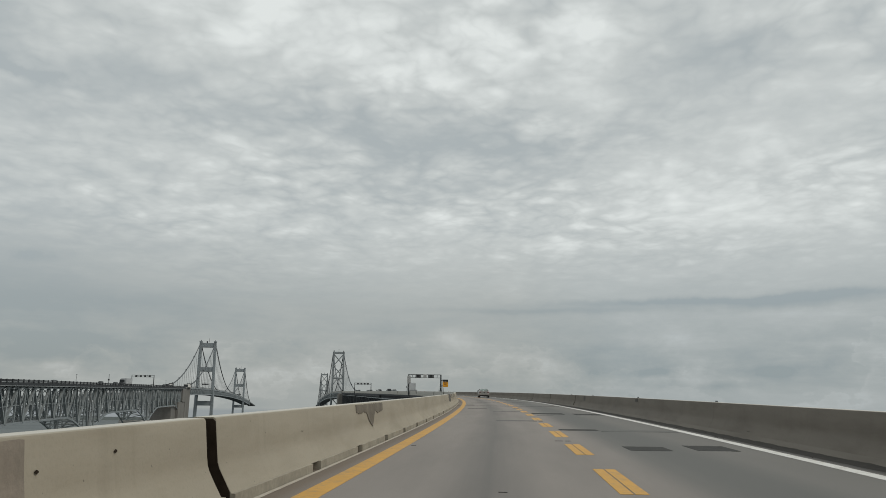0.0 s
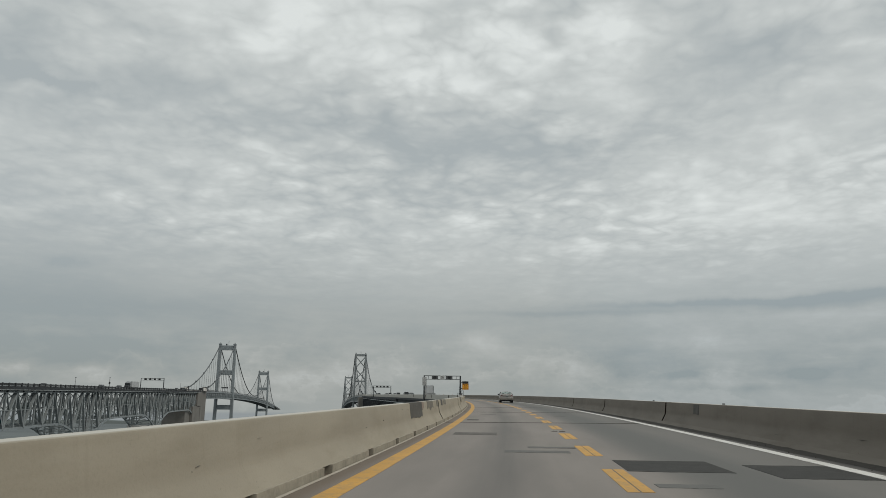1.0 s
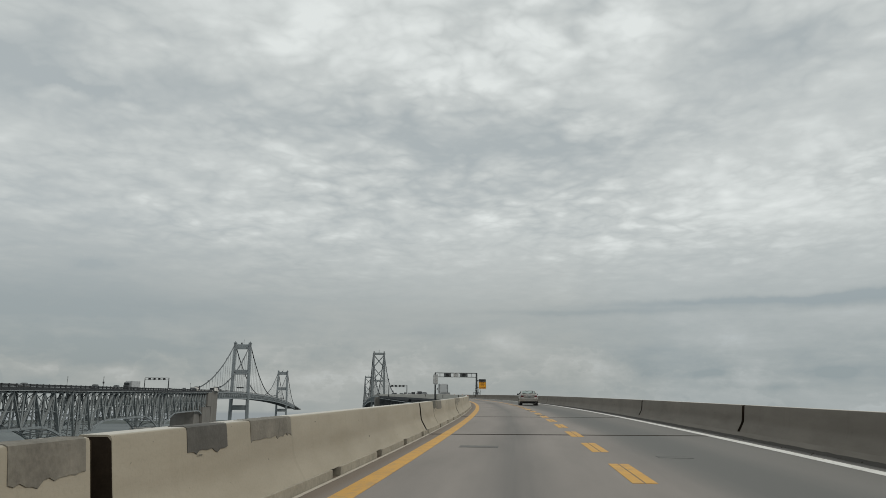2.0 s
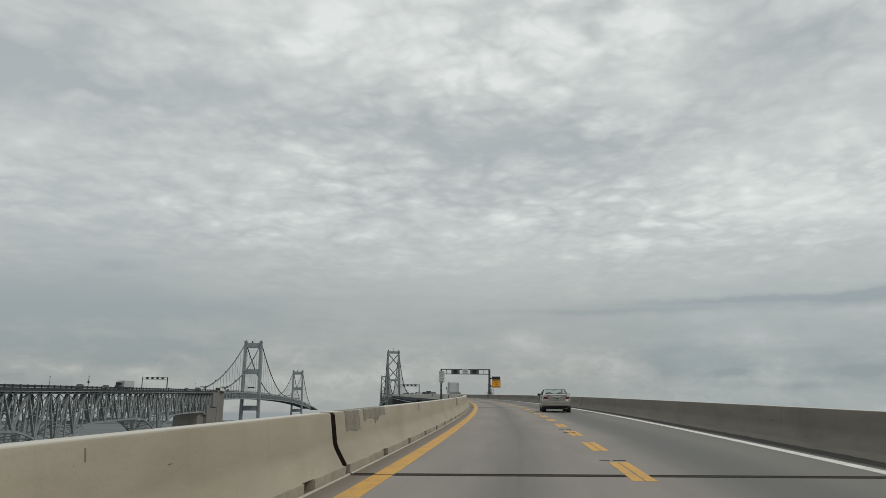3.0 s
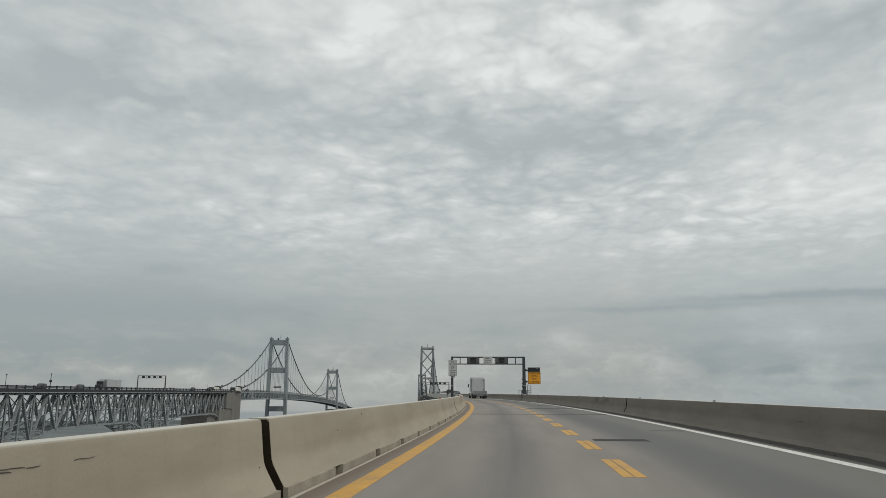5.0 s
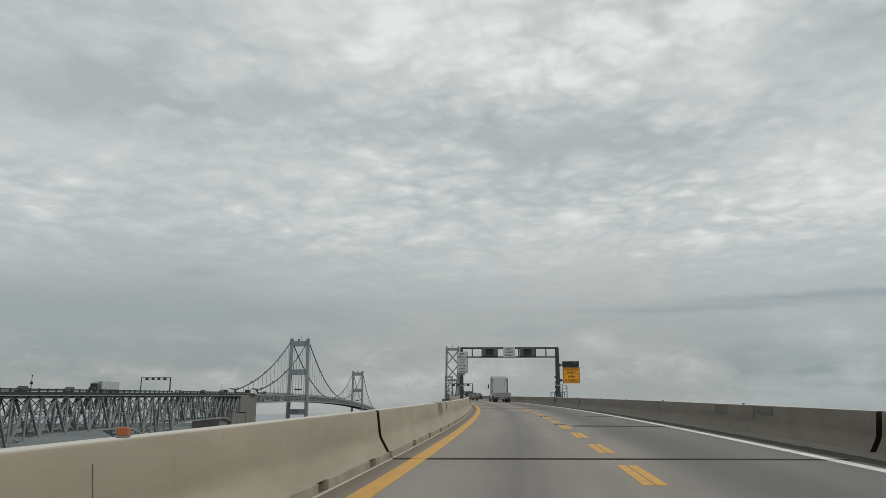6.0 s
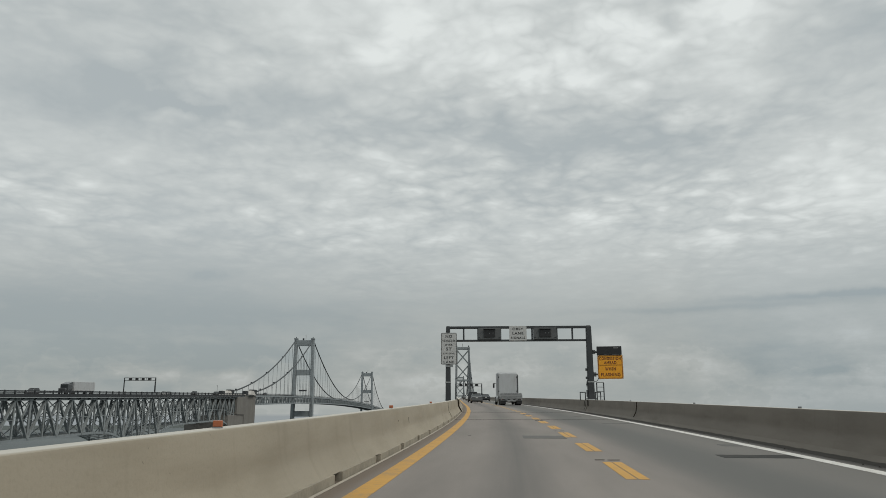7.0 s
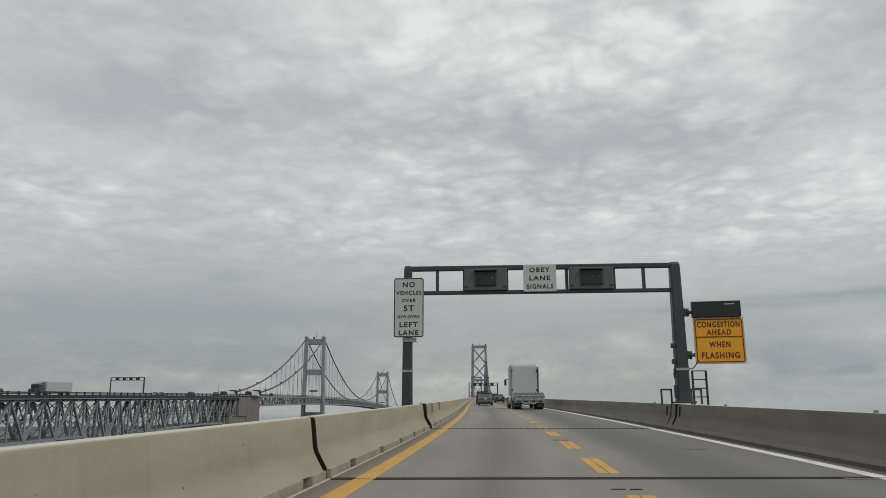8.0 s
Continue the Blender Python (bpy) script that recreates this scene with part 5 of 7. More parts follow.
tagged(new("far_shore", mesh_of("far_shore", shore, M_SHORE)), "low dark wooded shore across the water", "shore", kind="structure")

# ---- overhead sign gantries ----


def text_mesh(s, size, mat, depth=0.003):
    cu = bpy.data.curves.new("lettering", "FONT")
    cu.body, cu.size, cu.extrude, cu.align_x, cu.align_y = s, size, depth, "CENTER", "CENTER"
    cu.offset, cu.space_character = size * 0.023, 1.22
    ob = bpy.data.objects.new("lettering", cu)
    scene.collection.objects.link(ob)
    me = bpy.data.meshes.new_from_object(ob.evaluated_get(bpy.context.evaluated_depsgraph_get()))
    bpy.data.objects.remove(ob)
    bpy.data.curves.remove(cu)
    me.name = "lettering"
    me.materials.clear()
    me.materials.append(mat)
    return me


def letters(s, x, y, z, width, height, mat, parent):
    """A line of capitals, fitted to a width and height, facing the traffic (towards -y)."""
    me = text_mesh(s, 1.0, mat)
    xs = [v.co.x for v in me.vertices]
    ys = [v.co.y for v in me.vertices]
    w, h = max(xs) - min(xs), (max(ys) - min(ys)) / 0.88
    cx, cy = (max(xs) + min(xs)) / 2, (max(ys) + min(ys)) / 2
    for v in me.vertices:
        v.co = ((v.co.x - cx) / w * width, -v.co.z, (v.co.y - cy) / h * height)
    ob = new("lettering", me)
    ob.parent = parent
    ob.location = (x, y, z)
    return ob


def plate(w, h, d, r, seg=5):
    """A sign plate with rounded corners, centred, in the x-z plane."""
    bm = bmesh.new()
    pts = []
    for cx, cz, a0 in ((w / 2 - r, h / 2 - r, 0), (-w / 2 + r, h / 2 - r, 90), (-w / 2 + r, -h / 2 + r, 180), (w / 2 - r, -h / 2 + r, 270)):
        for i in range(seg + 1):
            a = radians(a0 + 90 * i / seg)
            pts.append((cx + r * math.cos(a), cz + r * math.sin(a)))
    f = [bm.verts.new((x, -d / 2, z)) for x, z in pts]
    b = [bm.verts.new((x, d / 2, z)) for x, z in pts]
    bm.faces.new(f[::-1])
    bm.faces.new(b)
    n = len(pts)
    for i in range(n):
        bm.faces.new((f[i], f[(i + 1) % n], b[(i + 1) % n], b[i]))
    bmesh.ops.recalc_face_normals(bm, faces=bm.faces[:])
    return bm


def ring_plate(w, h, t, d, r, seg=5):
    """The raised border of a sign."""
    bm = bmesh.new()

    def outline(w_, h_, r_):
        pts = []
        for cx, cz, a0 in ((w_ / 2 - r_, h_ / 2 - r_, 0), (-w_ / 2 + r_, h_ / 2 - r_, 90), (-w_ / 2 + r_, -h_ / 2 + r_, 180), (w_ / 2 - r_, -h_ / 2 + r_, 270)):
            for i in range(seg + 1):
                a = radians(a0 + 90 * i / seg)
                pts.append((cx + r_ * math.cos(a), cz + r_ * math.sin(a)))
        return pts

    o, i_ = outline(w, h, r), outline(w - 2 * t, h - 2 * t, max(0.005, r - t))
    n = len(o)
    rows = [[bm.verts.new((x, y, z)) for x, z in pts] for pts, y in ((o, d / 2), (o, -d / 2), (i_, -d / 2), (i_, d / 2))]
    for k in range(4):
        a, b = rows[k], rows[(k + 1) % 4]
        for j in range(n):
            bm.faces.new((a[j], a[(j + 1) % n], b[(j + 1) % n], b[j]))
    bmesh.ops.recalc_face_normals(bm, faces=bm.faces[:])
    return bm


GX = 1.55
XL, XR, Z_TOP, Z_LOW = -3.33 - GX, 6.27 - GX, 5.69, 4.79


def gantry(s, lat, full, xl, xr):
    ob = thing("sign_gantry", "dark grey steel portal gantry with lane signals over the roadway", "gantry",
               Matrix.Translation(P(s, lat)) @ Matrix.Rotation(heading(s), 4, "Z"), group="overhead gantries")
    for x, w, z0 in ((xl, 0.34, -0.6), (xr, 0.42, 0.84)):
        bm = bmesh.new()
        rings = []
        for z, k in ((z0, 1.15), (1.2, 1.05), (3.4, 0.95), (Z_TOP - 0.14, 0.84), (Z_TOP + 0.02, 0.80), (Z_TOP + 0.10, 0.62)):
            q = w / 2 * k
            rings.append([bm.verts.new((x + q * a, q * b, z)) for a, b in ((-1, -0.75), (-0.75, -1), (0.75, -1), (1, -0.75), (1, 0.75), (0.75, 1), (-0.75, 1), (-1, 0.75))])
        for r0, r1 in zip(rings, rings[1:]):
            for k in range(8):
                bm.faces.new((r0[k], r0[(k + 1) % 8], r1[(k + 1) % 8], r1[k]))
        bm.faces.new(rings[-1])
        bm.faces.new(rings[0][::-1])
        post = part("post", bm, M_GANT, ob)
        if z0 > 0:
            part("base_plate", boxed((x, 0, 0.86), (w + 0.28, w + 0.28, 0.06), 0.01), M_GANT, post)
        if full:
            part("band", boxed((x, 0, 1.98), (w * 1.04 + 0.02, w * 1.04 + 0.02, 0.09), 0.008), M_GALV, post, "paler clamp band on the post")
    part("top_chord", boxed(((xl + xr) / 2, 0, Z_TOP), (xr - xl, 0.22, 0.17), 0.03), M_GANT, ob)
    part("bottom_chord", boxed(((xl + xr) / 2, 0, Z_LOW), (xr - xl, 0.20, 0.13), 0.02), M_GANT, ob)
    span = xr - xl
    for u in (0.112, 0.215, 0.375, 0.60, 0.775, 0.885) if full else (0.14, 0.3, 0.5, 0.7, 0.86):
        part("upright", boxed((xl + span * u, 0, (Z_TOP + Z_LOW) / 2), (0.11, 0.14, Z_TOP - Z_LOW), 0.015), M_GANT, ob)
    for u in (0.295, 0.69) if full else (0.2, 0.4, 0.6, 0.8):
        x = xl + span * u
        w = 1.56 if full else 1.1
        head = part("lane_signal", boxed((x, -0.06, (Z_TOP + Z_LOW) / 2), (w, 0.30, Z_TOP - Z_LOW - 0.10), 0.03), M_GANTL, ob, "grey signal housing with an unlit black matrix")
        part("matrix", boxed((x, -0.235, 5.26), (0.76, 0.06, 0.53), 0.02), M_BLACK, head)
        part("visor", boxed((x, -0.29, 5.54), (0.82, 0.16, 0.03), 0.008), M_BLACK, head)
        for dx in (0.02, 0.24):
            part("lamp_dot", boxed((x + dx, -0.272, 5.27), (0.035, 0.02, 0.035), 0.006), M_GALV, head)
        for dx in (-0.7, 0.7):
            part("hinge", boxed((x + dx * w / 1.56, -0.22, 4.98), (0.12, 0.03, 0.05), 0.006), M_GANT, head)
    return ob


g1 = gantry(222.0, GX, True, XL, XR)
gantry(455.0, 1.7, False, -4.9, 4.9)
gw = gantry(455.0, -123.7, False, -5.7, 5.7)
gw.matrix_basis = Matrix.Translation(P(455.0, -123.7, 1.3)) @ Matrix.Rotation(heading(455), 4, "Z") @ Matrix.Diagonal((1.05, 1, 1.12, 1))


def sign(name, label, x, y, z, w, h, mat, border, corner=0.09):
    ob = thing(name, label, "road sign", g1.matrix_basis @ Matrix.Translation((x, y, z)), group="signs on the gantry")
    part("panel", plate(w, h, 0.03, corner), mat, ob)
    if border:
        part("border", ring_plate(w - 0.02, h - 0.02, 0.03, 0.038, 0.08), border, ob)
    return ob


# weight limit sign on the left post
sl = sign("weight_limit_sign", "tall white regulatory sign with black lettering on a post", -3.27 - GX, -0.26, 4.24, 1.08, 2.15, M_SIGNW, M_INK)
for s, z, w, h in (("NO", 0.83, 0.44, 0.22), ("VEHICLES", 0.53, 0.90, 0.175), ("OVER", 0.255, 0.52, 0.135), ("5T", -0.03, 0.37, 0.235), ("GVW-GVWR", -0.335, 0.80, 0.12), ("LEFT", -0.62, 0.65, 0.20), ("LANE", -0.91, 0.70, 0.19)):
    letters(s, 0, -0.018, z, w, h, M_INK, sl)
for z in (-1.16, 0.4):
    part("bracket", boxed((0.02, 0.12, z), (0.50, 0.10, 0.16), 0.01), M_GALV, sl)
# lane signal sign in the middle of the beam
sm = sign("lane_signals_sign", "white sign with black lettering between the two lane signals", 1.45 - GX, -0.20, 5.26, 1.18, 0.98, M_SIGNW, None, 0.012)
for s, z, w, h in (("OBEY", 0.30, 0.74, 0.19), ("LANE", 0.0, 0.74, 0.19), ("SIGNALS", -0.31, 0.95, 0.18)):
    letters(s, 0, -0.018, z, w, h, M_INK, sm)
# amber warning sign on arms beside the right post
sr = thing("congestion_sign", "amber warning sign under a black unlit flasher box", "road sign",
           g1.matrix_basis @ Matrix.Translation((7.62 - GX, -0.10, 2.97)) @ Matrix.Scale(0.97, 4) @ Matrix.Rotation(radians(-7), 4, "Z"), group="signs on the gantry")
part("panel", plate(1.74, 1.66, 0.05, 0.03), M_SIGNW, sr, "pale edge of the sign panel")
part("face", plate(1.70, 1.62, 0.062, 0.12), M_SIGNY, sr)
part("border", ring_plate(1.64, 1.56, 0.035, 0.072, 0.10), M_INKR, sr)
part("divider", boxed((0, -0.034, 0.13), (1.60, 0.012, 0.035)), M_INKR, sr)
for s, z, w, h in (("CONGESTION", 0.58, 1.46, 0.235), ("AHEAD", 0.30, 0.84, 0.235), ("WHEN", -0.14, 0.72, 0.24), ("FLASHING", -0.53, 1.30, 0.26)):
    letters(s, 0, -0.036, z, w, h, M_INKR, sr)
fb = part("flasher_box", boxed((-0.04, 0.0, 1.13), (1.70, 0.22, 0.58), 0.02), M_BLACK, sr, "black flasher box, unlit")
part("label_bar", boxed((0.42, -0.112, 1.30), (0.36, 0.008, 0.03)), M_SIGNW, fb)
for z in (1.05, -0.50):
    arm = part("arm", tubed((-1.55, 0.08, z), (-0.80, 0.06, z), 0.065, seg=12), M_GANTL, sr)
    part("clamp", boxed((-1.16, 0.08, z), (0.16, 0.30, 0.30), 0.05), M_GANT, arm)
    part("flange", tubed((-1.06, 0.078, z), (-0.98, 0.076, z), 0.15, seg=18), M_GANT, arm)
part("cable", cable_mesh([Vector((-1.30 + 0.5 * i / 8, -0.05, -0.72 - 0.28 * math.sin(math.pi * i / 8))) for i in range(9)], 0.018), M_GANT, sr)

# maintenance ladder, conduit and box at the right post
lad = thing("access_ladder", "dark steel ladder and guard rail behind the parapet", "ladder", g1.matrix_basis @ Matrix.Translation((6.47 - GX, 0.35, 0.3)))
for x in (0.25, 0.72):
    part("rail", boxed((x, 0, 0.78), (0.07, 0.06, 1.76), 0.01), M_GANT, lad)
for i in range(6):
    part("rung", tubed((0.25, 0, 0.15 + i * 0.3), (0.72, 0, 0.15 + i * 0.3), 0.018), M_GANT, lad)
for x0, x1 in ((-0.92, -0.58), (0.10, 0.44)):
    for x in (x0, x1):
        part("guard", boxed((x, -0.25, 0.74), (0.06, 0.05, 0.50), 0.01), M_GANT, lad)
    part("guard_top", boxed(((x0 + x1) / 2, -0.25, 1.0), (x1 - x0 + 0.06, 0.05, 0.06), 0.01), M_GANT, lad)
con = thing("conduit", "dark electrical conduit with junction boxes strapped to the gantry post", "conduit", g1.matrix_basis @ Matrix.Translation((XR - 0.30, -0.12, 0.8)))
part("pipe", cable_mesh([Vector((0.02, 0, 0.05 + 0.24 * i)) for i in range(5)] + [Vector((0.07, 0, 1.25)), Vector((0.16, 0, 1.33))], 0.045), M_GANT, con)
for z in (1.45, 2.0):
    part("junction_box", boxed((0.03, 0, z), (0.13, 0.13, 0.16), 0.015), M_GANT, con)
part("strap", boxed((0.02, -0.02, 0.42), (0.10, 0.10, 0.46), 0.02), M_GANT, con)

# light poles and small masts on the neighbouring deck
for s, la, h in ((250.0, -6.2, 4.0), (350.0, -6.2, 4.4), (569.0, -6.2, 5.0)):
    lp = thing("lamp_pole", "thin dark pole on the edge of the neighbouring deck", "pole", Matrix.Translation(P(s, west_lat(s) + la, 1.25)), group="poles on the far deck")
    part("pole", tubed((0, 0, 0), (0, 0, h), 0.09, 0.05, 8), M_STEELD, lp)
    part("head", boxed((0, 0, h), (0.3, 0.5, 0.22), 0.05), M_STEELD, lp)
lp = thing("lamp_pole", "dark pole with a box halfway up on the neighbouring deck", "pole", Matrix.Translation(P(349.6, west_lat(349.6) + 7.1, 1.25)), group="poles on the far deck")
part("pole", tubed((0, 0, 0), (0, 0, 4.6), 0.12, 0.08, 8), M_STEELD, lp)
part("box", boxed((0, 0, 2.5), (0.5, 0.6, 0.7), 0.1), M_BLACK, lp)
part("head", boxed((0, 0, 4.6), (0.25, 0.4, 0.25), 0.05), M_STEELD, lp)

# ---- vehicles ----


def lathe(profile, seg=28, caps=True):
    """A profile of (offset along the axle, radius) turned about the x axis."""
    bm = bmesh.new()
    rings = []
    for a, r in profile:
        rings.append([bm.verts.new((a, r * math.cos(2 * math.pi * i / seg), r * math.sin(2 * math.pi * i / seg))) for i in range(seg)])
    for r0, r1 in zip(rings, rings[1:]):
        for i in range(seg):
            bm.faces.new((r0[i], r0[(i + 1) % seg], r1[(i + 1) % seg], r1[i]))
    if caps:
        bm.faces.new(rings[0])
        bm.faces.new(rings[-1])
    bmesh.ops.recalc_face_normals(bm, faces=bm.faces[:])
    return bm


def wheel(parent, x, y, r, w, sgn, spokes=7, rim=None):
    """A tyre with a rim, facing outwards (sgn: -1 left, 1 right)."""
    ty = part("wheel", lathe([(-w / 2, r * 0.66), (-w / 2, r * 0.90), (-w * 0.36, r * 0.99), (0, r), (w * 0.36, r * 0.99), (w / 2, r * 0.90), (w / 2, r * 0.66), (-w / 2, r * 0.66)], caps=False), M_TYRE, parent, smooth=True)
    ty.location = (x, y, r)
    face = sgn * w / 2
    part("rim", lathe([(face * 0.80, 0.02), (face * 0.86, r * 0.20), (face * 0.78, r * 0.5), (face * 0.99, r * 0.60), (face * 1.02, r * 0.68), (face * 0.70, r * 0.68)]), rim or M_RIM, ty, smooth=True)
    for i in range(spokes):
        m = Matrix.Rotation(2 * math.pi * i / spokes, 4, "X")
        bm = bmesh.new()
        bmesh.ops.create_cone(bm, cap_ends=True, segments=8, radius1=r * 0.075, radius2=r * 0.075, depth=0.02, matrix=m @ Matrix.Translation((face * 0.90, 0, r * 0.44)) @ Matrix.Diagonal((1, 0.75, 1.75, 1)) @ Matrix.Rotation(radians(90), 4, "Y"))
        part("vent", bm, M_TRIM, ty)
    part("hub", lathe([(face * 0.80, r * 0.16), (face * 1.0, r * 0.15), (face * 1.03, r * 0.08)], 14), rim or M_RIM, ty, smooth=True)
    return ty


def loft(sections, caps=True):
    bm = bmesh.new()
    rings = [[bm.verts.new(p) for p in s] for s in sections]
    n = len(rings[0])
    for r0, r1 in zip(rings, rings[1:]):
        for i in range(n):
            bm.faces.new((r0[i], r0[(i + 1) % n], r1[(i + 1) % n], r1[i]))
    if caps:
        bm.faces.new(rings[0])
        bm.faces.new(rings[-1])
    bmesh.ops.recalc_face_normals(bm, faces=bm.faces[:])
    return bm


HALF = 0.875


def rear_y(x):
    """The rear's plan: gently curved, rounded at the corners."""
    q = min(abs(x), 0.862) / 0.862
    return -2.30 + 0.07 * q ** 2 + 0.33 * q ** 6


def body_width(y):
    if y > 1.5:
        return HALF * max(0.02, 1 - ((y - 1.5) / 0.92) ** 2.6) ** 0.5 * 0.99
    return HALF * (0.985 + 0.015 * math.cos((y + 0.2) * 0.8)) if y > -1.2 else 0.862 + 0.012 * max(0.0, (y + 2.3) / 1.1)


def body_section(y, flat_top=None):
    w = body_width(y)
    zt = float(np.interp(y, [-2.30, -2.27, -2.1, -1.72, -1.3, 1.0, 1.3, 1.9, 2.2, 2.40], [0.945, 0.972, 0.992, 1.012, 0.978, 0.965, 0.93, 0.83, 0.74, 0.60]))
    zb = float(np.interp(y, [-2.30, -1.9, -1.3, 1.4, 2.0, 2.40], [0.40, 0.26, 0.21, 0.20, 0.22, 0.30]))
    half = [(0, zb), (w * 0.80, zb), (w * 0.95, zb + 0.05), (w * 0.995, zb + 0.16), (w, 0.52), (w * 0.995, 0.66), (w * 0.98, 0.78), (w * 0.955, min(0.88, zt - 0.09)), (w * 0.915, zt - 0.035), (w * 0.86, zt - 0.006), (w * 0.5, zt + 0.008), (0, zt + 0.012)]
    return [(x, y, z) for x, z in half] + [(-x, y, z) for x, z in half[-2:0:-1]]


def body_loft():
    """The car's lower body, its rear rounded in plan."""
    secs = []
    for y in (1.0, 1.2, 1.5, 1.75, 1.95, 2.1, 2.22, 2.31, 2.37, 2.41)[::-1] + (0.6, 0.2, -0.2, -0.6, -1.0, -1.3, -1.5, -1.6, -1.75, -1.9, -2.0, -2.1, -2.2, -2.25, -2.28, -2.30):
        k = min(1.0, max(0.0, (-1.3 - y) / 0.7))
        k = k * k * (3 - 2 * k)
        secs.append([(x, y + k * (rear_y(x) + 2.30) * (1.0 if y < -1.9 else 0.9), z) for x, _, z in body_section(y)])
    bm = loft(secs)
    far_cap = min(bm.faces, key=lambda f: f.calc_center_median().y if len(f.verts) > 4 else 9)
    bm.faces.remove(far_cap)
    rows = []
    for x0, _, z in body_section(-2.30)[:12]:
        rows.append([bm.verts.new((x0 * u, rear_y(x0 * u), z)) for u in np.linspace(-1, 1, 25)])
    for r0, r1 in zip(rows, rows[1:]):
        for a in range(24):
            bm.faces.new((r0[a], r0[a + 1], r1[a + 1], r1[a]))
    bmesh.ops.remove_doubles(bm, verts=bm.verts[:], dist=0.0004)
    bmesh.ops.recalc_face_normals(bm, faces=bm.faces[:])
    return bm


def cut_wheel_arches(me, axles, r):
    """Real wheel openings, cut out of a closed body mesh."""
    tmp = bpy.data.objects.new("tmp", me)
    scene.collection.objects.link(tmp)
    bm = bmesh.new()
    for y in axles:
        for sg in (-1, 1):
            bmesh.ops.create_cone(bm, cap_ends=True, segments=36, radius1=r, radius2=r, depth=0.5, matrix=Matrix.Translation((sg * 0.87, y, 0.315)) @ Matrix.Rotation(radians(90), 4, "Y"))
    cm = bpy.data.meshes.new("cut")
    bm.to_mesh(cm)
    bm.free()
    cut = bpy.data.objects.new("cut", cm)
    scene.collection.objects.link(cut)
    mod = tmp.modifiers.new("cut", "BOOLEAN")
    mod.operation, mod.object, mod.solver = "DIFFERENCE", cut, "EXACT"
    res = bpy.data.meshes.new_from_object(tmp.evaluated_get(bpy.context.evaluated_depsgraph_get()))
    bpy.data.objects.remove(tmp)
    bpy.data.objects.remove(cut)
    bpy.data.meshes.remove(cm)
    return res


def wrap(plan, prof):
    """Bumper: a plan curve of (x, y, outward normal) carried over a profile of (bulge, z)."""
    bm = bmesh.new()
    cols = []
    for i, (x, y) in enumerate(plan):
        a, b = Vector(plan[max(0, i - 1)]), Vector(plan[min(len(plan) - 1, i + 1)])
        t = (b - a).normalized()
        nrm = Vector((t.y, -t.x))
        cols.append([bm.verts.new((x + nrm.x * o, y + nrm.y * o, z)) for o, z in prof])
    n = len(prof)
    for c0, c1 in zip(cols, cols[1:]):
        for j in range(n - 1):
            bm.faces.new((c0[j], c1[j], c1[j + 1], c0[j + 1]))
    bmesh.ops.recalc_face_normals(bm, faces=bm.faces[:])
    return bm


def line_tube(pts, r=0.006):
    return cable_mesh([Vector(p) for p in pts], r)


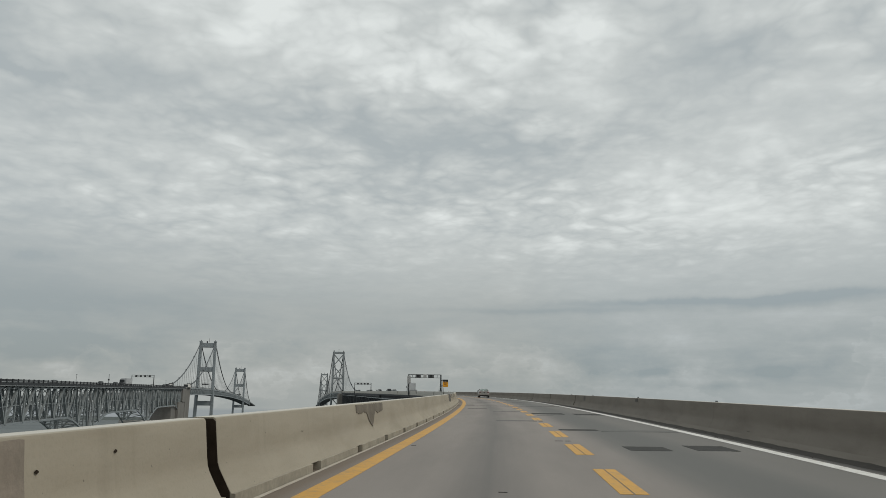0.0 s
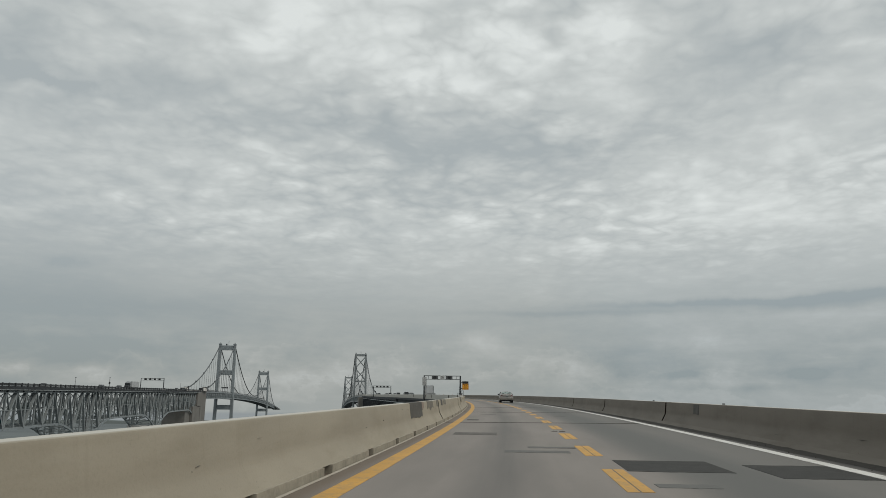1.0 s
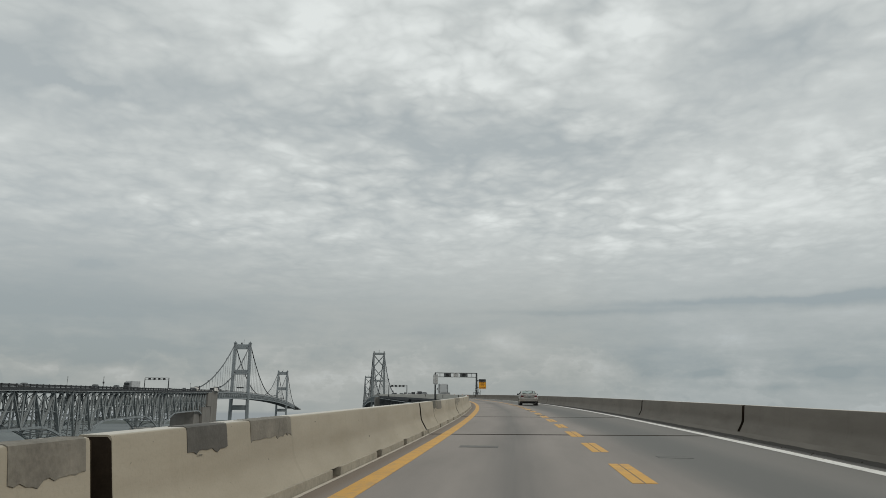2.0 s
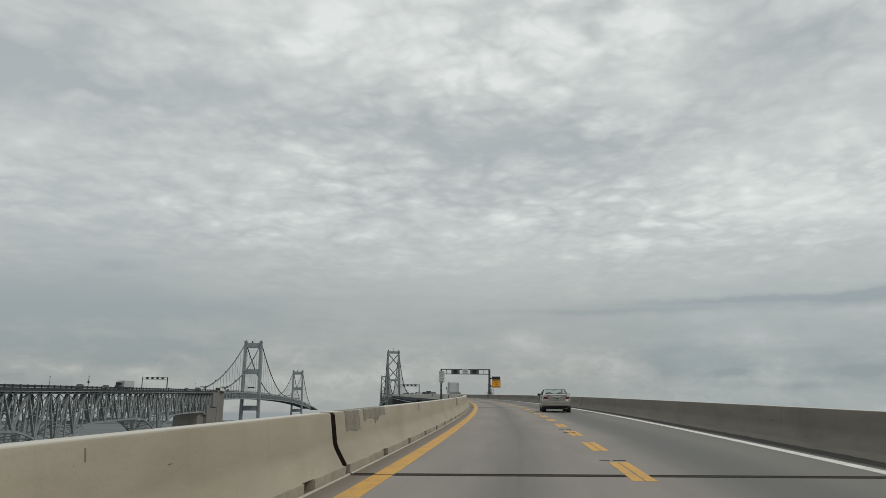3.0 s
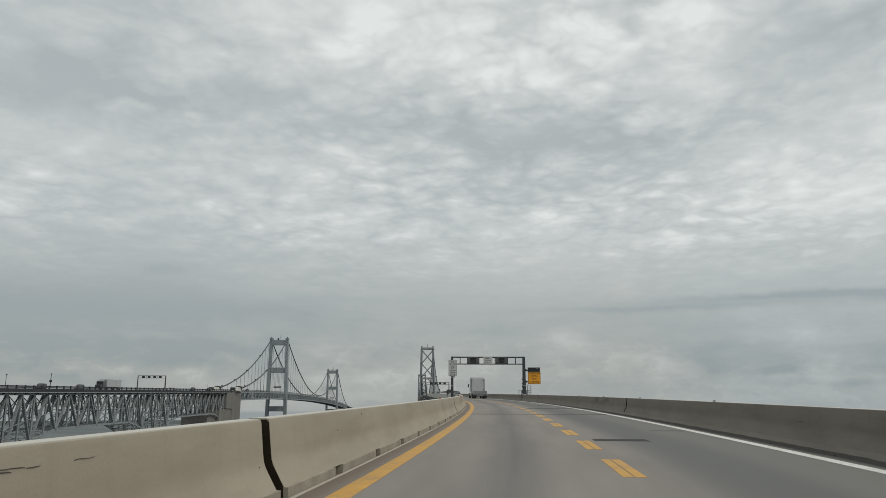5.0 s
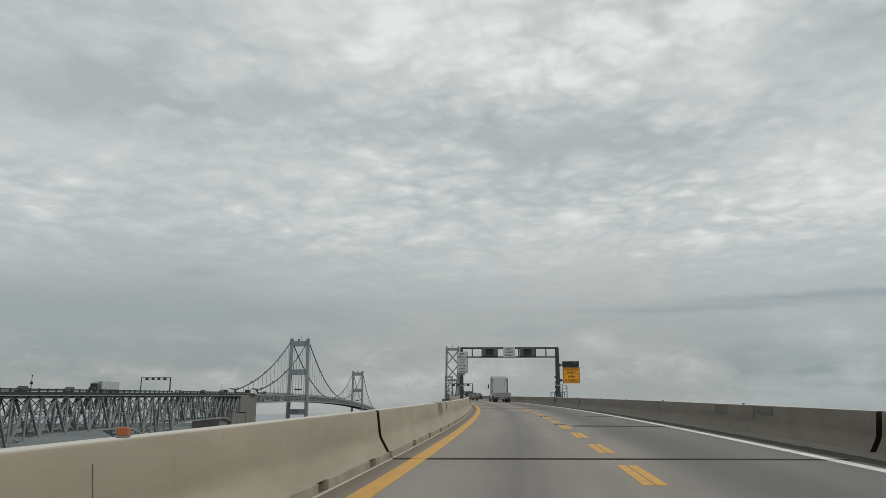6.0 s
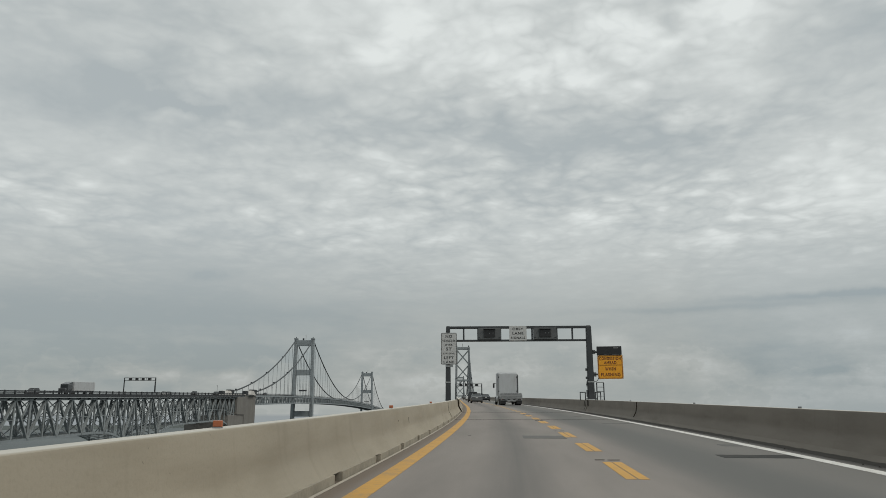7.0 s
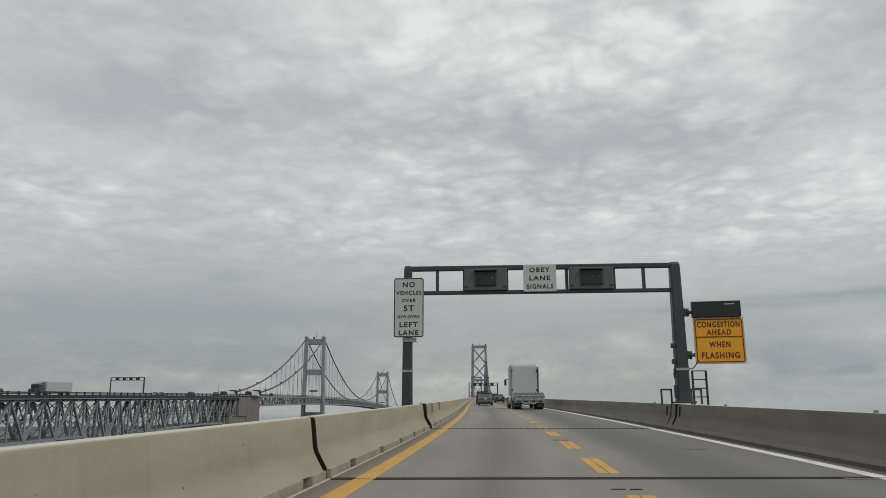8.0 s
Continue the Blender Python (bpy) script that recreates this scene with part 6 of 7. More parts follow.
def sedan(m, label):
    car = thing("sedan", label, "car", m)
    body = mesh_of("body", body_loft(), M_CHAMP)
    body = smooth_by_angle(cut_wheel_arches(body, (-1.32, 1.38), 0.365), 38)
    body.name = "body"
    bd = part("body", body, None, car)
    for y in (-1.32, 1.38):
        for sg in (-1, 1):
            bm = bmesh.new()
            bmesh.ops.create_cone(bm, cap_ends=False, segments=30, radius1=0.358, radius2=0.358, depth=0.235, matrix=Matrix.Translation((sg * 0.735, y, 0.315)) @ Matrix.Rotation(radians(90), 4, "Y"))
            bmesh.ops.create_circle(bm, cap_ends=True, segments=30, radius=0.358, matrix=Matrix.Translation((sg * 0.622, y, 0.315)) @ Matrix.Rotation(radians(90), 4, "Y"))
            part("wheel_well", bm, M_TRIM, bd)
            wheel(car, sg * 0.775, y, 0.315, 0.205, sg)
    # bumper
    plan = [(x, rear_y(x) + 0.002) for x in np.linspace(-0.852, 0.852, 45)]
    plan = [(-0.862, -1.66), (-0.860, -1.80)] + [(float(a), float(b)) for a, b in plan] + [(0.860, -1.80), (0.862, -1.66)]
    bump = part("rear_bumper", wrap(plan, [(-0.06, 0.392), (-0.012, 0.396), (0.006, 0.408), (0.012, 0.424), (0.007, 0.445), (0.012, 0.50), (0.013, 0.58), (0.012, 0.65), (0.009, 0.676), (0.003, 0.688), (-0.006, 0.693), (-0.03, 0.696)]), M_CHAMP, car, smooth=True)
    part("bumper_valance", wrap(plan, [(-0.20, 0.235), (-0.10, 0.25), (-0.06, 0.32), (-0.04, 0.40)]), M_BLACK, bump, "dark lower valance")
    # boot lid seams, lip and trim
    half_seam = [(0.615, 0.945), (0.57, 0.84), (0.49, 0.735), (0.45, 0.722)]
    seam = [(-x, rear_y(x) - 0.005, z) for x, z in half_seam] + [(x, rear_y(x) - 0.005, z) for x, z in half_seam[::-1]]
    lid = part("boot_lid", line_tube(seam, 0.0055), M_TRIM, car, "dark seam round the boot lid")
    part("lid_crease", line_tube([(x, rear_y(abs(x)) + 0.008, 0.957) for x in np.linspace(-0.60, 0.60, 13)], 0.010), M_CHAMP, lid, "rounded crease along the edge of the boot lid")
    part("chrome_strip", boxed((0, -2.318, 0.872), (0.63, 0.028, 0.030), 0.012), M_CHROME, lid, "chrome strip over the plate")
    em = part("emblem", ring_plate(0.112, 0.072, 0.011, 0.014, 0.035), M_CHROME, lid, "plain oval chrome emblem")
    em.location = (0, -2.304, 0.917)
    part("plate_recess", plate(0.88, 0.17, 0.012, 0.05), M_CHAMP, lid).location = (0, -2.302, 0.785)
    pl = part("number_plate", plate(0.300, 0.150, 0.014, 0.012), M_PLATE, lid, "white plate with plain dark bars")
    pl.location = (0.03, -2.316, 0.788)
    part("plate_frame", ring_plate(0.318, 0.166, 0.014, 0.022, 0.016), M_CHROME, pl)
    for x, w in ((-0.118, 0.05), (-0.055, 0.034), (-0.012, 0.034), (0.031, 0.034), (0.074, 0.034), (0.115, 0.026)):
        part("bar", boxed((x, -0.009, 0.0), (w, 0.004, 0.088)), M_INK, pl)
    part("bar", boxed((0.01, -0.009, -0.064), (0.20, 0.004, 0.012)), M_INK, pl)
    # tail lamps
    for sg in (-1, 1):
        lamp = None
        for nm, zs, mat in (("tail_lamp", (0.765, 0.885), M_RED), ("clear_lens", (0.887, 0.948), M_CLEAR), ("clear_lens", (0.712, 0.763), M_CLEAR)):
            bm = bmesh.new()
            rows = []
            for z in np.linspace(zs[0], zs[1], 7):
                inner = float(np.interp(z, [0.712, 0.78, 0.885, 0.948], [0.475, 0.505, 0.585, 0.625]))
                outer = float(np.interp(z, [0.712, 0.725, 0.745, 0.80, 0.85, 0.89, 0.92, 0.938, 0.948], [0.64, 0.715, 0.765, 0.79, 0.79, 0.768, 0.73, 0.70, 0.64]))
                rows.append([(inner + (outer - inner) * i / 12, z) for i in range(13)])
            fr = [[bm.verts.new((sg * x, rear_y(x) - 0.012 + (0.10 * max(0, z - 0.90)), z)) for x, z in r] for r in rows]
            bk = [[bm.verts.new((sg * x, rear_y(x) + 0.03, z)) for x, z in r] for r in rows]
            for a in range(6):
                for b in range(12):
                    bm.faces.new((fr[a][b], fr[a][b + 1], fr[a + 1][b + 1], fr[a + 1][b]))
            for a in range(6):
                for b in (0, 12):
                    bm.faces.new((fr[a][b], fr[a + 1][b], bk[a + 1][b], bk[a][b]))
            for a in (0, 6):
                for b in range(12):
                    bm.faces.new((fr[a][b], fr[a][b + 1], bk[a][b + 1], bk[a][b]))
            bmesh.ops.recalc_face_normals(bm, faces=bm.faces[:])
            ob = part(nm, bm, mat, lamp or car, "red tail lamp" if mat is M_RED else "clear lens band", smooth=False)
            lamp = lamp or ob
        edge = [(sg * float(np.interp(z, [0.712, 0.78, 0.885, 0.948], [0.475, 0.505, 0.585, 0.625])), 0, float(z)) for z in np.linspace(0.712, 0.948, 8)]
        part("lamp_seam", line_tube([(x, rear_y(x) - 0.012, z) for x, _, z in edge], 0.005), M_TRIM, lamp)
    # cabin: roof, sides with window openings, panes
    edge = [(1.12, 0.955), (0.92, 1.075), (0.66, 1.215), (0.40, 1.325), (0.12, 1.385), (-0.20, 1.408), (-0.55, 1.404), (-0.86, 1.375), (-1.10, 1.315), (-1.36, 1.205), (-1.62, 1.09), (-1.86, 1.005)]
    hole = [(0.96, 0.975), (0.82, 1.065), (0.58, 1.19), (0.34, 1.285), (0.08, 1.338), (-0.20, 1.357), (-0.50, 1.352), (-0.74, 1.325), (-0.90, 1.27), (-1.00, 1.17), (-1.08, 1.07), (-1.14, 0.975)]

    def fine_curve(pts, n=4):
        """A smooth curve through the points."""
        res = []
        for k in range(len(pts) - 1):
            p0, p1, p2, p3 = (Vector(pts[min(max(q, 0), len(pts) - 1)]) for q in (k - 1, k, k + 1, k + 2))
            for a in range(n):
                t_ = a / n
                res.append(0.5 * ((2 * p1) + (p2 - p0) * t_ + (2 * p0 - 5 * p1 + 4 * p2 - p3) * t_ * t_ + (3 * p1 - p0 - 3 * p2 + p3) * t_ ** 3))
        return res + [Vector(pts[-1])]

    def side_x(y, z):
        return 0.825 - (z - 0.955) * 0.40 - 0.10 * max(0.0, -1.15 - y) * (1 if z > 0.9 else 0) - 0.03 * ((z - 0.955) / 0.45) ** 2

    EC, HC = fine_curve(edge), fine_curve(hole)
    EC.append(Vector((-1.95, 0.955)))
    HC.append(Vector((-1.14, 0.925)))
    secs = []
    for y in np.linspace(-1.02, 0.37, 13):
        z = float(np.interp(-y, [-q.x for q in EC], [q.y for q in EC]))
        w = side_x(y, z) + 0.004
        up_ = [(x * w, float(y), z + 0.040 * (1 - abs(x) ** 2.4)) for x in (-1, -0.96, -0.88, -0.7, -0.35, 0, 0.35, 0.7, 0.88, 0.96, 1)]
        secs.append(up_ + [(a * 0.985, b_, c_ - 0.03) for a, b_, c_ in up_[::-1]])
    roof = part("roof", loft(secs), M_CHAMP, car, smooth=True)
    for sg in (-1, 1):
        bm = bmesh.new()
        rows = []
        for e_, h_ in zip(EC, HC):
            m_ = e_.lerp(h_, 0.5)
            rows.append([bm.verts.new((sg * (side_x(p.x, p.y) + o), p.x, p.y)) for p, o in ((e_, -0.035), (e_, -0.004), (e_.lerp(h_, 0.2), 0.006), (m_, 0.010), (h_, 0.002), (h_, -0.035))])
        for r0, r1 in zip(rows, rows[1:]):
            for k in range(5):
                bm.faces.new((r0[k], r1[k], r1[k + 1], r0[k + 1]))
        bmesh.ops.recalc_face_normals(bm, faces=bm.faces[:])
        sd = part("cabin_side", bm, M_CHAMP, car, smooth=True)
        part("window_seal", line_tube([(sg * (side_x(p.x, p.y) + 0.004), p.x, p.y) for p in HC[:-1]], 0.013), M_TRIM, sd)
        part("belt_trim", line_tube([(sg * 0.828, 1.02, 0.962), (sg * 0.830, 0.2, 0.966), (sg * 0.828, -0.6, 0.968), (sg * 0.820, -1.16, 0.972)], 0.009), M_CHROME, sd, "bright strip under the side windows")
        bm = bmesh.new()
        q = [bm.verts.new((sg * (side_x(p.x, p.y) - 0.012), p.x, p.y)) for p in HC[:-1]]
        bm.faces.new(q if sg < 0 else q[::-1])
        part("side_glass", bm, M_GLASS, car).visible_shadow = False
        part("centre_pillar", tubed((sg * 0.818, -0.22, 0.965), (sg * 0.652, -0.25, 1.36), 0.032, 0.026, 8), M_TRIM, car)
        part("quarter_bar", tubed((sg * 0.815, -0.90, 0.965), (sg * 0.675, -0.78, 1.31), 0.014), M_TRIM, car)
        # doors
        x = lambda z: sg * (0.8755 if z < 0.7 else float(np.interp(z, [0.7, 0.96], [0.8755, 0.815])))
        for ys in ((0.93, 0.92, 0.88, 0.86), (-0.24, -0.235, -0.235, -0.25), (-1.20, -1.18, -1.10, -0.98)):
            part("door_seam", line_tube([(x(z), y, z) for y, z in zip(ys, (0.955, 0.80, 0.55, 0.30))], 0.002), M_TRIM, car)
        part("sill_seam", line_tube([(sg * 0.871, 0.86, 0.29), (sg * 0.872, -0.98, 0.29)], 0.005), M_TRIM, car)
        part("side_moulding", boxed((sg * 0.872, -0.08, 0.475), (0.022, 2.1, 0.040), 0.010), M_CHAMP, car)
        for y in (-0.08, -1.02):
            h_ = part("door_handle", boxed((sg * 0.872, y, 0.815), (0.035, 0.17, 0.034), 0.012), M_CHAMP, car)
            bm = bmesh.new()
            bmesh.ops.create_uvsphere(bm, u_segments=14, v_segments=8, radius=1, matrix=Matrix.Translation((sg * 0.852, y, 0.815)) @ Matrix.Diagonal((0.012, 0.045, 0.052, 1)))
            part("handle_cup", bm, M_TRIM, h_)
        mir = part("door_mirror", boxed((sg * 0.935, 0.83, 0.975), (0.20, 0.12, 0.13), 0.055), M_BLACK, car, "black door mirror", smooth=True)
        part("mirror_housing", boxed((sg * 0.937, 0.785, 0.975), (0.18, 0.06, 0.115), 0.028), M_BLACK, mir, "black mirror housing")
        part("mirror_glass", boxed((sg * 0.937, 0.752, 0.975), (0.16, 0.006, 0.10)), M_DGLASS, mir)
        part("mirror_foot", boxed((sg * 0.845, 0.85, 0.965), (0.10, 0.09, 0.05), 0.015), M_TRIM, mir)
    flap = lambda y, z: (-0.8708 * float(np.interp(z, [0.66, 0.78, 0.88], [0.995, 0.98, 0.955])), y, z)
    part("fuel_flap", line_tube([flap(*q) for q in ((-1.37, 0.73), (-1.49, 0.73), (-1.505, 0.745), (-1.505, 0.80), (-1.505, 0.855), (-1.49, 0.87), (-1.37, 0.87), (-1.355, 0.855), (-1.355, 0.80), (-1.355, 0.745), (-1.37, 0.73))], 0.0032), M_TRIM, car)

    def pane(name, pts, bow):
        """A curved pane between four corners (bottom left, bottom right, top right, top left)."""
        bm = bmesh.new()
        g = []
        a, b, c, d = (Vector(p) for p in pts)
        nrm = (b - a).cross(d - a).normalized()
        for i in range(9):
            u = i / 8
            row = []
            for j in range(7):
                v = j / 6
                p = a.lerp(b, u).lerp(d.lerp(c, u), v)
                row.append(bm.verts.new(p + nrm * bow * (1 - (2 * u - 1) ** 2)))
            g.append(row)
        for i in range(8):
            for j in range(6):
                bm.faces.new((g[i][j], g[i + 1][j], g[i + 1][j + 1], g[i][j + 1]))
        ob = part(name, bm, M_GLASS, car, smooth=True)
        ob.visible_shadow = False
        return ob

    rw = pane("rear_window", [(-0.655, -1.74, 1.028), (0.655, -1.74, 1.028), (0.585, -1.03, 1.350), (-0.585, -1.03, 1.350)], 0.05)
    pane("windscreen", [(0.76, 1.10, 0.965), (-0.76, 1.10, 0.965), (-0.64, 0.37, 1.345), (0.64, 0.37, 1.345)], 0.05)
    part("window_gasket", line_tube([(-0.595, -1.02, 1.354), (-0.664, -1.74, 1.030), (-0.36, -1.785, 1.022), (0, -1.80, 1.026), (0.36, -1.785, 1.022), (0.664, -1.74, 1.030), (0.595, -1.02, 1.354), (0.33, -1.04, 1.384), (0, -1.05, 1.398), (-0.33, -1.04, 1.384), (-0.595, -1.02, 1.354)], 0.011), M_TRIM, rw)
    # body-coloured returns between the rear pillars and the pane
    for sg in (-1, 1):
        bm = bmesh.new()
        rows = []
        for p in EC[:-1]:
            if p.x > -0.98:
                continue
            u = min(1.0, max(0.0, (-1.03 - p.x) / 0.71))
            inner = (0.580 + 0.072 * u, p.x if p.x > -1.78 else -1.78, 1.352 - 0.324 * u - 0.006)
            outer = (side_x(p.x, p.y) - 0.003, p.x, p.y)
            mid_ = tuple((a + b) / 2 + c for a, b, c in zip(inner, outer, (0.004, -0.004, 0.012)))
            rows.append([bm.verts.new((sg * q[0], q[1], q[2])) for q in (outer, mid_, inner)])
        for r0, r1 in zip(rows, rows[1:]):
            for k in range(2):
                bm.faces.new((r0[k], r0[k + 1], r1[k + 1], r1[k]))
        bmesh.ops.recalc_face_normals(bm, faces=bm.faces[:])
        part("pillar_return", bm, M_CHAMP, car, smooth=True)
    # inside
    part("parcel_shelf", boxed((0, -1.40, 0.978), (1.30, 0.55, 0.02), 0.005), M_SEAT, car)
    part("dashboard", boxed((0, 0.82, 0.975), (1.35, 0.40, 0.07), 0.03), M_TRIM, car)
    for x in (-0.36, 0.36):
        st = part("front_seat", boxed((x, -0.20, 0.96), (0.48, 0.12, 0.22), 0.05), M_SEAT, car, smooth=True)
        part("headrest", boxed((x, -0.23, 1.09), (0.25, 0.10, 0.11), 0.045), M_SEAT, st, smooth=True)
    rs = part("rear_seat", boxed((0, -1.05, 0.99), (1.20, 0.14, 0.10), 0.04), M_SEAT, car, smooth=True)
    for x in (-0.34, 0.34):
        part("rear_headrest", boxed((x, -1.08, 1.045), (0.25, 0.09, 0.07), 0.035), M_SEAT, rs, smooth=True)
    part("interior_mirror", boxed((-0.03, 0.35, 1.30), (0.24, 0.03, 0.06), 0.015), M_TRIM, car)
    part("sun_visor", boxed((0.46, 0.0, 1.21), (0.10, 0.02, 0.26), 0.01, Matrix.Rotation(radians(8), 4, "X")), M_PLATE, car, "pale folded sun visor")
    # underneath
    under = part("underbody", boxed((0, 0.0, 0.255), (1.30, 3.9, 0.10), 0.02), M_TRIM, car)
    part("silencer", lathe([(-0.24, 0.05), (-0.21, 0.085), (0.21, 0.085), (0.24, 0.05)], 18), M_GALV, under, smooth=True).location = (0.38, -1.92, 0.265)
    part("tailpipe", tubed((0.60, -2.0, 0.25), (0.60, -2.27, 0.245), 0.026), M_GALV, under)
    part("rear_axle", tubed((-0.68, -1.32, 0.30), (0.68, -1.32, 0.30), 0.05), M_TRIM, under)

    # the high belt line and boot of this model
    def lift(z):
        return float(np.interp(z, [0, 0.40, 0.72, 1.0, 1.30, 1.47], [0, 0.405, 0.742, 1.10, 1.350, 1.46]))

    for o in car.children_recursive:
        chain = [o]
        while chain[-1].parent is not car:
            chain.append(chain[-1].parent)
        if any(q.name.startswith("wheel") and not q.name.startswith("wheel_well") for q in chain):
            continue
        if any(q.location.length > 0.01 for q in chain):
            if o.parent is car or o.parent.location.length < 0.01:
                o.location.z = lift(o.location.z)
            continue
        if o.name.startswith("wheel_well"):
            continue
        for v in o.data.vertices:
            if v.co.z >= 0.40:
                v.co.z = lift(v.co.z)
    return car


sedan(on_road(119.0, 2.80, turn=radians(-1.6)) @ Matrix.Scale(0.94, 4), "champagne-coloured sedan with red tail lamps and silver wheel covers")


def simple_car(name, m, label, paint, kind="sedan"):
    """A car seen from afar: shaped body, glazed cabin, lamps, wheels."""
    car = thing(name, label, "car", m, group="cars further along the bridges")
    tall = 1.18 if kind == "suv" else 1.0
    me = mesh_of("body", loft([[(x, y, z * (1.08 if kind == "suv" else 1.0)) for x, y, z in body_section(y)] for y in (-2.30, -2.29, -2.25, -2.12, -1.9, -1.3, -0.4, 0.6, 1.2, 1.75, 2.1, 2.31, 2.41)]), paint)
    part("body", smooth_by_angle(me, 40), None, car)
    belt = 0.96 * (1.08 if kind == "suv" else 1.0)
    if kind == "suv":
        prof = ((-2.22, belt, 0.80, belt), (-2.05, 1.68, 0.66, belt), (-1.6, 1.74, 0.68, belt), (0.0, 1.74, 0.68, belt), (0.45, 1.66, 0.66, belt), (1.15, belt, 0.76, belt))
    else:
        prof = ((-1.70, belt, 0.74, belt), (-1.0, 1.38, 0.58, belt), (-0.5, 1.43, 0.60, belt), (0.1, 1.42, 0.60, belt), (0.35, 1.38, 0.58, belt), (1.10, belt, 0.74, belt))
    secs = []
    for y, zt, w, zb in prof:
        zt = max(zt, zb + 0.012)
        secs.append([(-0.80, y, zb), (-w, y, zt - 0.008), (-w * 0.7, y, zt), (w * 0.7, y, zt), (w, y, zt - 0.008), (0.80, y, zb)])
    cab = part("cabin_glass", loft(secs), M_DGLASS, car, "dark glazed cabin")
    y0, y1 = prof[1][0] - 0.02, prof[-2][0] + 0.02
    zr = max(p[1] for p in prof)
    part("roof", boxed((0, (y0 + y1) / 2, zr + 0.012), (prof[2][2] * 1.9, y1 - y0, 0.035), 0.015), paint, cab)
    for sg in (-1, 1):
        for a, b in (((0.80, prof[0][0] + 0.06, belt), (prof[1][2], prof[1][0], prof[1][1])), ((0.80, prof[-1][0] - 0.06, belt), (prof[-2][2], prof[-2][0], prof[-2][1])), ((0.81, -0.25, belt), (prof[2][2], -0.3, zr))):
            part("pillar", tubed((sg * a[0], a[1], a[2]), (sg * b[0], b[1], b[2]), 0.045, seg=6), paint, cab)
        part("tail_lamp", boxed((sg * 0.66, -2.245, 0.84 * tall), (0.30, 0.10, 0.16), 0.02), M_RED, car)
        part("headlamp", boxed((sg * 0.58, 2.26, 0.64), (0.34, 0.14, 0.14), 0.02), M_CLEAR, car)
        part("door_mirror", boxed((sg * 0.93, 0.80, belt + 0.05), (0.17, 0.10, 0.13), 0.03), paint, car)
        for y in (-1.32, 1.38):
            w_ = part("wheel", lathe([(-0.10, 0.2), (-0.10, 0.30), (0, 0.33), (0.10, 0.30), (0.10, 0.2)], 18), M_TYRE, car, smooth=True)
            w_.location = (sg * 0.785, y, 0.33)
            part("rim", lathe([(sg * 0.07, 0.02), (sg * 0.104, 0.19), (sg * 0.05, 0.205)], 14), M_RIM, w_)
    part("bumper", boxed((0, -2.30, 0.50), (1.62, 0.16, 0.26), 0.05), M_TRIM if kind == "suv" else paint, car)
    part("rear_plate", boxed((0, -2.34, 0.80), (0.34, 0.09, 0.15), 0.01), M_PLATE, car)
    part("underbody", boxed((0, 0, 0.27), (1.4, 4.0, 0.12), 0.02), M_TRIM, car)
    return car


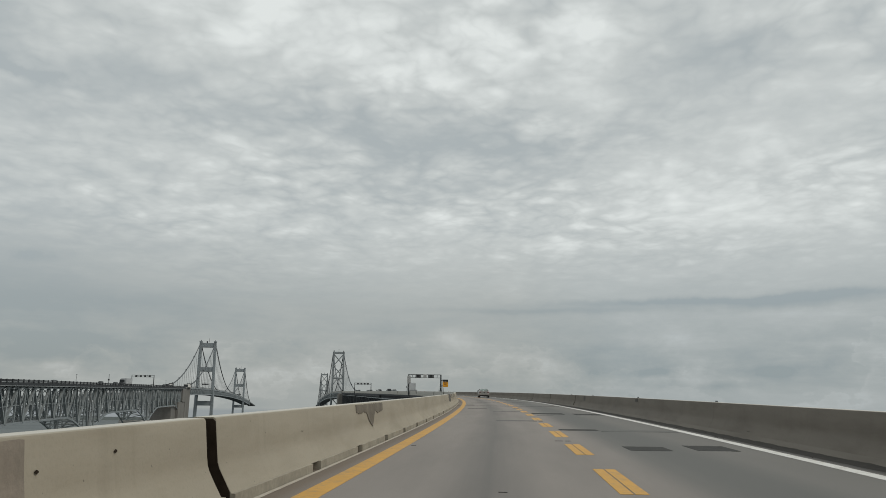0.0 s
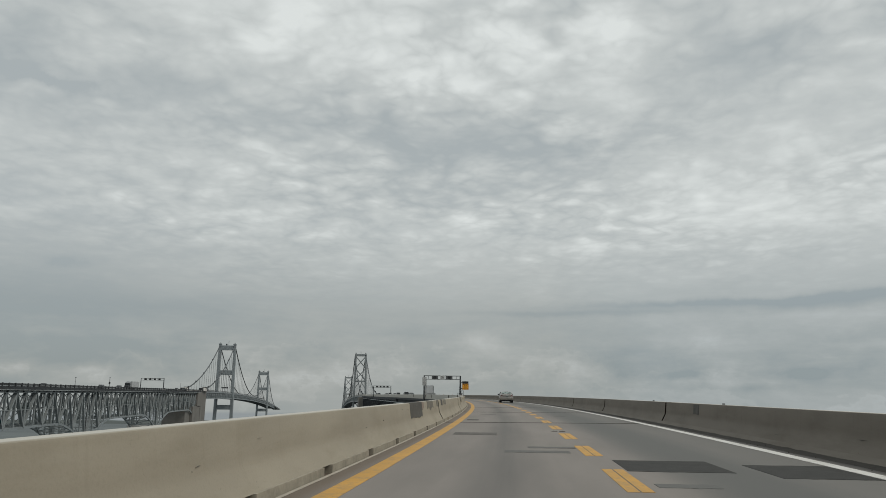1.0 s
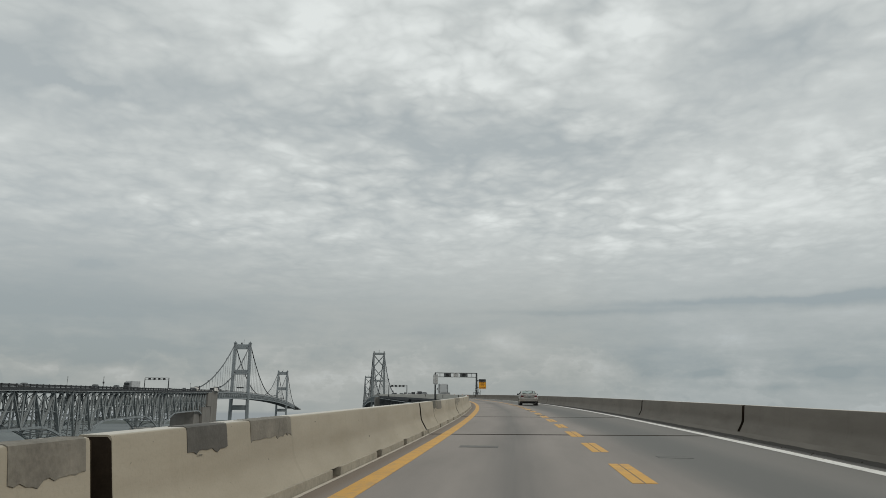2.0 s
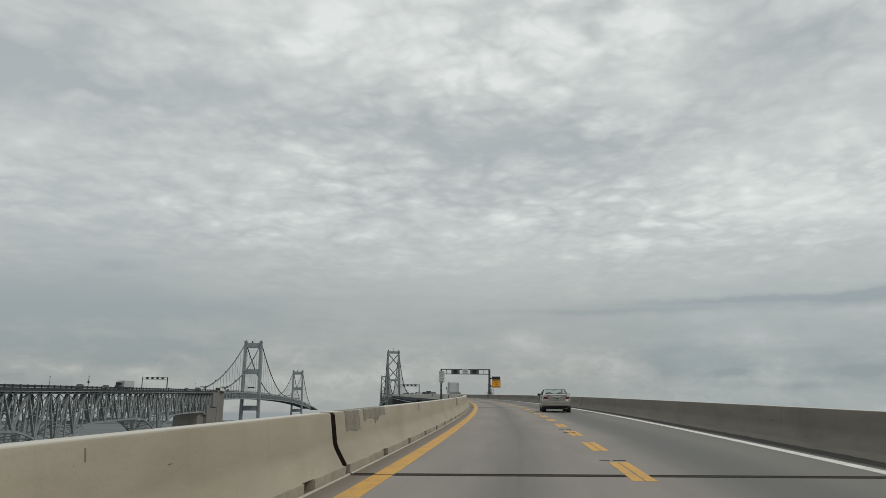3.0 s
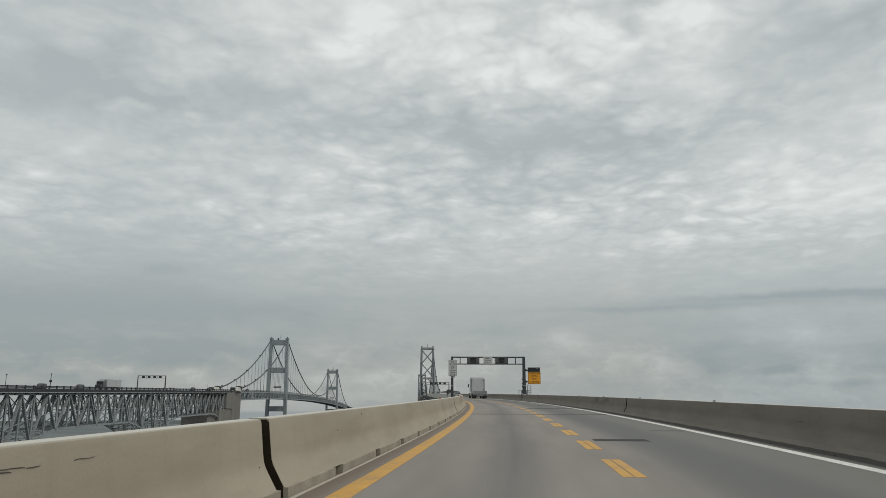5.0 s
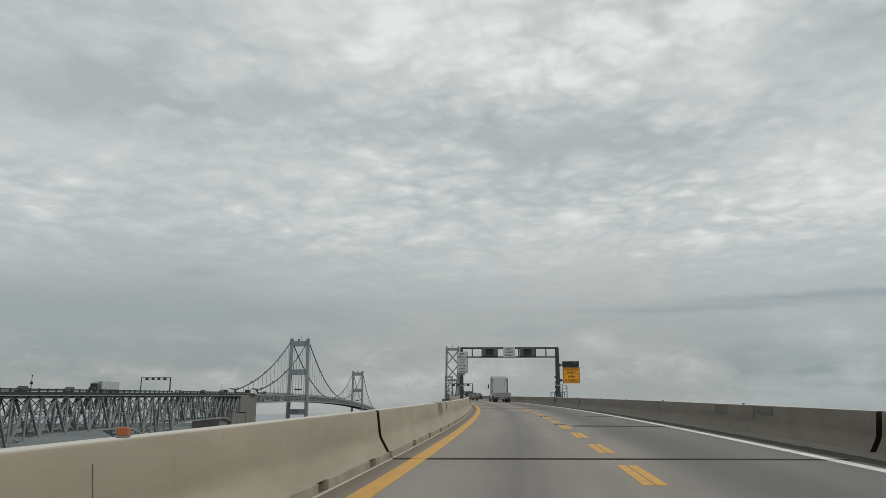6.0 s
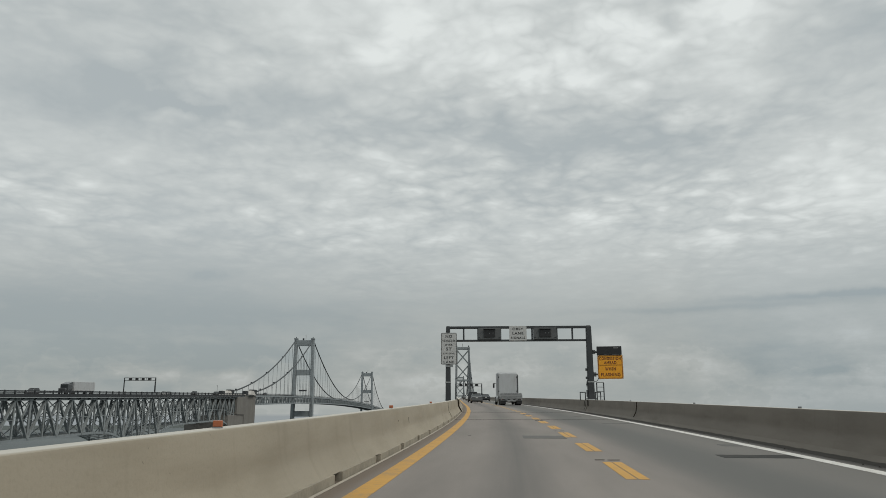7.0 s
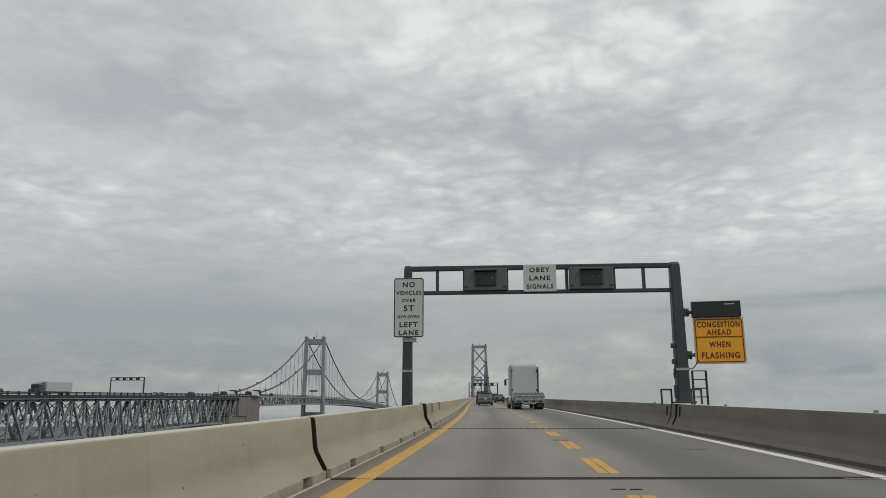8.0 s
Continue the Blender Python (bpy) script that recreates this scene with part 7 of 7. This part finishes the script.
def road_tractor(m, label):
    """A tractor unit without its trailer, seen from behind: sleeper cab, frame, tandem axle, fenders."""
    tr = thing("road_tractor", label, "truck", m)
    cab = part("sleeper_cab", boxed((-0.02, 4.3, 2.42), (2.36, 2.3, 2.66), 0.09), M_TRUCKW, tr, "tall dull white sleeper cab with a flat back")
    part("back_panel", plate(2.16, 2.40, 0.03, 0.05), M_TRUCKW, cab).location = (-0.02, 3.135, 2.46)
    for x in (-1.10, 1.06):
        for z in (1.62, 3.28):
            part("latch", boxed((x, 3.115, z), (0.10, 0.05, 0.16), 0.015), M_TRIM, cab)
    part("roof_cap", boxed((-0.02, 4.35, 3.79), (2.20, 2.0, 0.12), 0.05), M_TRUCKW, cab)
    for sg in (-1, 1):
        part("side_fairing", boxed((sg * 1.22, 3.35, 2.35), (0.06, 0.62, 2.5), 0.02), M_TRUCKG, cab, "grey side extender behind the cab")
        mir = part("mirror", boxed((sg * 1.46, 5.6, 2.30), (0.20, 0.16, 0.52), 0.04), M_TRIM, tr, "black door mirror")
        part("mirror_arm", tubed((sg * 1.2, 5.5, 2.6), (sg * 1.5, 5.6, 2.6), 0.03), M_TRIM, mir)
        part("fuel_tank", tubed((sg * 1.02, 2.9, 0.72), (sg * 1.02, 4.6, 0.72), 0.32, seg=18), M_GALV, tr)
        part("step", boxed((sg * 1.15, 5.0, 0.6), (0.25, 0.7, 0.5), 0.03), M_TRUCKG, tr)
        for y in (0.85, 2.15):
            for x in (0.78, 1.10):
                w = part("wheel", lathe([(-0.13, 0.30), (-0.13, 0.46), (-0.09, 0.505), (0.09, 0.505), (0.13, 0.46), (0.13, 0.30)], 24), M_TYRE, tr, smooth=True)
                w.location = (sg * x, y, 0.505)
                part("rim", lathe([(sg * 0.02, 0.05), (sg * 0.06, 0.29), (sg * 0.11, 0.30)], 18), M_GALV, w)
            fen = bmesh.new()
            pts = [(math.cos(radians(a)) * 0.60, math.sin(radians(a)) * 0.60) for a in range(20, 161, 14)]
            secs = [[(sg * 0.62, y + a, 0.52 + b), (sg * 1.26, y + a, 0.52 + b), (sg * 1.26, y + a * 0.96, 0.52 + b * 0.96), (sg * 0.62, y + a * 0.96, 0.52 + b * 0.96)] for a, b in pts]
            fen.free()
            part("fender", loft(secs), M_TRUCKG, tr, "grey curved fender over the rear wheels", smooth=False)
        w = part("front_wheel", lathe([(-0.14, 0.30), (-0.14, 0.46), (0, 0.51), (0.14, 0.46), (0.14, 0.30)], 22), M_TYRE, tr, smooth=True)
        w.location = (sg * 1.03, 6.9, 0.505)
        part("frame_rail", boxed((sg * 0.42, 3.2, 0.92), (0.10, 6.6, 0.28), 0.01), M_TRUCKG, tr)
        part("mud_flap", boxed((sg * 0.93, 0.14, 0.42), (0.60, 0.03, 0.46), 0.01), M_TRIM, tr, "black mud flap")
        part("tail_lamp", boxed((sg * 0.98, 0.01, 0.66), (0.26, 0.06, 0.08), 0.02), M_RED, tr)
        part("white_lamp", boxed((sg * 0.30, 0.02, 0.45), (0.14, 0.05, 0.12), 0.02), M_CLEAR, tr)
    part("rear_panel", boxed((0.02, 0.06, 0.88), (2.52, 0.12, 0.66), 0.03), M_TRUCKG, tr, "dirty grey rear cross panel")
    for z, h in ((0.80, 0.05), (1.12, 0.06)):
        part("panel_rail", boxed((0.02, -0.014, z), (2.46, 0.05, h), 0.012), M_GALV, tr)
    for x in (-1.05, -0.52, 0.05, 0.60, 1.08):
        part("panel_bracket", boxed((x, -0.012, 0.96), (0.12, 0.05, 0.26), 0.012), M_TRUCKG, tr)
    for x in (-0.85, -0.28, 0.32, 0.88):
        part("panel_slot", boxed((x, -0.006, 0.66), (0.30, 0.03, 0.10), 0.006), M_TRIM, tr)
    part("upper_panel", boxed((0.02, 0.40, 1.28), (2.46, 0.50, 0.16), 0.03), M_TRUCKG, tr)
    for i in range(9):
        part("deck_bolt", boxed((-1.05 + i * 0.262, 0.20, 1.385), (0.10, 0.30, 0.06), 0.01), M_GALV, tr)
    part("deck_plate", boxed((0.0, 2.3, 1.16), (1.1, 1.9, 0.06), 0.01), M_TRUCKG, tr)
    part("fifth_wheel", lathe([(-0.06, 0.2), (-0.06, 0.46), (0.06, 0.46), (0.06, 0.2)], 20), M_TRIM, tr).matrix_basis = Matrix.Translation((0, 1.5, 1.26)) @ Matrix.Rotation(radians(90), 4, "Y")
    part("bonnet", boxed((0, 6.5, 1.60), (2.05, 2.1, 1.0), 0.2), M_TRUCKW, tr)
    part("axle", tubed((-0.9, 0.85, 0.5), (0.9, 0.85, 0.5), 0.09), M_TRIM, tr)
    part("bumper_bar", boxed((0, 0.0, 0.50), (1.1, 0.08, 0.12), 0.02), M_TRUCKG, tr)
    return tr


road_tractor(on_road(258.5, 3.3, turn=radians(3.0)), "dull white tractor unit with a tall sleeper cab, no trailer")


def lorry(m, label):
    """An articulated lorry far off on the other bridge."""
    lo = thing("lorry", label, "truck", m, group="lorries on the far deck")
    part("trailer", boxed((0, -5.6, 2.55), (2.5, 13.2, 2.75), 0.06), M_TRUCKW, lo, "pale box trailer")
    part("chassis", boxed((0, -5.6, 1.05), (1.2, 13.0, 0.3), 0.03), M_TRIM, lo)
    cab = part("cab", boxed((0, 3.2, 2.0), (2.35, 3.0, 2.4), 0.2), M_DARKCAR, lo, "dark tractor cab")
    part("fairing", loft([[(-1.1, 1.8, 3.2), (1.1, 1.8, 3.2), (1.1, 1.8, 3.85), (-1.1, 1.8, 3.85)], [(-1.1, 4.2, 3.15), (1.1, 4.2, 3.15), (1.0, 4.2, 3.25), (-1.0, 4.2, 3.25)]]), M_DARKCAR, cab)
    part("windscreen", boxed((0, 4.66, 2.5), (2.0, 0.12, 0.8), 0.04), M_DGLASS, cab)
    part("bonnet", boxed((0, 5.3, 1.45), (2.0, 1.6, 1.0), 0.2), M_DARKCAR, cab)
    for sg in (-1, 1):
        for y in (-11.0, -9.8, 0.6, 1.9, 5.2):
            w = part("wheel", lathe([(-0.15, 0.3), (-0.15, 0.46), (0, 0.5), (0.15, 0.46), (0.15, 0.3)], 16), M_TYRE, lo)
            w.location = (sg * 1.05, y, 0.5)
    return lo


# own bridge, further ahead
simple_car("sedan", on_road(286.5, 0.05), "charcoal sedan driving further along the bridge", M_GREYCAR)
simple_car("suv", on_road(302.0, -0.15), "dark sport utility vehicle in front of the charcoal sedan", M_DARKCAR, "suv")
simple_car("sedan", on_road(331.0, 3.2), "dark grey sedan well beyond the tractor unit", M_DARKCAR)
for s, la, paint, kind, lab in ((352, 0.1, M_WHITECAR, "sedan", "white sedan on the roadway far ahead"), (372, 3.3, M_DARKCAR, "suv", "black sport utility vehicle on the roadway far ahead"),
                                (398, 0.0, M_GREYCAR, "sedan", "grey sedan on the roadway far ahead"), (420, 3.3, M_WHITECAR, "suv", "white sport utility vehicle on the roadway far ahead"),
                                (470, 0.0, M_DARKCAR, "sedan", "black sedan on the roadway far ahead"), (505, 3.2, M_GREYCAR, "suv", "grey sport utility vehicle on the roadway far ahead")):
    simple_car("suv" if kind == "suv" else "sedan", on_road(s, la), lab, paint, kind)
# the other bridge, traffic coming the other way
PI = math.pi


def on_west(s, dl, turn=PI):
    return on_road(s, west_lat(s) + dl, 1.26, turn)


lorry(on_west(401.0, 2.2), "articulated lorry with a dark cab and pale trailer")
for s, dl, paint, kind, lab in ((377.5, 3.4, M_GREYCAR, "suv", "grey sport utility vehicle on the far deck"), (472, 3.0, M_WHITECAR, "sedan", "pale sedan on the far deck"),
                                (486, -0.5, M_GREYCAR, "sedan", "grey sedan on the far deck"), (507, 3.0, M_DARKCAR, "suv", "black sport utility vehicle on the far deck"),
                                (538, 2.8, M_DARKCAR, "suv", "dark sport utility vehicle beside the anchorage"), (549, -0.6, M_GREYCAR, "suv", "grey sport utility vehicle beside the anchorage"),
                                (352, 3.2, M_DARKCAR, "suv", "dark pickup-sized vehicle on the far deck"), (290, 3.0, M_GREYCAR, "sedan", "grey sedan crossing the far deck"), (246, 0.0, M_DARKCAR, "sedan", "dark sedan crossing the far deck"),
                                (640, 3.0, M_DARKCAR, "suv", "dark vehicle on the suspended span"), (700, 0.0, M_WHITECAR, "sedan", "pale car on the suspended span")):
    simple_car("suv" if kind == "suv" else "sedan", on_west(s, dl), lab, paint, kind)
